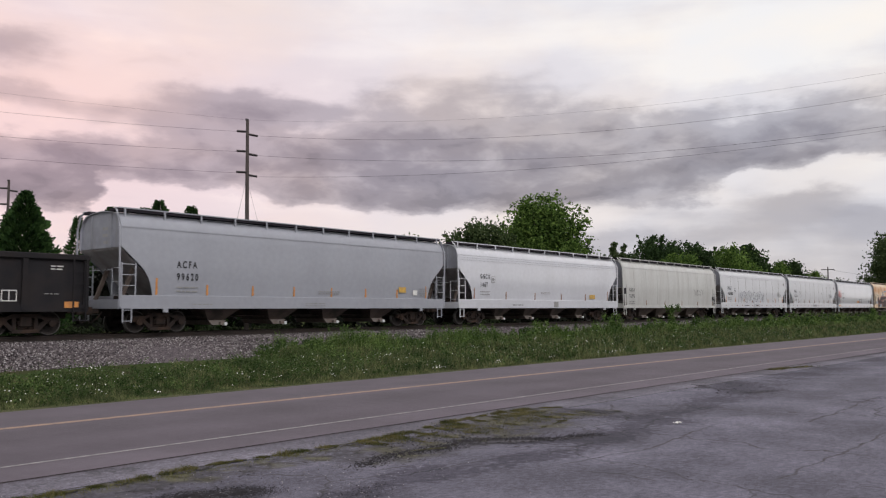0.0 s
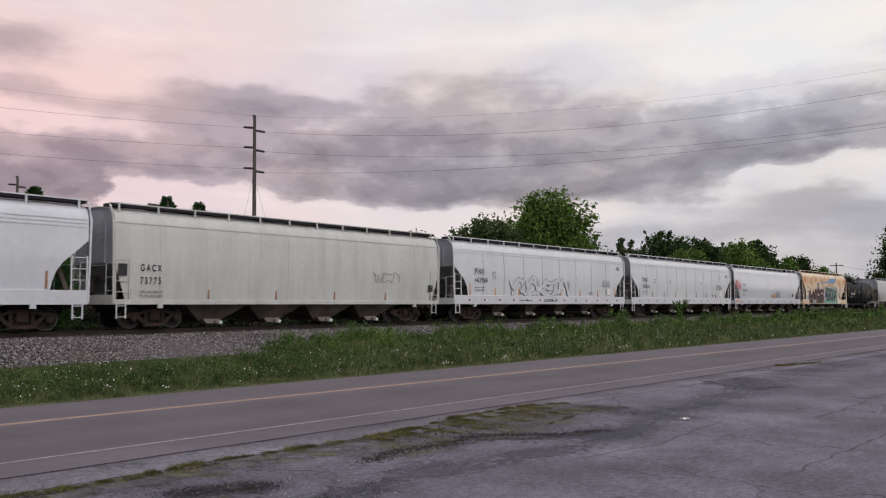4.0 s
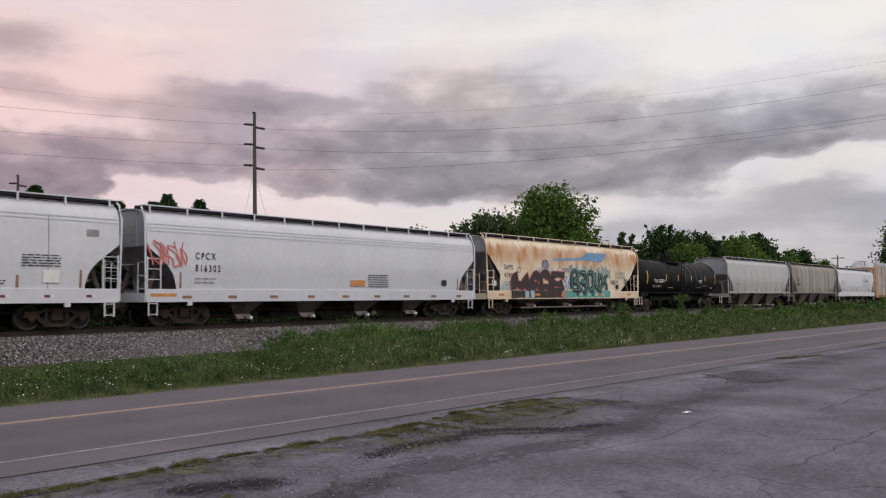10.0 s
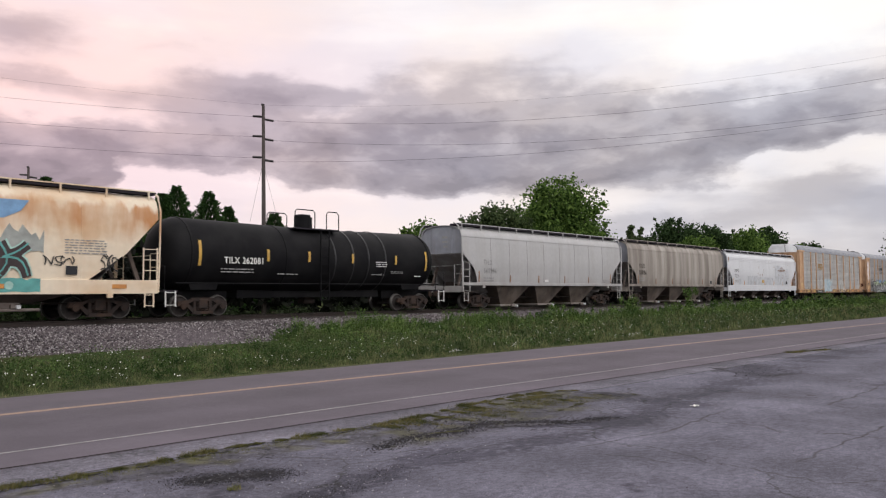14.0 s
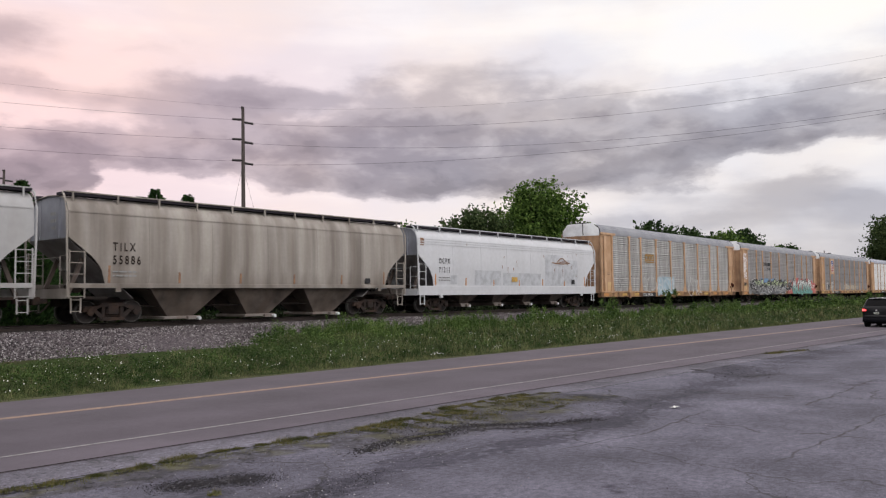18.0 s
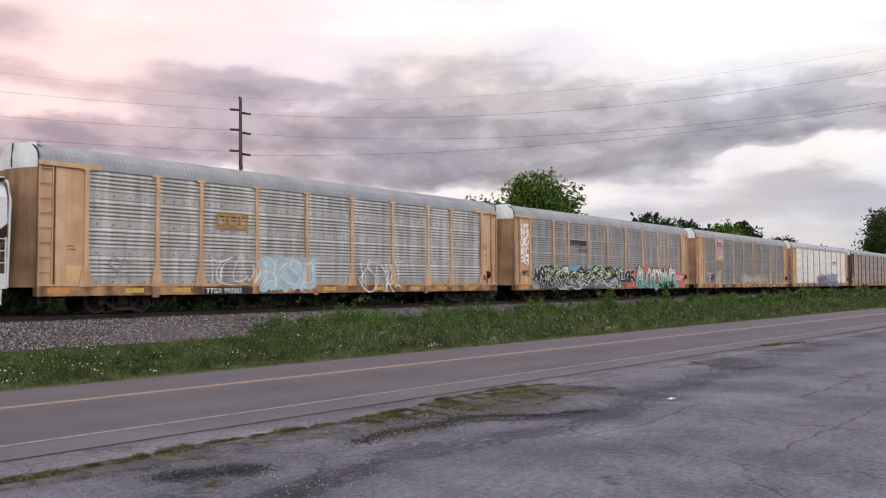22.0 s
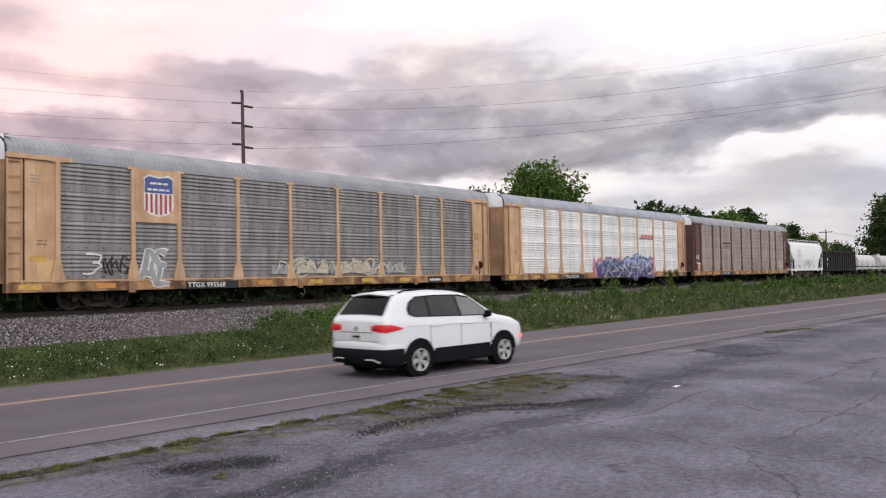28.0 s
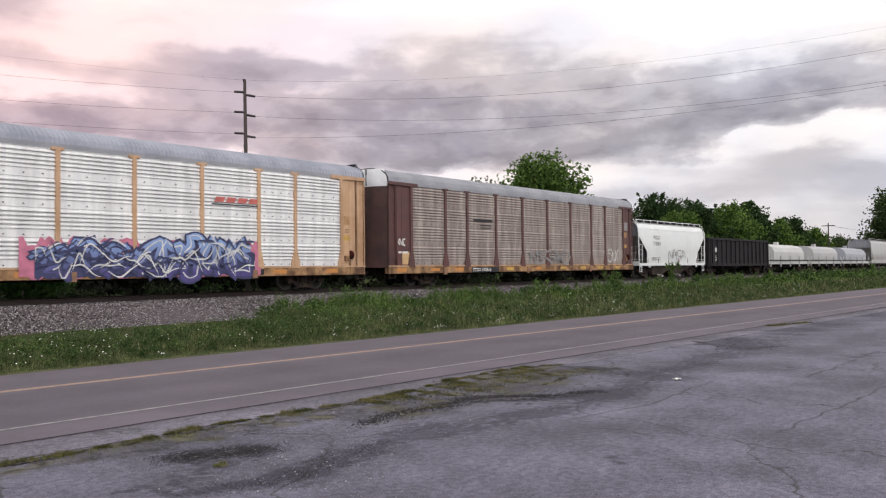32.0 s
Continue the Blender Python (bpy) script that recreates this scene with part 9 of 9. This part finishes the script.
        part("waist_crease", tubem([(0.62 * k, s * 0.921, 1.0 * v), (1.7 * k, s * 0.929, 0.985 * v), (2.8 * k, s * 0.927, 0.965 * v), (3.75 * k, s * 0.911, 0.93 * v)], 0.006, 5), paint_m, car)
        for xd, ztop in ((1.30, 1.09), (2.27, 1.07), (3.30, 1.03)):
            part("door_gap", boxm(xd * k - 0.005, xd * k + 0.005, *sorted((s * 0.90, s * 0.9275)), (0.62 if xd < 1.4 else 0.5) * v, ztop * v - 0.10), M_CLAD, car)
        for ax in (0.95, 3.74):
            arc = [(ax * k + 0.47 * math.cos(t), 0.36 + 0.455 * math.sin(t)) for t in [math.pi * i / 14 for i in range(15)]]
            inner = [(ax * k + 0.395 * math.cos(t), 0.35 + 0.385 * math.sin(t)) for t in [math.pi * i / 14 for i in range(14, -1, -1)]]
            part("wheel_arch", prismm(arc + inner, *sorted((s * 0.88, s * 0.948))), M_CLAD, car)
            part("arch_liner", prismm([(ax * k + 0.41 * math.cos(t), 0.35 + 0.40 * math.sin(t)) for t in [2 * math.pi * i / 20 for i in range(20)]], *sorted((s * 0.70, s * 0.932))), M_TYRE, car)
            w = part("wheel", tyre_mesh(s), M_TYRE, car)
            w.matrix_parent_inverse = Matrix.Translation((ax * k, s * 0.85, 0.345))
            AUTO_WHEELS.setdefault(name, []).append(w)
            part("rim", rim_mesh(s), M_RIM, w)
        mirror = part("mirror", boxm(3.02 * k, 3.16 * k, *sorted((s * 0.93, s * 1.10)), 1.08 * v, 1.22 * v, bevel=0.035), M_CLAD, car)
        part("mirror_foot", boxm(3.06 * k, 3.16 * k, *sorted((s * 0.86, s * 0.95)), 1.06 * v, 1.12 * v), M_CLAD, mirror)
        # the lamp wraps round the corner and runs to a point on the flank
        z0, z1 = lamp_z
        lamp = [(0.00, lamp_in, 0.035, 0.030), (0.00, 0.60, 0.015, 0.008), (0.005, 0.715, 0.0, 0.0), (0.03, 0.815, 0.0, 0.0), (0.075, 0.872, 0.0, 0.0), (0.16, 0.905, 0.01, 0.006), (0.30, 0.924, 0.03, 0.03), (0.48, 0.928, 0.055, 0.075)]
        bm = loft(bmesh.new(), [[(x * k - o, s * (y + o), (z0 + lo if q == 0 else (z0 + z1) / 2 + (lo - hi) / 2 if q == 1 else z1 - hi) * v) for x, y, lo, hi in lamp] for q, o in ((0, 0.004), (1, 0.018), (2, 0.004))])
        lampo = part("tail_lamp", bm, lamp_m, car, "red lit tail lamp", True)
        part("lamp_bar", boxm(-0.022, 0.01, *sorted((s * 0.54, s * 0.70)), (z0 + 0.05) * v, (z0 + 0.066) * v), M_CLAD, lampo)
        part("front_marker", boxm(4.44 * k, 4.52 * k, *sorted((s * 0.80, s * 0.862)), 0.54 * v, 0.62 * v), M_INDIC, car)
        for xh in (1.42, 2.42):
            part("door_handle", boxm(xh * k, (xh + 0.2) * k, *sorted((s * 0.915, s * 0.945)), 0.955 * v, 0.985 * v, bevel=0.008), paint_m, car)
        part("exhaust_trim", tubem([(-0.068, s * 0.36, 0.40), (-0.06, s * 0.58, 0.405), (-0.03, s * 0.76, 0.35)], 0.018, 6), M_CHROME if paint_m is M_CARWHITE else M_CLAD, car)
    # glass of the tailgate under a roof spoiler
    grid = []
    for x, wd in ((0.125, 0.70), (0.22, 0.68), (0.32, 0.65), (0.43, 0.61)):
        row = []
        for f in (-1, -0.5, 0, 0.5, 1):
            row.append((x * k - 0.014, wd * f, (line(x, 4) + 0.030 * (1 - (f * wd / line(x, 5)) ** 2) + 0.012) * v))
        grid.append(row)
    part("rear_window", loft(bmesh.new(), grid), glass_m, car, smooth=True)
    spoil = [[(0.40 * k, -0.62, 1.59 * v), (0.36 * k, 0.0, 1.625 * v), (0.40 * k, 0.62, 1.59 * v)], [(0.40 * k, -0.63, 1.615 * v), (0.36 * k, 0.0, 1.655 * v), (0.40 * k, 0.63, 1.615 * v)], [(0.75 * k, -0.64, 1.63 * v), (0.75 * k, 0.0, 1.685 * v), (0.75 * k, 0.64, 1.63 * v)]]
    spoiler = part("roof_spoiler", loft(bmesh.new(), spoil), paint_m, car, smooth=True)
    part("high_brake_lamp", boxm(0.355 * k, 0.37 * k, -0.17, 0.17, 1.61 * v, 1.625 * v), M_CLAD, spoiler)
    part("rear_wiper", tubem([(0.10 * k, 0.0, 1.18 * v), (0.13 * k, -0.3, 1.225 * v), (0.14 * k, -0.5, 1.235 * v)], 0.009, 5), M_CLAD, car)
    round_ = [(0.50, 0.934), (0.30, 0.930), (0.15, 0.912), (0.07, 0.880), (0.0, 0.80), (-0.035, 0.66), (-0.05, 0.40), (-0.055, 0.0)]
    path = round_ + [(x, -y) for x, y in round_[-2::-1]]
    part("rear_bumper", loft(bmesh.new(), [[(x * k + dx, y, z) for x, y in path] for z, dx in ((0.29, 0.05), (0.33, 0.0), (0.28 + clad_h * 0.6, 0.0), (0.28 + clad_h, 0.012), (0.285 + clad_h, 0.06))]), M_CLAD, car, smooth=True)
    upper = [[(x * k + dx, y * q, z * v) for x, y in path] for z, dx, q in ((0.55, 0.02, 0.99), (0.58, 0.012, 0.99), (0.66, 0.016, 0.985), (0.72, 0.055, 0.965))]
    part("bumper_skin", loft(bmesh.new(), upper), paint_m, car, smooth=True)
    part("tailgate_crease", boxm(-0.006, 0.03, -0.50, 0.50, 0.885 * v, 0.895 * v), M_CLAD, car)
    part("tailgate_gap", boxm(-0.005, 0.03, -0.66, 0.66, 0.715 * v, 0.722 * v), M_CLAD, car)
    pl = part("number_plate", boxm(-0.012, 0.02, -0.16, 0.16, 0.755 * v, 0.865 * v), M_PLATE, car)
    part("plate_bar", boxm(-0.016, -0.011, -0.12, 0.12, 0.79 * v, 0.825 * v), M_CLAD, pl)
    part("badge", disc(bmesh.new(), 0, -0.012, 0.012, 0, 0.055, 16), M_CHROME, car).matrix_basis = pose(0.0, 0, 0.965 * v, 0, 0, 90)
    part("underbody", boxm(0.3, L - 0.4, -0.78, 0.78, 0.19, 0.4), M_TYRE, car)
    return car


def tyre_mesh(s):
    """A tyre round its own axle."""
    prof = [(0.24, 0.09), (0.31, 0.11), (0.335, 0.09), (0.345, 0.05), (0.345, -0.05), (0.335, -0.09), (0.31, -0.11), (0.24, -0.09)]
    seg = 28
    return loft(bmesh.new(), [[(r * math.cos(2 * math.pi * i / seg), d, r * math.sin(2 * math.pi * i / seg)) for i in range(seg)] for r, d in prof], True)


def rim_mesh(s):
    bm = bmesh.new()
    disc(bm, 0, s * 0.02, s * 0.035, 0, 0.235, 24)
    for i in range(10):
        a = 2 * math.pi * (i // 2) / 5 + (0.16 if i % 2 else -0.16)
        c, q = Vector((math.cos(a), 0, math.sin(a))), Vector((-math.sin(a), 0, math.cos(a)))
        vs = []
        for r, w in ((0.03, 0.02), (0.235, 0.03)):
            for y in (0.035, 0.10):
                for e in (-1, 1):
                    vs.append(bm.verts.new(c * r + q * (w * e) + Vector((0, s * y, 0))))
        for f in ((0, 1, 3, 2), (4, 6, 7, 5), (0, 4, 5, 1), (2, 3, 7, 6), (0, 2, 6, 4), (1, 5, 7, 3)):
            bm.faces.new([vs[j] for j in f])
    seg = 28
    loft(bm, [[(r * math.cos(2 * math.pi * i / seg), s * d, r * math.sin(2 * math.pi * i / seg)) for i in range(seg)] for r, d in ((0.245, 0.09), (0.245, 0.115), (0.225, 0.115), (0.215, 0.04))], True)
    disc(bm, 0, s * 0.03, s * 0.105, 0, 0.045, 12)
    return bm




white_suv = suv("white_suv", "white sport utility car with black cladding driving away", 4.95, 1.84, M_CARWHITE, M_LAMP, 0.34, M_GLASS, M_GLASSPALE)
dark_suv = suv("dark_suv", "black sport utility car with brake lamps lit", 4.30, 1.72, M_CARDARK, M_LAMPLIT, 0.26, M_GLASS, M_GLASS, lamp_z=(0.93, 1.03), lamp_in=0.66)
# the black car is narrower
for ob_ in [q for c in dark_suv.children for q in (c, *c.children)]:
    ob_.data.transform(Matrix.Diagonal((1.0, 0.88, 1.0, 1.0)))
for w_ in AUTO_WHEELS["dark_suv"]:
    at_ = w_.matrix_parent_inverse.translation
    w_.matrix_parent_inverse = Matrix.Translation((at_.x, at_.y * 0.88, at_.z))

# ---------------------------------------------------------------- what moves
TRAIN_AT = ((0, 159.82), (4, 119.67), (8, 79.64), (12, 39.74), (16, 0.0), (20, -39.56), (24, -78.92), (28, -118.04), (32, -156.92))


WHITE_AT = ((0, -655.0), (20, -175.0), (26, -34.5), (27.5, 0.6), (27.7, 5.3), (28, 12.33), (28.5, 23.4), (29, 33.4), (29.5, 42.45), (30, 51.0), (32, 83.0))
DARK_AT = ((0, -245.0), (12, -48.0), (15, 4.2), (16.5, 30.0), (17, 37.9), (17.5, 45.5), (18, 53.0), (20, 82.0), (32, 255.0))


def drive(car, rows, wheels, t0, t1):
    """Drive a car along its lane, its wheels turning while it passes."""
    walk(car, [(t, pose(x, 13.2 - 0.05 * x, road_z(x, 13.2) + 0.004, 0, 0, -2.86)) for t, x in rows])
    n = int((t1 - t0) * FPS)
    turns = [(0.0, Matrix())] + [(t0 + k / FPS, Matrix.Rotation(1.4 * k, 4, "Y")) for k in range(n)] + [(32.0, Matrix.Rotation(1.4 * (n - 1), 4, "Y"))]
    walk(wheels[0], turns)
    share(wheels)


def share(wheels):
    for w in wheels[1:]:
        w.rotation_mode = "QUATERNION"
        w.animation_data_create()
        w.animation_data.action = wheels[0].animation_data.action
        w.animation_data.action_slot = wheels[0].animation_data.action_slot


def motions():
    for car, x0 in CARS:
        walk(car, [(t, pose(x0 + s, TRACK_Y, RAIL_Z)) for t, s in TRAIN_AT])
    # all wheels roll alike: one turn for each 2.83 m of track
    first = WHEELS[0]
    rows, k = [], 0
    ts = [a for a, _ in TRAIN_AT]
    ss = [b for _, b in TRAIN_AT]
    while k <= 32 * FPS:
        t = k / FPS
        s = float(np.interp(t, ts, ss))
        rows.append((t, Matrix.Rotation(s / 0.45, 4, "Y")))
        k += 2
    walk(first, rows)
    share(WHEELS)
    drive(white_suv, WHITE_AT, AUTO_WHEELS["white_suv"], 27.0, 30.6)
    drive(dark_suv, DARK_AT, AUTO_WHEELS["dark_suv"], 14.4, 18.6)


motions()
